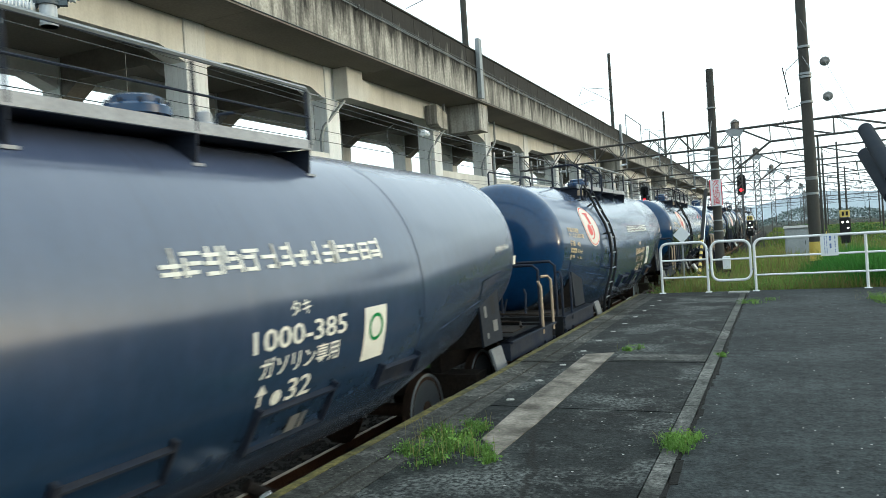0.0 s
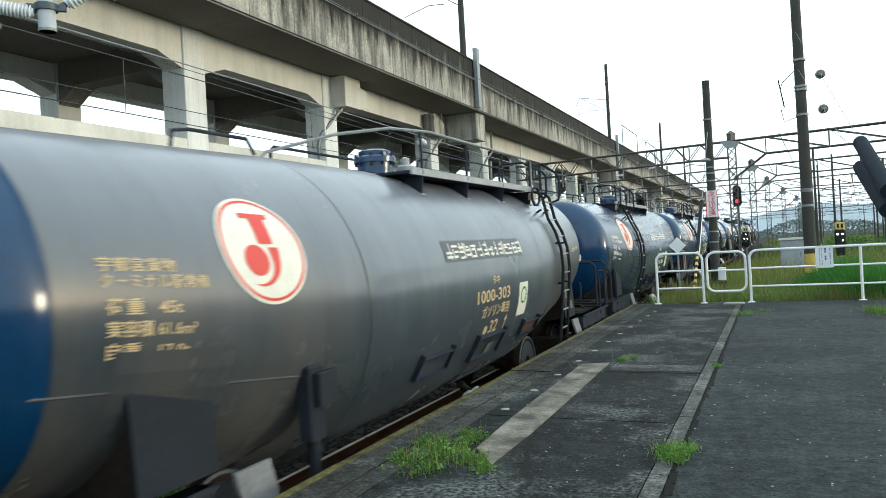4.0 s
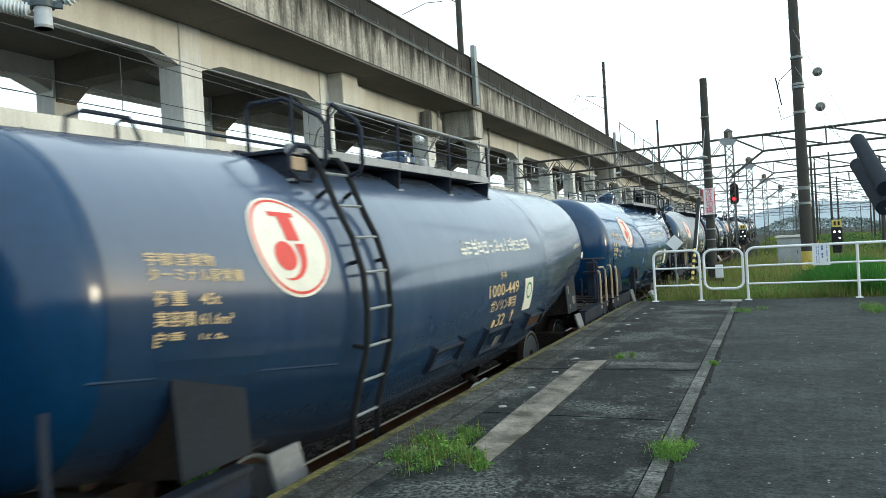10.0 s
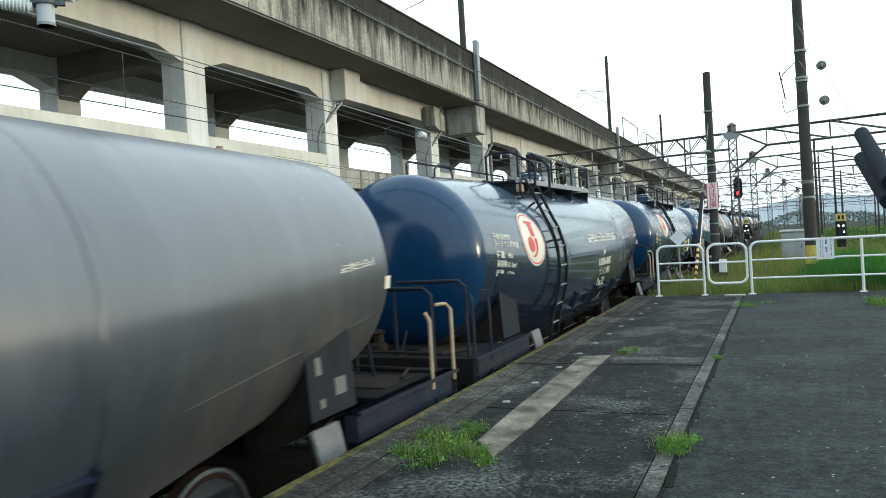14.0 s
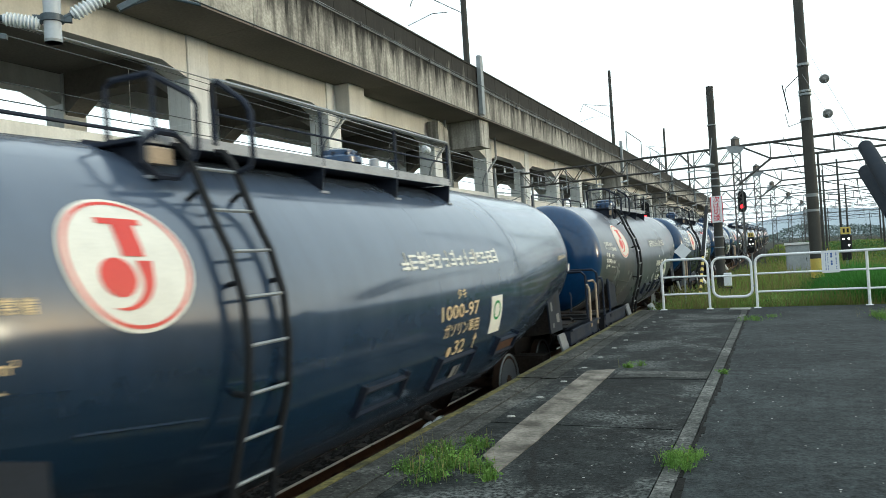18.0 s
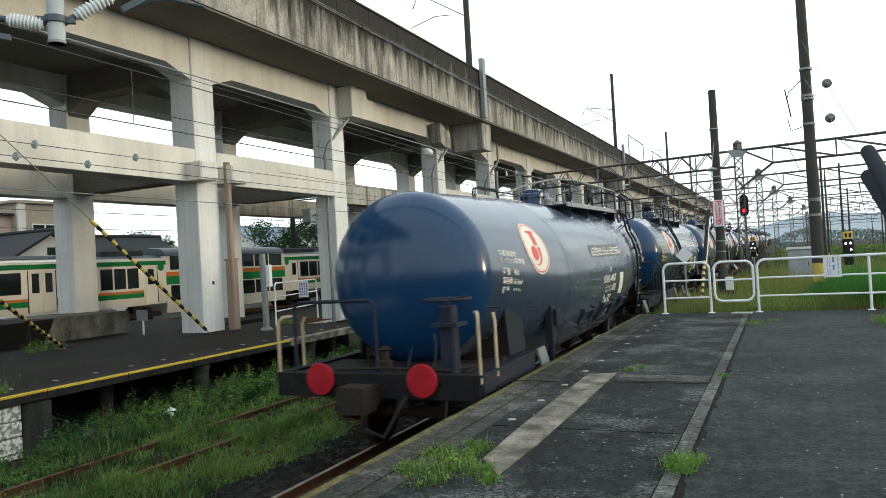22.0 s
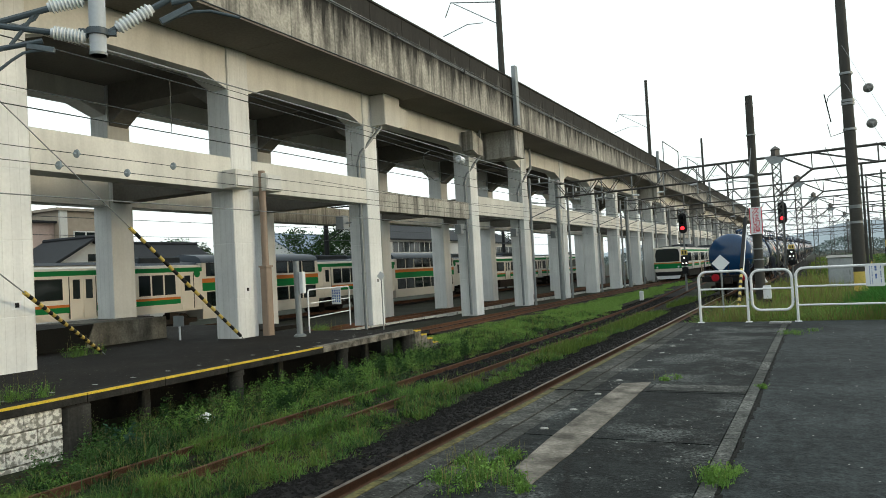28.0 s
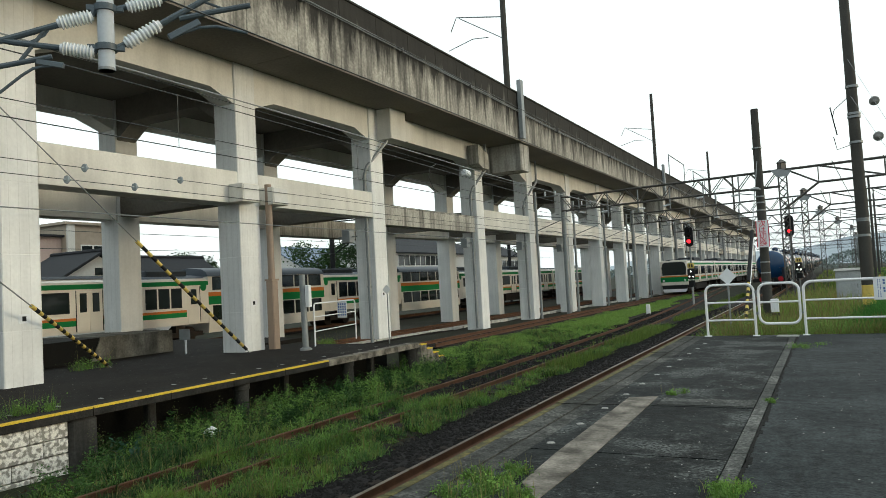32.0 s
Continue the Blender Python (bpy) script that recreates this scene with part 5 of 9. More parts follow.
    P("notice_box", ("vbox", kind), lambda: Shape().cbox(0.90, 0.97, lad - 0.42, lad - 0.22, TANK_H + 0.93, TANK_H + 1.04, 0.015), M_TAN, lab="tan notice box beside the ladder head")
    def guard():
        c = (lad - 0.32, TANK_H + 0.985)
        ring = [(c[0] + 0.21 * math.cos(6.28318 * (k + 0.5) / 8), c[1] + 0.15 * math.sin(6.28318 * (k + 0.5) / 8)) for k in range(9)]
        return Shape().tube([(1.0, y, z) for y, z in ring], 0.022, 6)
    P("notice_guard", ("vguard", kind), guard, M_NAVY, lab="eight-sided tube guard round the notice box", smooth=True)
    P("top_rail", ("toprail", kind), lambda: Shape().tube([(0.25, -4.65, top - 0.08), (0.25, -4.63, top + 0.06), (0.25, -4.5, top + 0.12), (0.25, -4.1, top + 0.12), (0.25, -4.02, top - 0.03)] if kind == "A" else [(0.25, -3.4, top - 0.03), (0.25, -3.38, top + 0.10), (0.25, -3.2, top + 0.13), (0.25, -2.5, top + 0.13), (0.25, -2.4, top)], 0.016, 6), M_NAVY, smooth=True)
    # ladder following the tank's side
    def stile(dy):
        pts = [(0.93, lad + dy, TANK_H + 1.06), (1.0, lad + dy, TANK_H + 1.05), (1.07, lad + dy, TANK_H + 0.97)]
        for a in (32, 22, 10, -3):
            c = on_tank(lad, a, 0.08)
            pts.append((c[0], lad + dy, c[2]))
        return pts + [(pts[-1][0] - 0.03, lad + dy, 1.6), (1.27, lad + dy, 1.1), (1.20, lad + dy, 0.55)]
    for dy in (-0.2, 0.2):
        P("ladder_stile", ("stile", kind, dy), lambda: Shape().tube(stile(dy), 0.026, 6), M_BLACK, smooth=True)
        P("ladder_hoop", ("hoop", kind, dy), lambda: Shape().tube([(0.36, lad + dy, TANK_H + 1.12), (0.36, lad + dy, TANK_H + 1.52), (0.42, lad + dy, TANK_H + 1.56), (0.76, lad + dy, TANK_H + 1.56), (0.82, lad + dy, TANK_H + 1.53), (1.10, lad + dy, TANK_H + 1.37), (1.15, lad + dy, TANK_H + 1.30), (1.14, lad + dy, TANK_H + 1.02), (1.10, lad + dy, TANK_H + 0.95)] if dy < 0 else [(edge, lad + dy, deck), (edge, lad + dy, TANK_H + 1.50), (0.97, lad + dy, TANK_H + 1.55), (1.20, lad + dy, TANK_H + 1.38), (1.25, lad + dy, TANK_H + 1.30), (1.25, lad + dy, TANK_H + 1.0), (1.22, lad + dy, TANK_H + 0.93), (1.12, lad + dy, TANK_H + 0.90)], 0.020, 6), M_NAVY, smooth=True)
    pts = stile(0)
    seg = [0.0]
    for p, q in zip(pts[:-1], pts[1:]):
        seg.append(seg[-1] + (Vector(q) - Vector(p)).length)
    k = 0.25
    rung = Shape().rod((0, -0.2, 0), (0, 0.2, 0), 0.013, 6).mesh("rung", M_GALV) if "rung" not in MESHES else MESHES["rung"]
    MESHES["rung"] = rung
    while k < seg[-1]:
        i = max(j for j in range(len(seg) - 1) if seg[j] <= k)
        c = Vector(pts[i]).lerp(Vector(pts[i + 1]), (k - seg[i]) / (seg[i + 1] - seg[i]))
        part("rung", rung, M_BLACK, w, at=pose(c.x, lad, c.z))
        k += 0.30
    for a in (40, 14, -14):
        c = on_tank(lad, a, 0.0)
        for dy in (-0.2, 0.2):
            P("ladder_stay", ("stay", kind, a, dy), lambda: Shape().rod((c[0] - 0.03, lad + dy, c[2]), on_tank(lad, a, 0.09)[:1] + (lad + dy,) + on_tank(lad, a, 0.09)[2:], 0.018, 6), M_BLACK)
    # card holders and boxes low on the side
    for y0, y1, a0, a1, m in ((0.12, 1.00, -26.0, -38, mat), (1.76, 2.42, -26.0, -33, M_RUSTPLATE if yellow else M_NAVY), (-1.35, -0.63, -26.0, -35, mat)):
        def slab(ya, yb, lo, hi, b0, b1, sh):
            c = [on_tank(y, b, q) for y in (ya, yb) for b in (b0, b1) for q in (lo, hi)]
            return sh.add(c, [(0, 1, 3, 2), (4, 6, 7, 5), (0, 4, 5, 1), (2, 3, 7, 6), (0, 2, 6, 4), (1, 5, 7, 3)])
        def rim(y0=y0, y1=y1, a0=a0, a1=a1):
            sh = Shape()
            for q in ((y0 - 0.03, y1 + 0.03, 0.0, 0.05, a0 + 0.7, a0), (y0 - 0.025, y0, 0.0, 0.055, a0 + 2.5, a1), (y1, y1 + 0.025, 0.0, 0.055, a0 + 2.5, a1), (y0 - 0.03, y1 + 0.03, 0.0, 0.05, a1 + 0.7, a1)):
                slab(*q, sh)
            return sh
        holder = P("card_holder", ("card", y0), rim, M_NAVY, lab="metal card frame on the tank's belly")
        P("back_plate", ("cardback", y0), lambda y0=y0, y1=y1, a0=a0, a1=a1: slab(y0, y1, 0.004, 0.016, a0, a1, Shape()), m, holder)
    for ya, yb in ((0.52, 0.64), (0.67, 0.72)):
        P("card", ("cardw", ya), lambda: Shape().add([on_tank(y, b, 0.034) for y in (ya, yb) for b in (-36, -30)], [(0, 1, 3, 2)]), M_CARD, lab="small pale label card")
    P("brake_rod", "brod", lambda: Shape().rod((1.05, -3.6, 0.62), (1.05, 3.4, 0.62), 0.03).rod((0.9, 0.4, 0.75), (1.02, 0.75, 0.5), 0.05), M_UNDER)
    P("brake_cylinder", "bcyl", lambda: Shape().rod((0.3, -3.3, 0.45), (0.3, -2.6, 0.45), 0.16, 14), M_UNDER)
    P("pipe_end", "pend", lambda: Shape().rod((1.12, 0.05, 0.72), (1.28, 0.2, 0.42), 0.06).rod((1.12, 0.3, 0.72), (1.28, 0.45, 0.42), 0.06), M_WHITE, lab="white-tipped outlet pipe")
    # lettering, all on the right side
    lm = M_LETTERY if yellow else M_LETTER
    L = lambda name, key, flat, y0, deg, m, lab="", lift=0.006: part(name, cached(("L", key, m.name), lambda: wrap(*flat(), y0, deg, lift).mesh(name, m)), m, w, lab)
    jd = 14.5 if number == "887" else 20.0
    back = 0.0 if kind == "A" else -0.10
    L("logo_disc", ("logo0", jd), lambda: disc(0, 0, 0, 0.405), -3.57, jd, M_LETTER, "white round emblem", 0.005)
    L("logo_ring", ("logo1", jd), lambda: disc(0, 0, 0.362, 0.383), -3.57, jd, M_LOGORED, "thin red ring", 0.008)
    def hook():
        pts, fs = disc(-0.105, -0.095, 0.0, 0.112, 24)
        p2, f2 = strips([(-0.125, 0.145, 0.225, 0.265), (-0.045, 0.095, 0.025, 0.226)])
        fs += [tuple(i + len(pts) for i in f) for f in f2]
        pts += p2
        # the lower stem swings left under the ball and runs out to a point
        n, k = 14, len(pts)
        for i in range(n + 1):
            t = i / n
            a = math.pi * 0.62 * max(0.0, t - 0.25) / 0.75
            drop = 0.09 * min(1.0, t / 0.25)
            for r in (0.135 + 0.045 * t, 0.235 - 0.055 * t):
                pts.append((-0.105 + r * math.cos(a), -drop - r * math.sin(a)))
        fs += [(k + 2 * i, k + 2 * i + 1, k + 2 * i + 3, k + 2 * i + 2)[::-1] for i in range(n)]
        return pts, fs
    L("logo_hook", ("logo2", jd), hook, -3.57, jd, M_LOGORED, "red hook-shaped device", 0.009)
    stuff = lambda ob: tagged(ob, ob["label"] if "label" in ob else "", kind="stuff")
    stuff(L("owner_name", ("owner", kind, number == "887"), lambda: bars([0.148] * 14, 0.176, 0.0275), -0.68 + back, 10.9 if number == "887" else 13.8, M_LETTER, "white owner's name"))
    L("class_mark", ("taki",), lambda: text_fit("タキ", 0.23, 0.105), 0.39, 0, lm)
    L("running_number", ("num", number), lambda: text_fit("1000-" + number, 1.09 if len(number) > 2 else 0.98, 0.150), -0.01 + back, -8.2, lm)
    L("load_inscription", "gas", lambda: text_fit("ガソリン専用", 0.92, 0.150), 0.07, -15.8, lm)
    L("code_number", "c32", lambda: text_fit("32", 0.28, 0.165), 0.40, -24.5, lm)
    L("code_oval", "oval", lambda: disc(0.05, 0.055, 0.0, 0.056, 14), 0.24, -24.5, lm, "small oval mark")
    L("arrow", "arrow", lambda: ([(-0.013, 0), (0.013, 0), (0.013, 0.11), (0.055, 0.11), (0, 0.185), (-0.055, 0.11), (-0.013, 0.11)], [(0, 1, 2, 6), (5, 6, 2, 3, 4)]), 0.115 if kind == "A" else 0.95, -24.5, lm)
    stuff(L("weight_line", ("w1",), lambda: text_fit("荷重   45t", 0.50, 0.095), -4.86, 0, lm, "white load figures"))
    stuff(L("weight_line", ("w2",), lambda: text_fit("実容積 61.6m³", 0.60, 0.095), -4.86, -6, lm, "white load figures"))
    stuff(L("weight_line", ("w3", weight), lambda: text_fit("自重   " + weight + "t", 0.55, 0.095), -4.86, -12, lm, "white load figures"))
    stuff(L("station_line", "own2", lambda: text_fit("宇都宮貨物", 0.52, 0.085), -4.88, 11.8, lm, "station name in small lettering"))
    stuff(L("station_line", "own4", lambda: text_fit("ターミナル駅常備", 0.74, 0.085), -4.88, 7.2, lm, "station name in small lettering"))
    if paint in ("dusty", "chalky"):
        L("name_panel", ("panel", kind), lambda: patch(2.52, 0.235), -0.73 + back, 12.6, M_PANEL, "darker repainted panel behind the name", 0.003)
    stuff(L("owner_line", "own3", lambda: bars([0.055] * 9, 0.07, 0.02), 4.95, 3, lm, "small faded line"))
    if mark == "eco":
        L("eco_plate", "eco0", lambda: patch(0.35, 0.44), 1.35, -20, M_LETTER, "pale plate")
        L("eco_ring", "eco1", lambda: disc(0.18, 0.27, 0.085, 0.115, 20), 1.35, -20, M_GREEN, "thin green ring", 0.010)
    elif mark == "white":
        L("eco_plate", ("eco0", mark), lambda: patch(0.34, 0.44), 1.35, -20, M_LETTER if mark == "white" else lm, "blank pale plate")
    L("small_mark", "smark", lambda: ([(0, 0), (0.10, 0), (0.10, 0.12), (0, 0.12)], [(0, 1, 2, 3)]), 5.82, -10, M_LETTER)
    return w


CARS = {
    0: ("A", "slate", "385", "16.9", False, "eco"), 1: ("B", "dusty", "303", "17.0", True, "eco"), 2: ("B", "fresh", "453", "17.0", True, "white"),
    3: ("A", "mid", "449", "16.9", True, "eco"), 4: ("A", "deep", "887", "17.0", False, "none"), 5: ("A", "dusty", "410", "16.9", False, "eco"),
    6: ("A", "night", "97", "17.1", True, "eco"), 7: ("B", "chalky", "407", "17.2", False, "white"),
}
LOOKS = {"slate": "slate blue petrol tank wagon with round emblem, on rails",
         "night": "dark grey-blue petrol tank wagon with round emblem, on rails",
         "fresh": "bright blue petrol tank wagon with red and white round emblem", "mid": "faded blue petrol tank wagon with round emblem, on rails",
         "chalky": "chalky grey-blue petrol tank wagon with red tail discs",
         "deep": "deep blue glossy petrol tank wagon with round emblem, on rails",
         "dusty": "dusty grey-blue petrol tank wagon with round emblem, on rails"}
PITCH = 13.57
WAGONS = {}
for k, (kind, paint, number, weight, yellow, mark) in CARS.items():
    WAGONS[k] = build_wagon(kind, paint, number, weight, yellow, LOOKS[paint], mark)
for k in range(-1, -8, -1):
    WAGONS[k] = copy_thing(WAGONS[{0: 0, 1: 3, 2: 6, 3: 2, 4: 4}[-k % 5]], pose(0, 0, 0))

# tail discs on the last wagon
for x in (-0.685, 0.685):
    part("tail_disc", Shape().lathe([(0.02, -6.40), (0.185, -6.39), (0.195, -6.375), (0.195, -6.365), (0.02, -6.355)], 28, (x, 0, 1.04), "y"), M_RED, WAGONS[7], "round dark red tail disc", True)
    part("disc_bracket", Shape().box(x - 0.02, x + 0.02, -6.36, -6.30, 0.85, 1.1), M_NAVY, WAGONS[7])

# how far the train has gone: seconds and metres of the first readable wagon's emblem past the camera
RUN = [(0, 0.08), (1, 4.42), (2, 8.74), (3, 13.2), (4, 17.66), (5, 22.14), (6, 26.58), (7, 31.2), (8, 35.8), (9, 40.45), (10, 45.15), (11, 49.85),
       (12, 54.70), (13, 59.54), (14, 64.4), (15, 69.3), (16, 74.2), (17, 79.2), (18, 84.32), (19, 89.3), (20, 94.48), (21, 99.75), (22, 105.12), (23, 110.4),
       (24, 115.8), (25, 121.3), (26, 126.9), (27, 132.5), (28, 138.2), (29, 143.9), (30, 149.7), (31, 155.5), (32, 161.4)]


def motions():
    for k, wagon in WAGONS.items():
        rows = []
        for t, s in RUN:
            y = s - PITCH * k + 3.57
            a, b = track_x(y + 4.4), track_x(y - 4.4)
            za, zb = rise(y + 4.4), rise(y - 4.4)
            rows.append((t, pose((a + b) / 2, y, RAIL_Z + (za + zb) / 2, math.degrees(math.atan2(za - zb, 8.8)), 0, math.degrees(math.atan2(b - a, 8.8)))))
        walk(wagon, rows)
    # wheels of the readable wagons roll on the rails
    dist = lambda t: float(np.interp(t, [r[0] for r in RUN], [r[1] for r in RUN]))
    turns = [(0.1 * i, -math.degrees(dist(0.1 * i) / 0.43)) for i in range(321)]
    for k in range(8):
        for bogie in WAGONS[k].children:
            for wheel in bogie.children:
                if wheel.name.startswith("wheelset"):
                    yw, zw = wheel.location.y, wheel.location.z
                    walk(wheel, [(t, pose(0, yw, zw, a, 0, 0)) for t, a in turns])


# ---------------- platform fence and signs ----------------
def rounded(x0, x1, z0, z1, r, closed, n=5):
    """Outline of a tube frame with rounded corners, upright in the x-z plane."""
    pts = []
    corners = [(x0 + r, z1 - r, 180, 90), (x1 - r, z1 - r, 90, 0)]
    if closed:
        corners += [(x1 - r, z0 + r, 0, -90), (x0 + r, z0 + r, -90, -180)]
    else:
        pts.append((x0, z0))
    for cx, cz, a, b in corners:
        for i in range(n + 1):
            t = radians(a + (b - a) * i / n)
            pts.append((cx + r * math.cos(t), cz + r * math.sin(t)))
    pts.append(pts[0] if closed else (x1, z0))
    return pts


def build_fence():
    FY = 16.76
    f = thing("fence", "white tubular steel barrier across the platform end", "fence", "white barriers")
    tube = lambda pts: Shape().tube([(x, FY, z) for x, z in pts], 0.028, 10)
    part("frame_tube", tube(rounded(-2.46, -1.49, -0.05, 1.10, 0.16, False)), M_WHITE, f, smooth=True)
    for z in (0.34, 0.72):
        part("rail", Shape().rod((-2.46, FY, z), (-1.49, FY, z), 0.02), M_WHITE, f, smooth=True)
    part("frame_tube", tube(rounded(-0.54, 5.7, -0.05, 1.10, 0.16, False)), M_WHITE, f, smooth=True)
    for x in (1.52, 3.6):
        part("post", Shape().rod((x, FY, -0.05), (x, FY, 1.09), 0.028), M_WHITE, f, smooth=True)
    for z in (0.34, 0.72):
        part("rail", Shape().rod((-0.54, FY, z), (5.7, FY, z), 0.02), M_WHITE, f, smooth=True)
    for x in (-2.46, -1.49, -0.54, 1.52, 3.6, 5.7):
        part("base_plate", Shape().cbox(x - 0.07, x + 0.07, FY - 0.07, FY + 0.07, 0.0, 0.015, 0.01), M_WHITE, f)
    g = thing("gate", "small white tubular gate hung between barriers", "gate")
    part("frame_tube", tube(rounded(-1.40, -0.62, 0.25, 1.09, 0.16, True)), M_WHITE, g, smooth=True)
    part("rail", Shape().rod((-1.40, FY, 0.70), (-0.62, FY, 0.70), 0.02), M_WHITE, g, smooth=True)
    for z in (0.45, 0.9):
        part("hinge", Shape().box(-1.49, -1.38, FY - 0.02, FY + 0.02, z, z + 0.05), M_GALV, g)
        part("latch", Shape().box(-0.63, -0.54, FY - 0.015, FY + 0.015, z, z + 0.04), M_GALV, g)
    s = thing("notice_sign", "white notice board with blue print wired to the barrier", "sign")
    part("board", Shape().box(0.71, 1.03, FY - 0.045, FY - 0.035, 0.68, 1.13), M_SIGNW, s)
    rnd = random.Random(3)
    for x, hw, zs, hz in ((0.785, 0.008, np.arange(0.73, 1.08, 0.03), 0.02), (0.825, 0.008, np.arange(0.73, 1.06, 0.03), 0.02), (0.89, 0.018, np.arange(0.83, 1.04, 0.052), 0.042), (0.975, 0.010, np.arange(0.75, 1.06, 0.034), 0.024)):
        for z in zs:
            if rnd.random() < 0.9:
                part("print_bar", Shape().box(x - hw * rnd.uniform(0.6, 1), x + hw, FY - 0.0485, FY - 0.0455, float(z), float(z) + hz), M_SIGNB, s)


build_fence()


def word_plate(body, size, m, x, z, y, parent, name="lettering"):
    pts, fs = text_flat(body, size)
    w = max(p[0] for p in pts) - min(p[0] for p in pts)
    lo = min(p[0] for p in pts)
    return part(name, Shape().add([(x + u - lo - w / 2, y, z + v) for u, v in pts], fs), m, parent)


def build_sign_pole():
    x, y = -1.90, 26.0
    p = thing("pole", "dark weathered concrete pole carrying a red-lettered sign", "pole", "line poles")
    part("shaft", Shape().rod((x, y, -1.3), (x + 0.02, y, 6.65), 0.16, 16, 0.115), M_POLE, p, smooth=True)
    for z in (5.35, 3.75, 3.55, 3.3, 2.95, 1.6, 1.25, 0.95):
        part("band", Shape().lathe([(0.12, -0.025), (0.152, -0.02), (0.152, 0.02), (0.12, 0.025)], 16, (x + 0.01, y, z)), M_GALV, p, "steel strap", True)
    part("control_box", Shape().cbox(x + 0.1, x + 0.34, y - 0.36, y - 0.2, -0.02, 0.40, 0.02), M_SIGNW, p, "pale equipment plate")
    part("control_box", Shape().cbox(x + 0.12, x + 0.36, y - 0.36, y - 0.2, -0.55, -0.06, 0.03), M_UNDER, p)
    s = thing("pole_sign", "white sign with red Japanese lettering on a pole", "sign")
    part("board", Shape().cbox(x - 0.17, x + 0.21, y - 0.24, y - 0.22, 2.08, 2.95, 0.004), M_SIGNW, s)
    part("border", Shape().box(x - 0.17, x - 0.145, y - 0.246, y - 0.2415, 2.08, 2.95), M_SIGNR, s)
    part("border", Shape().box(x + 0.185, x + 0.21, y - 0.246, y - 0.2415, 2.08, 2.95), M_SIGNR, s)
    for i, ch in enumerate("次は切換"):
        word_plate(ch, 0.23, M_SIGNR, x + 0.02, 2.76 - 0.205 * i, y - 0.247, s)
    # stay with its dark sleeve and striped guard
    g = thing("stay_wire", "pole stay with black sleeve and striped guard", "stay wire", "stay wires")
    a, b = Vector((-1.98, 18.6, -0.7)), Vector((x, y, 5.0))
    P = lambda t: a.lerp(b, t)
    part("wire", Shape().rod(P(0), P(1), 0.012, 6), M_GALV, g)
    part("sleeve", Shape().rod(P(0.31), P(0.56), 0.055, 12), M_BLACK, g, smooth=True)
    # The tube's lit right edge, built as a thin white rod.
    part("sleeve", Shape().rod(P(0.30) + Vector((0.05, -0.03, 0)), P(0.52) + Vector((0.05, -0.03, 0)), 0.014, 8), M_SIGNW, g, "bright edge of the sleeve as a white strip", smooth=True)
    for i in range(14):
        part("guard_stripe", Shape().rod(P(0.13 + i * 0.0126), P(0.1426 + i * 0.0126), 0.040, 10), M_YEL if i % 2 else M_BLACK, g, smooth=True)
    c = P(0.80)
    part("insulator", Shape().lathe([(0.03, -0.06), (0.15, -0.04), (0.17, 0.0), (0.10, 0.05), (0.03, 0.07)], 16, tuple(c)), M_GALV, g, smooth=True)


build_sign_pole()


def build_right_pole():
    x, y = 0.98, 26.0
    p = thing("pole", "tall dark concrete pole with yellow band, in reeds", "pole", "line poles")
    part("shaft", Shape().rod((x, y, -1.3), (x - 0.05, y, 10.5), 0.195, 18, 0.135), M_POLE, p, smooth=True)
    for z in (6.9, 6.05, 5.95, 5.15, 2.75, 2.72, 2.25):
        part("band", Shape().lathe([(0.15, -0.04), (0.187, -0.035), (0.187, 0.035), (0.15, 0.04)], 18, (x - 0.02, y, z)), M_GALV, p, "bright steel strap", True)
    part("hazard_band", Shape().lathe([(0.193, -0.3), (0.198, -0.3), (0.196, 0.3), (0.19, 0.3)], 18, (x, y, 0.42)), M_YEL, p, "faded yellow warning band", True)
    part("hazard_flap", Shape().prism([(0.16, 0.75), (0.32, 1.05), (0.34, 0.7), (0.22, 0.35)], "y", y - 0.18, y - 0.15), M_YEL, p, "loose yellow band end", at=pose(x, 0, 0))
    for z in (6.6, 5.1):
        part("rod_arm", Shape().tube([(x - 0.15, y, z), (x - 0.55, y, z - 0.35 + (1.2 if z < 6 else 0) * 0.2), (x - 0.62, y, z - 0.6 + (0.9 if z < 6 else 0))], 0.012, 5), M_BLACK, p)
    part("drop_rod", Shape().rod((x - 0.66, y, 6.35), (x - 0.52, y, 5.45), 0.02, 6), M_BLACK, p, "hanging dark link rod")
    for (ax, ay, az), top, disc_t, s0 in (((1.77, 7.99, 0.0), (0.89, y, 7.83), 0.669, 0.381), ((1.74, 7.98, 0.0), (0.90, y, 6.64), 0.655, 0.384)):
        g = thing("stay_wire", "pole stay wire with disc insulator and dark sleeve", "stay wire", "stay wires")
        a, b = Vector((ax, ay, az)), Vector(top)
        part("wire", Shape().rod(a, b, 0.005, 6), M_GALV, g)
        part("sleeve", Shape().rod(a.lerp(b, s0 - 0.13), a.lerp(b, s0 - 0.004), 0.12, 16).rod(a.lerp(b, s0 - 0.004), a.lerp(b, s0), 0.12, 16, 0.09), M_SLEEVE, g, "smooth dark blue-black sleeve", True)
        part("anchor", Shape().cbox(ax - 0.06, ax + 0.06, ay - 0.06, ay + 0.06, az - 0.05, az + 0.05, 0.01), M_GALV, g)
        turn = (b - a).to_track_quat("Z", "Y").to_matrix().to_4x4()
        part("insulator", Shape().lathe([(0.02, -0.07), (0.04, -0.05), (0.10, -0.035), (0.115, 0.0), (0.10, 0.02), (0.05, 0.03), (0.02, 0.08)], 20), M_DISC, g, "grey disc insulator", True, at=Matrix.Translation(a.lerp(b, disc_t)) @ turn)


build_right_pole()


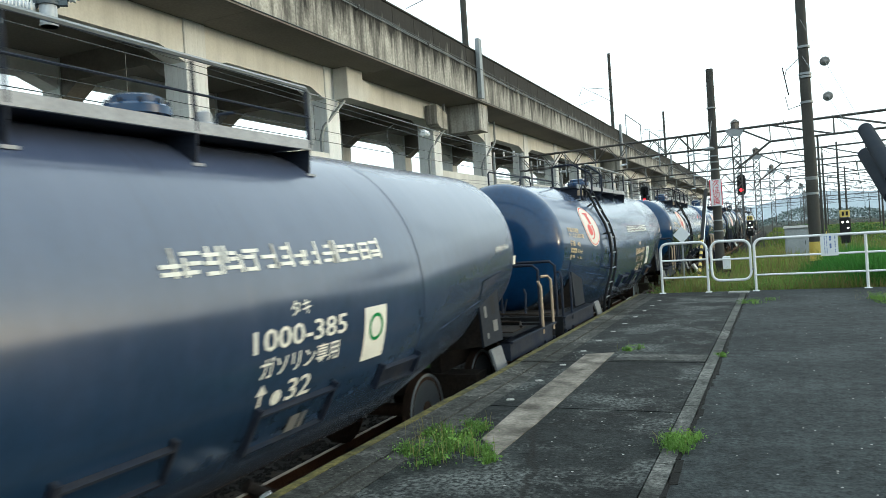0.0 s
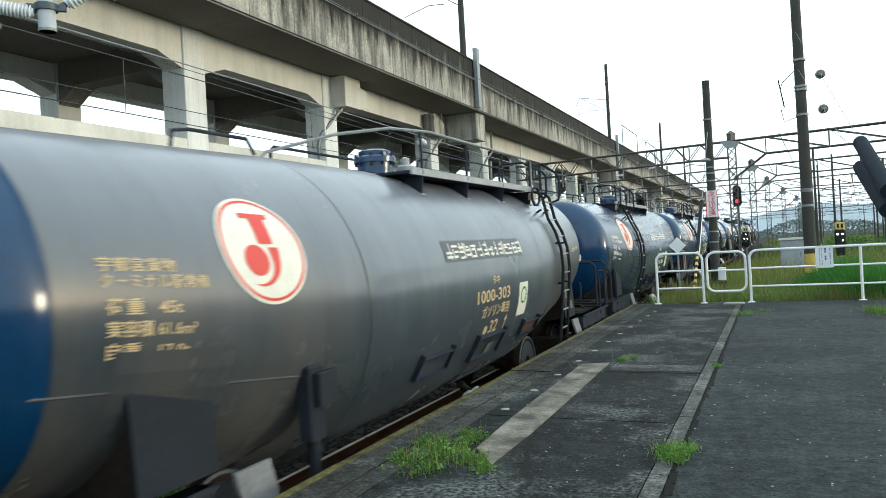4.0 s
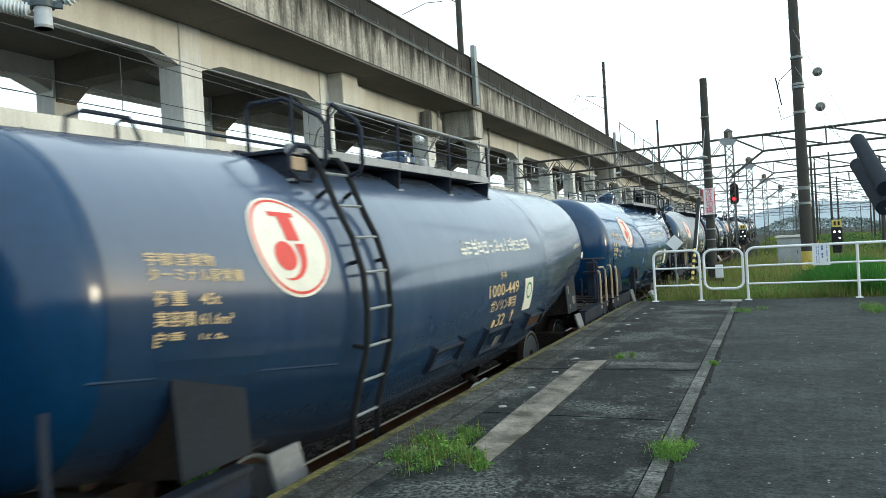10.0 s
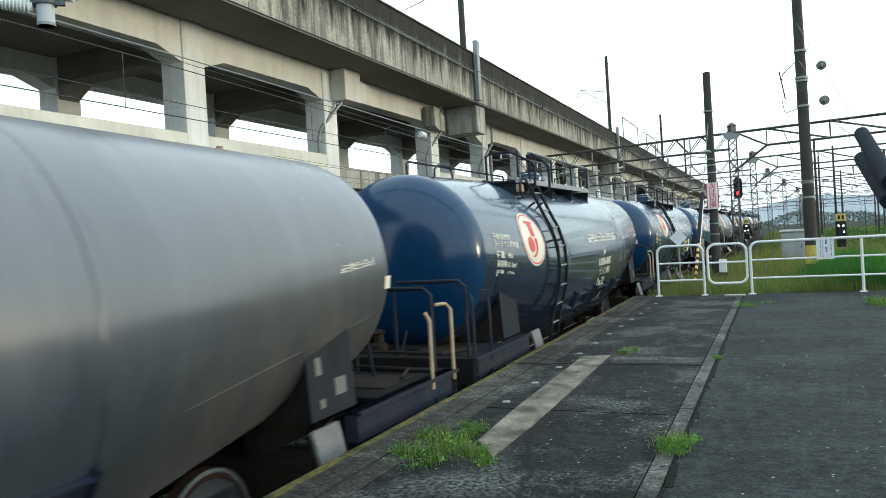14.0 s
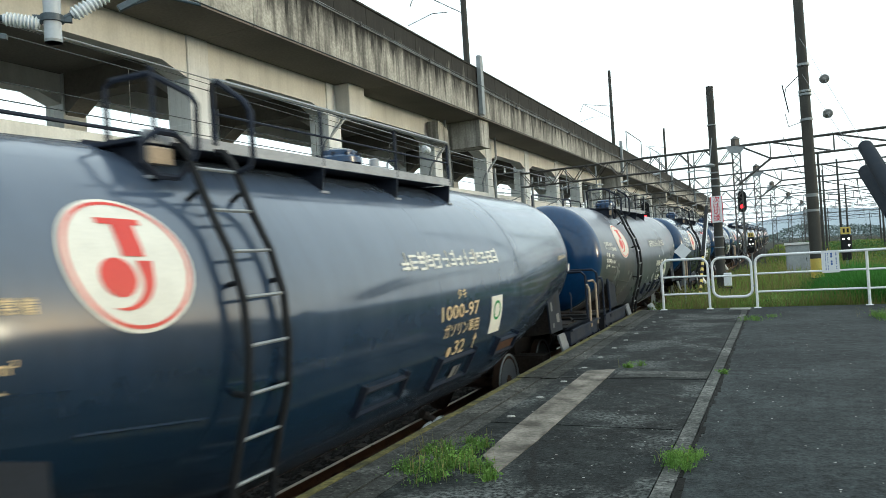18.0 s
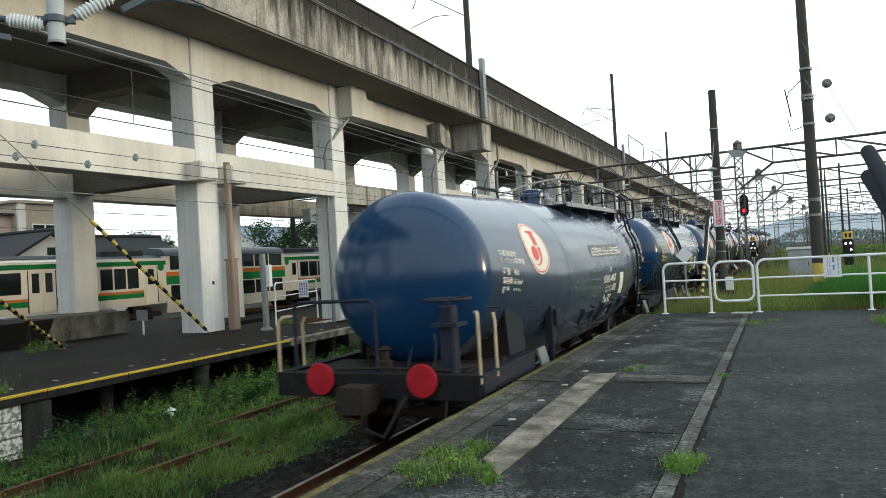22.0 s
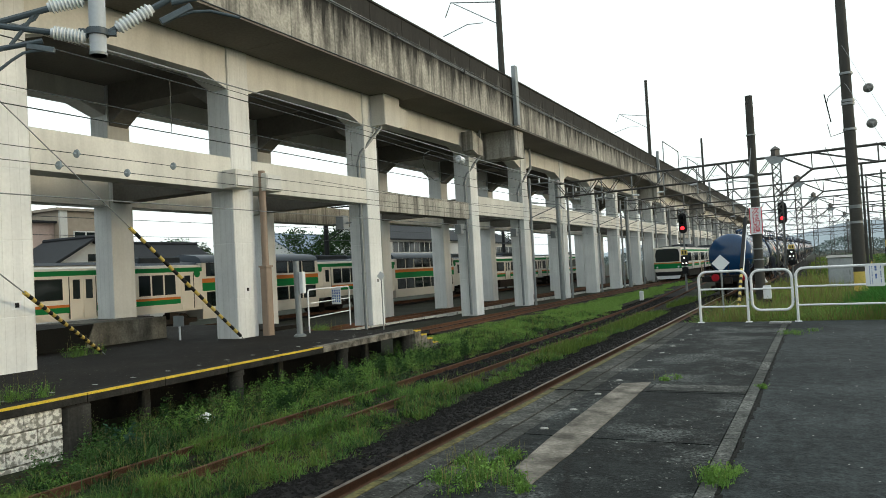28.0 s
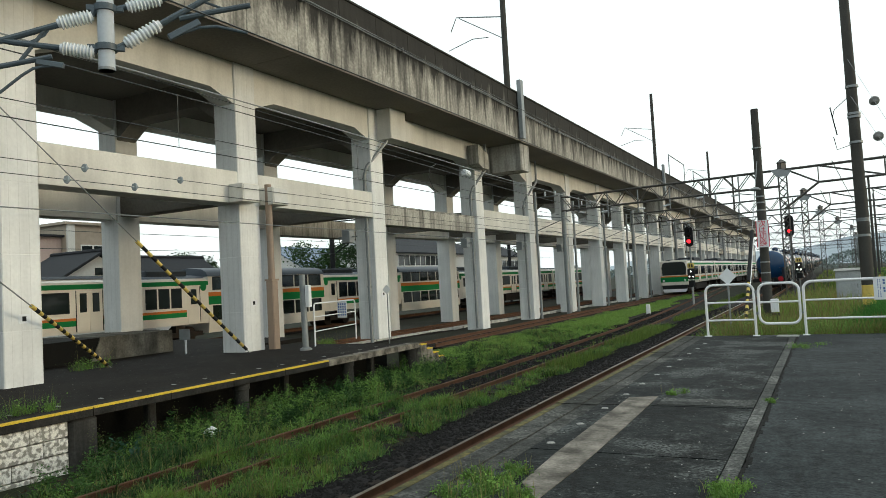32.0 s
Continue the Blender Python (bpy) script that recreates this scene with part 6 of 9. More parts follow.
for dx, dy, dz in ((-2.24, 18.9, 1.26), (-17.0, 26.7, 1.35)):
    d = thing("diamond_marker", "plain white diamond plate on a thin post", "track sign", "diamond markers")
    part("plate", Shape().prism([(dx - 0.21, dz), (dx, dz - 0.21), (dx + 0.21, dz), (dx, dz + 0.21)], "y", dy, dy + 0.012), M_SIGNW, d)
    part("post", Shape().rod((dx, dy + 0.03, ground_z(dx, dy) - 0.1), (dx, dy + 0.03, dz), 0.025, 6), M_GALV, d)


# ---------------- far platform furniture ----------------
def build_far_barrier():
    x0, x1, y0, y1 = -16.6, -16.6, 20.3, 24.3
    f = thing("fence", "white tubular barrier on the opposite platform", "fence", "white barriers")
    pts = [(-15.9 - 0.28 * (px - y0), px, pz) for px, pz in rounded(20.2, 24.3, FAR_Z - 0.1, 1.02, 0.16, False)]
    part("frame_tube", Shape().tube(pts, 0.028), M_WHITE, f, smooth=True)
    for z in (0.05, 0.55):
        part("rail", Shape().rod((-15.9 + 0.028, 20.2, z), (-15.9 - 0.28 * 4.0, 24.3, z), 0.02), M_WHITE, f, smooth=True)
    s = thing("notice_sign", "white notice board with blue print on a barrier", "sign")
    xa = -15.82 - 0.28 * 2.5
    part("board", Shape().box(xa - 0.23, xa + 0.20, 22.75, 22.765, 0.38, 1.02), M_SIGNW, s)
    for i in range(4):
        for k in range(5):
            part("print_bar", Shape().box(xa - 0.19 + i * 0.1, xa - 0.135 + i * 0.1, 22.745, 22.749, 0.46 + k * 0.1, 0.53 + k * 0.1), M_SIGNB, s)


build_far_barrier()


def build_far_details():
    p = thing("lamp_post", "grey steel post with a small white box", "post")
    part("shaft", Shape().rod((-15.2, 18.85, FAR_Z - 0.05), (-15.2, 18.8, 2.0), 0.10, 12), M_GALV, p, smooth=True)
    part("box", Shape().cbox(-15.09, -14.93, 18.77, 18.93, 0.95, 1.65, 0.02), M_SIGNW, p, "slim white box")
    part("base_collar", Shape().lathe([(0.2, 0), (0.2, 0.05), (0.12, 0.1)], 12, (-15.2, 18.85, FAR_Z)), M_GALV, p, smooth=True)
    q = thing("drain_pipe", "brown painted pipe standing against a column", "pipe")
    part("pipe", Shape().rod((-16.95, 19.35, FAR_Z), (-16.95, 19.35, 5.2), 0.12, 10), M_BROWNPIPE, q, smooth=True)
    part("casing", Shape().cbox(-17.1, -16.8, 19.2, 19.5, FAR_Z, 1.9, 0.03), M_BROWNPIPE, q)
    part("casing_joint", Shape().box(-17.12, -16.78, 19.18, 19.52, 1.88, 1.94), M_BROWNPIPE, q)
    for y in (18.05, 19.5):
        b = thing("junction_box", "pale square junction box fixed to the column", "junction box", "junction boxes")
        part("body", Shape().cbox(COL_X + 0.004, COL_X + 0.62, y - 0.25, y + 0.55, 4.5, 5.1, 0.02), M_CONC, b)
        part("lid", Shape().box(COL_X + 0.622, COL_X + 0.64, y - 0.2, y + 0.5, 4.55, 5.05), M_WALLW, b, "thin pale lid")
    for y, x in ((26.37, COL_X - 0.30), (36.92, COL_X - 0.30), (44.92, COL_X - 0.3)):
        d = thing("drain_pipe", "grey drainpipe running down a viaduct column", "pipe", "column drainpipes")
        base = -1.1 if y > 30 else -0.9
        part("pipe", Shape().tube([(x, y - 0.1, base), (x, y - 0.1, 6.3), (x + 0.15, y - 0.1, 6.7), (x + 0.62, y + 0.9, 7.9), (x + 0.62, y + 0.9, 9.3)], 0.075, 8), M_GALV, d, smooth=True)
        for z in (1.5, 4.0, 6.2):
            part("clip", Shape().lathe([(0.075, -0.03), (0.10, -0.03), (0.10, 0.03), (0.075, 0.03)], 10, (x, y - 0.1, z)), M_GALV, d)
    for y in (26.1, 45.3, 53.2, 37.2):
        b = thing("cabinet", "small grey cabinet strapped to a column", "cabinet", "column cabinets")
        part("body", Shape().cbox(COL_X - 0.7, COL_X - 0.3, y - 1.15 + 0.0, y - 0.98 + 0.22, 3.4, 3.95, 0.02), M_GALV, b)
        part("strap", Shape().box(COL_X - 0.98, COL_X - 0.02, y - 0.99, y - 0.97, 3.6, 3.66), M_GALV, b)
    # low concrete foundation round the rear column
    c = thing("foundation", "low weathered concrete foundation block beside the platform", "foundation")
    part("block", Shape().prism([(15.55, -0.6), (18.9, -0.6), (18.9, 0.32), (15.95, 0.32)], "x", -24.6, -21.36), M_PLINTH, c, "paler weathered face")
    part("sloped_block", Shape().prism([(13.0, -0.6), (15.94, -0.6), (15.94, 0.30), (13.8, 0.27)], "x", -24.6, -21.4), M_BLACKCONC, c, "near-black sloping end")
    m = thing("small_sign", "small grey rectangular plate on a short post", "track sign")
    part("plate", Shape().cbox(-19.9, -19.4, 17.9, 17.93, 0.02, 0.38, 0.01), M_GALV, m)
    part("post", Shape().rod((-19.65, 17.95, FAR_Z - 0.05), (-19.65, 17.95, 0.3), 0.035, 8), M_SIGNW, m)
    # striped stay guards coming down to the platform
    for a, b, g0, g1 in (((-18.6, 14.2, FAR_Z), (-14.0, 6.3, 3.6), 0.03, 0.47), ((-16.9, 18.1, FAR_Z), (-16.4, 9.5, 6.3), 0.02, 0.52)):
        g = thing("stay_wire", "stay wire with long yellow and black striped guard", "stay wire", "stay wires")
        va, vb = Vector(a), Vector(b)
        part("wire", Shape().rod(va, vb, 0.015, 6), M_GALV, g)
        n = 26
        for i in range(n):
            t0, t1 = g0 + (g1 - g0) * i / n, g0 + (g1 - g0) * (i + 1) / n
            part("guard_stripe", Shape().rod(va.lerp(vb, t0), va.lerp(vb, t1), 0.052, 10), M_YEL if i % 2 else M_BLACK, g, smooth=True)
    # number plates on the columns, unreadable here
    for y in (11.3, 19.25, 27.35):
        n = thing("column_tag", "small white tag with a dark mark on the column", "tag", "column tags")
        part("plate", Shape().box(COL_X + 0.003, COL_X + 0.012, y - 0.62, y - 0.32, 1.05, 1.27), M_SIGNW, n)
        part("mark", Shape().box(COL_X + 0.013, COL_X + 0.016, y - 0.52, y - 0.42, 1.10, 1.22), M_BLACK, n)


build_far_details()


# ---------------- overhead line ----------------
def string(pts, r, parent, name="wire", m=None):
    return part(name, Shape().tube(pts, r, 5), m or M_WIRE, parent)


def insulator(p, q, parent, n=9, r=0.075):
    """A ribbed porcelain rod from p to q."""
    p, q = Vector(p), Vector(q)
    L = (q - p).length
    prof = [(0.03, 0), (0.05, L * 0.01), (0.05, L * 0.05)]
    for i in range(n):
        h, d = L * (0.06 + 0.88 * i / n), L * 0.88 / n
        prof += [(r * 0.66, h), (r * 0.93, h + d * 0.2), (r, h + d * 0.42), (r * 0.93, h + d * 0.62), (r * 0.66, h + d * 0.82)]
    prof += [(0.05, L * 0.95), (0.05, L * 0.99), (0.03, L)]
    s = Shape().lathe(prof, 14)
    m = (q - p).to_track_quat("Z", "Y").to_matrix().to_4x4()
    s.v = [tuple(m @ Vector(v) + p) for v in s.v]
    return part("insulator", s, M_PORC, parent, "ribbed white porcelain insulator", True)


def build_drop_post():
    x, y = -6.98, 5.40
    b = thing("overhead_portal", "steel overhead-line portal with a drop post and insulated arms", "overhead portal")
    part("beam", Shape().box(-13.5, 4.2, y - 0.15, y + 0.15, 7.6, 8.0), M_GALV, b)
    part("mast", Shape().rod((-13.4, y, -0.6), (-13.4, y, 8.0), 0.17, 14), M_GALV, b, smooth=True)
    part("mast", Shape().rod((4.1, y, -0.1), (4.1, y, 8.0), 0.17, 14), M_GALV, b, smooth=True)
    part("drop_post", Shape().rod((x, y, 4.03), (x, y, 7.7), 0.088, 18), M_DROP, b, "pale grey tubular drop post", True)
    part("post_cap", Shape().lathe([(0.089, -0.0), (0.093, 0.0), (0.093, 0.03), (0.089, 0.03)], 18, (x, y, 4.03)), M_GALV, b, smooth=True)
    for z in (4.29, 4.74):
        part("clamp", Shape().lathe([(0.09, -0.035), (0.118, -0.035), (0.118, 0.035), (0.09, 0.035)], 14, (x, y, z)), M_ARM, b, smooth=True)
        for s in (-1, 1):
            part("clamp_bolt", Shape().box(-0.05, 0.05, -0.03, 0.03, -0.03, 0.03), M_ARM, b, at=Matrix.Translation((x + s * 0.10, y + s * 0.10, z)) @ pose(0, 0, 0, 0, 0, 45))
    U = Vector((0.70, 0.71, 0)).normalized()      # the way the arms point, seen from the post
    O = Vector((x, y, 0))
    def pt(s, z):
        return O + U * s + Vector((0, 0, z))
    tube = lambda name, pts, r, lab: part(name, Shape().tube([pt(*p) for p in pts], r, 8), M_ARM, b, lab, True)
    for p, q in (((0.19, 4.34), (0.58, 4.60)), ((0.22, 4.77), (0.60, 4.89)), ((-0.12, 4.23), (-0.47, 4.27)), ((-0.13, 4.65), (-0.49, 4.54))):
        insulator(pt(*p), pt(*q), b, 9, 0.078)
    for p, q in (((0.10, 4.29), (0.20, 4.35)), ((0.10, 4.74), (0.23, 4.775)), ((-0.09, 4.29), (-0.13, 4.24)), ((-0.09, 4.74), (-0.14, 4.66))):
        tube("insulator_cap", (p, q), 0.034, "cast end fitting")
    # arms towards the freight track
    tube("arm", ((0.57, 4.59), (1.11, 4.94), (1.6, 5.25)), 0.036, "dark cantilever tube")
    tube("arm", ((0.78, 4.67), (1.10, 4.76), (1.58, 4.88)), 0.034, "dark cantilever tube")
    tube("arm", ((0.59, 4.885), (1.3, 5.05)), 0.03, "dark cantilever tube")
    tube("stay", ((0.85, 4.77), (1.02, 4.90), (1.30, 4.81)), 0.016, "thin stay rod")
    tube("registration_arm", ((0.68, 4.44), (0.80, 4.50), (1.0, 4.58), (1.2, 4.60), (1.44, 4.56), (1.54, 4.54)), 0.019, "curved steady arm")
    part("bracket", Shape().cbox(-0.20, 0.20, -0.035, 0.035, -0.035, 0.035, 0.01), M_ARM, b, at=Matrix.Translation(pt(0.83, 4.545)) @ pose(0, 0, 0, 0, 0, 45) @ pose(0, 0, 0, 0, -31, 0))
    # arms to the disused track
    tube("arm", ((-0.48, 4.53), (-1.05, 4.32), (-1.6, 4.12)), 0.036, "dark cantilever tube")
    tube("arm", ((-0.46, 4.27), (-0.92, 4.31), (-1.6, 4.42)), 0.034, "dark cantilever tube")
    tube("arm", ((-0.55, 4.17), (-1.06, 4.04), (-1.5, 3.94)), 0.030, "dark cantilever tube")
    tube("stay", ((-0.61, 4.47), (-0.74, 4.28), (-0.86, 4.11)), 0.022, "bent stay rod")
    tube("stay", ((-0.55, 4.52), (-0.62, 4.40), (-0.80, 4.30)), 0.014, "thin stay rod")
    tube("registration_arm", ((-0.50, 4.07), (-0.62, 4.06), (-0.74, 4.03), (-0.85, 3.95), (-1.06, 3.76), (-1.5, 3.4)), 0.017, "curved steady arm")
    part("bracket", Shape().cbox(-0.14, 0.14, -0.03, 0.03, -0.03, 0.03, 0.01), M_ARM, b, at=Matrix.Translation(pt(-0.57, 4.09)) @ pose(0, 0, 0, 0, 0, 45) @ pose(0, 0, 0, 0, 8, 0))


build_drop_post()


def build_wires():
    w = thing("overhead_wires", "thin dark overhead wires running along the tracks", "wires", kind="structure")
    def run(x0, z0, x1=None, z1=None, y0=-20, y1=170, r=0.009, sag=0.0, m=None):
        x1, z1 = x0 if x1 is None else x1, z0 if z1 is None else z1
        n = 60
        pts = []
        for i in range(n + 1):
            t = i / n
            y = y0 + (y1 - y0) * t
            pts.append((x0 + (x1 - x0) * t, y, z0 + (z1 - z0) * t - sag * (0.5 - 0.5 * math.cos(2 * math.pi * (y - 5.4) / 46))))
        string(pts, r, w, m=m)
    run(-4.55, 3.85, r=0.008)
    run(-4.55, 4.42, sag=0.10, r=0.006)
    run(-9.4, 3.95, y1=140)
    run(-9.4, 4.85, sag=0.4, y1=140, r=0.010)
    run(-9.4, 5.05, sag=0.25, y1=140, r=0.013, m=M_GALV)
    run(-11.2, 4.72, y1=140)
    run(-16.6, 4.90, y1=140, r=0.010)
    run(-16.6, 4.55, y1=60, r=0.010)
    run(-16.55, 3.75, y1=160, r=0.016, m=M_GALV)
    run(-15.2, 4.1, y0=20, y1=200)
    run(-15.2, 5.0, y0=20, y1=200, sag=0.35)
    for y, x, z in ((11.6, -16.6, 4.55), (13.6, -16.6, 4.55), (15.2, -16.6, 4.90), (12.1, -16.6, 4.90)):
        s = thing("wire_insulator", "small pale disc insulator on a wire", "insulator", "wire insulators")
        part("disc", Shape().lathe([(0.02, -0.10), (0.03, -0.05), (0.10, -0.04), (0.11, 0.0), (0.05, 0.03), (0.02, 0.10)], 12, (x, y, z), "y"), M_PORCG, s, smooth=True)
        part("clip", Shape().rod((x, y - 0.14, z), (x, y + 0.14, z), 0.012, 6), M_GALV, s)
    s = thing("wire_insulator", "stack of white porcelain discs on a wire", "insulator", "wire insulators")
    for i in range(4):
        part("disc", Shape().lathe([(0.03, -0.03), (0.13, -0.02), (0.14, 0.02), (0.05, 0.05)], 14, (-13.2, 27.2 + 0.11 * i, 6.05 - 0.01 * i), "y"), M_PORC, s, smooth=True)
    string([(-16.2, 11.0, 7.6), (-13.2, 27.0, 6.06), (-9.6, 46.0, 4.9)], 0.010, w)
    # droppers
    for y in np.arange(8.6, 60, 5.2):
        zt = 4.85 - 0.4 * (0.5 - 0.5 * math.cos(2 * math.pi * (y - 5.4) / 46))
        string([(-9.4, float(y), 3.95), (-9.4, float(y), zt)], 0.006, w, "dropper")
    # jumper loops on the wire
    for y in (17.6, 40.5):
        string([(-9.4, y, 4.75), (-9.4, y - 0.35, 4.62), (-9.4, y - 0.45, 4.35), (-9.4, y - 0.2, 4.05), (-9.4, y + 0.15, 3.97)], 0.008, w, "jumper")


build_wires()


def lattice_mast(x, y, z0, z1, w, parent):
    """A square tower of four angles with crossed lacing."""
    for sx in (-1, 1):
        for sy in (-1, 1):
            part("mast_leg", Shape().box(x + sx * w - 0.03, x + sx * w + 0.03, y + sy * w - 0.03, y + sy * w + 0.03, z0, z1), M_STEELD, parent)
    n = int((z1 - z0) / (2.1 * w))
    for face in range(2):
        s = Shape()
        for i in range(n):
            a, b = z0 + (z1 - z0) * i / n, z0 + (z1 - z0) * (i + 1) / n
            for q in (-1, 1):
                for u, v in ((-1, 1), (1, -1)):
                    if face == 0:
                        s.rod((x + u * w, y + q * w, a), (x + v * w, y + q * w, b), 0.018, 4)
                    else:
                        s.rod((x + q * w, y + u * w, a), (x + q * w, y + v * w, b), 0.018, 4)
        tagged(part("lacing", s, M_STEELD, parent), kind="stuff")


def truss(p, q, depth, parent, bays, half=0.22, top=0.05):
    """A boom between two points: four chords with zigzag lacing."""
    p, q = Vector(p), Vector(q)
    d = (q - p).normalized()
    side = Vector((-d.y, d.x, 0)).normalized() * half
    dn = Vector((0, 0, -depth))
    for off in (side, -side, side + dn, -side + dn):
        part("chord", Shape().rod(p + off, q + off, top, 6), M_STEELD, parent)
    s = Shape()
    for i in range(bays):
        a, m, b = p.lerp(q, i / bays), p.lerp(q, (i + 0.5) / bays), p.lerp(q, (i + 1) / bays)
        for off in (side, -side):
            s.rod(a + off, m + off + dn, 0.028, 4).rod(m + off + dn, b + off, 0.028, 4)
    tagged(part("lacing", s, M_STEELD, parent), kind="stuff")


def gantry(y, x0, xm, x1, z, skew, near, mast=True):
    g = thing("signal_gantry", "dark lattice steel gantry spanning the railway yard", "gantry", "overhead-line gantries")
    Y = lambda x: y - skew * (x - xm)
    truss((x0, Y(x0), z), (xm - 0.2, Y(xm), z), 0.95, g, int((xm - x0) / 1.55))
    # raised span to the right of the mast, with knee braces
    a, b = Vector((xm, Y(xm), z)), Vector((x1, Y(x1), z))
    for off in (Vector((0, 0.2, 0)), Vector((0, -0.2, 0))):
        part("chord", Shape().rod(a + off, b + off, 0.055, 6), M_STEELD, g)
        k0 = a + (b - a).normalized() * 1.9 + Vector((0, 0, -0.95))
        part("chord", Shape().rod(k0 + off, b + off + Vector((0, 0, -0.95)), 0.05, 6), M_STEELD, g)
        part("knee_brace", Shape().rod(Vector((xm, Y(xm), z - 2.3)) + off, k0 + off, 0.05, 6), M_STEELD, g)
        n = max(2, int((b - k0).length / 3.0))
        part("knee_brace", Shape().rod(a + off + Vector((0.3, 0, -0.05)), k0 + off, 0.04, 6), M_STEELD, g)
        for i in range(n):
            p, q = k0.lerp(b + Vector((0, 0, -0.95)), i / n), k0.lerp(b + Vector((0, 0, -0.95)), (i + 1) / n)
            part("web", Shape().rod(p + off, p + off + Vector((0, 0, 0.95)), 0.03, 5), M_STEELD, g)
            part("web", Shape().rod(p + off + Vector((0, 0, 0.95)), q + off, 0.03, 5), M_STEELD, g)
    if mast:
        lattice_mast(xm, Y(xm), -1.3, z + 0.1, 0.22, g)
        part("cap_plate", Shape().prism([(xm - 0.62, z + 0.02), (xm + 0.62, z + 0.02), (xm + 0.28, z - 0.42), (xm - 0.28, z - 0.42)], "y", Y(xm) - 0.26, Y(xm) - 0.235), M_GALV, g, "grey gusset plate")
        part("mast_cap", Shape().lathe([(0.24, 0.05), (0.24, 0.4), (0.30, 0.42), (0.05, 0.62)], 4, (xm, Y(xm), z)), M_STEELD, g)
    part("mast", Shape().rod((x0, Y(x0), -1.3), (x0, Y(x0), z + 0.3), 0.17, 10), M_GALV, g, smooth=True)
    part("mast", Shape().rod((x1, Y(x1), -1.3), (x1, Y(x1), z + 0.3), 0.17, 10), M_STEELD, g, smooth=True)
    if near:
        # hangers, arms and insulators below the boom
        rnd = random.Random(int(y * 10))
        for x in np.arange(x0 + 1.2, xm - 0.5, 2.1):
            yy = Y(float(x))
            h = part("hanger", Shape().rod((float(x), yy, z - 0.1), (float(x), yy, z - rnd.uniform(1.2, 1.9)), 0.045, 6), M_GALV, g)
            zz = z - rnd.uniform(1.0, 1.3)
            part("arm", Shape().rod((float(x), yy, zz), (float(x) + rnd.uniform(-0.9, 0.9), yy, zz + rnd.uniform(-0.2, 0.3)), 0.03, 6), M_GALV, h)
            insulator((float(x), yy, zz - 0.05), (float(x) + rnd.choice((-0.45, 0.45)), yy, zz - 0.1), g, 5, 0.07)
    return g


gantry(47.0, -16.3, -2.15, 16.0, 7.05, 0.15, True)
gantry(66.0, -16.2, -1.55, 18.0, 7.05, 0.20, True)
gantry(88.0, -16.2, -0.6, 20.0, 7.1, 0.15, True)
gantry(112.0, -17.0, 1.2, 24.0, 7.1, 0.10, True)
gantry(140.0, -17.0, 3.5, 28.0, 7.1, 0.05, False)
gantry(175.0, -18.0, 5.0, 34.0, 7.1, 0.05, False)
gantry(215.0, -18.0, 6.0, 40.0, 7.1, 0.0, False)
gantry(262.0, -18.0, 8.0, 48.0, 7.1, 0.0, False)


def portal_tangle():
    """Cantilevers along the main line in front of the viaduct."""
    rnd = random.Random(21)
    for y in (45.4, 53.4, 61.7, 69.7, 78.5, 85.9, 93.9, 101.9, 120.3, 128.3, 147.0, 162.9):
        c = thing("overhead_cantilever", "grey steel mast with insulated overhead-line arms", "overhead mast", "overhead masts")
        x = -16.95
        part("mast", Shape().rod((x, y, -1.2), (x, y, 7.2), 0.085, 10), M_GALV, c, smooth=True)
        for s in (1,):
            part("arm", Shape().tube([(x, y, 5.6), (x + s * 2.0, y, 5.3), (x + s * 2.3, y, 5.0)], 0.035, 6), M_GALV, c)
            part("arm", Shape().tube([(x, y, 4.6), (x + s * 1.9, y, 5.25)], 0.03, 6), M_GALV, c)
            part("steady_arm", Shape().tube([(x + s * 0.6, y, 4.55), (x + s * 1.2, y, 4.5), (x + s * 2.1, y, 4.2)], 0.025, 6), M_GALV, c)
            insulator((x + s * 0.08, y, 5.6), (x + s * 0.55, y, 5.52), c, 6)
        part("cross_arm", Shape().rod((x, y, 6.8), (x + 1.6, y, 6.8), 0.045, 6), M_GALV, c)
        for dx in (0.7, 1.4):
            insulator((x + dx, y, 6.84), (x + dx, y, 7.14), c, 3, 0.07)


portal_tangle()


# masts and portals on the viaduct's deck
def deck_masts():
    for y, top in ((38.4, 19.5), (78.5, 20.4), (118.0, 19.6), (150.0, 19.0)):
        m = thing("catenary_mast", "dark catenary mast standing on the viaduct deck", "overhead mast", "viaduct masts")
        part("shaft", Shape().rod((-15.6, y, DECK_Z + 0.2), (-15.6, y, top), 0.19, 12, 0.15), M_POLE, m, smooth=True)
        part("arm", Shape().tube([(-15.6, y, 16.6), (-18.6, y, 17.2), (-19.0, y, 16.4)], 0.035, 6), M_GALV, m)
        part("arm", Shape().tube([(-15.6, y, 15.3), (-18.4, y, 17.1)], 0.03, 6), M_GALV, m)
        part("steady_arm", Shape().tube([(-16.6, y, 15.6), (-17.6, y, 15.7), (-19.2, y, 15.3)], 0.025, 6), M_GALV, m)
        part("sleeve", Shape().cbox(-15.02 + 0.05, -14.72, y - 0.2, y + 0.2, DECK_Z - 0.02, 12.75, 0.02), M_GALV, m, "grey upright casing on the parapet")
    for y in (86.0, 103.0):
        f = thing("deck_frame", "thin grey portal frame above the viaduct parapet", "frame", "viaduct frames")
        part("frame_tube", Shape().tube([(-15.6, y, DECK_Z + 0.2), (-15.6, y, 14.9), (-15.6, y + 10, 14.9), (-15.6, y + 10, DECK_Z + 0.2)], 0.06, 6), M_GALV, f)


deck_masts()


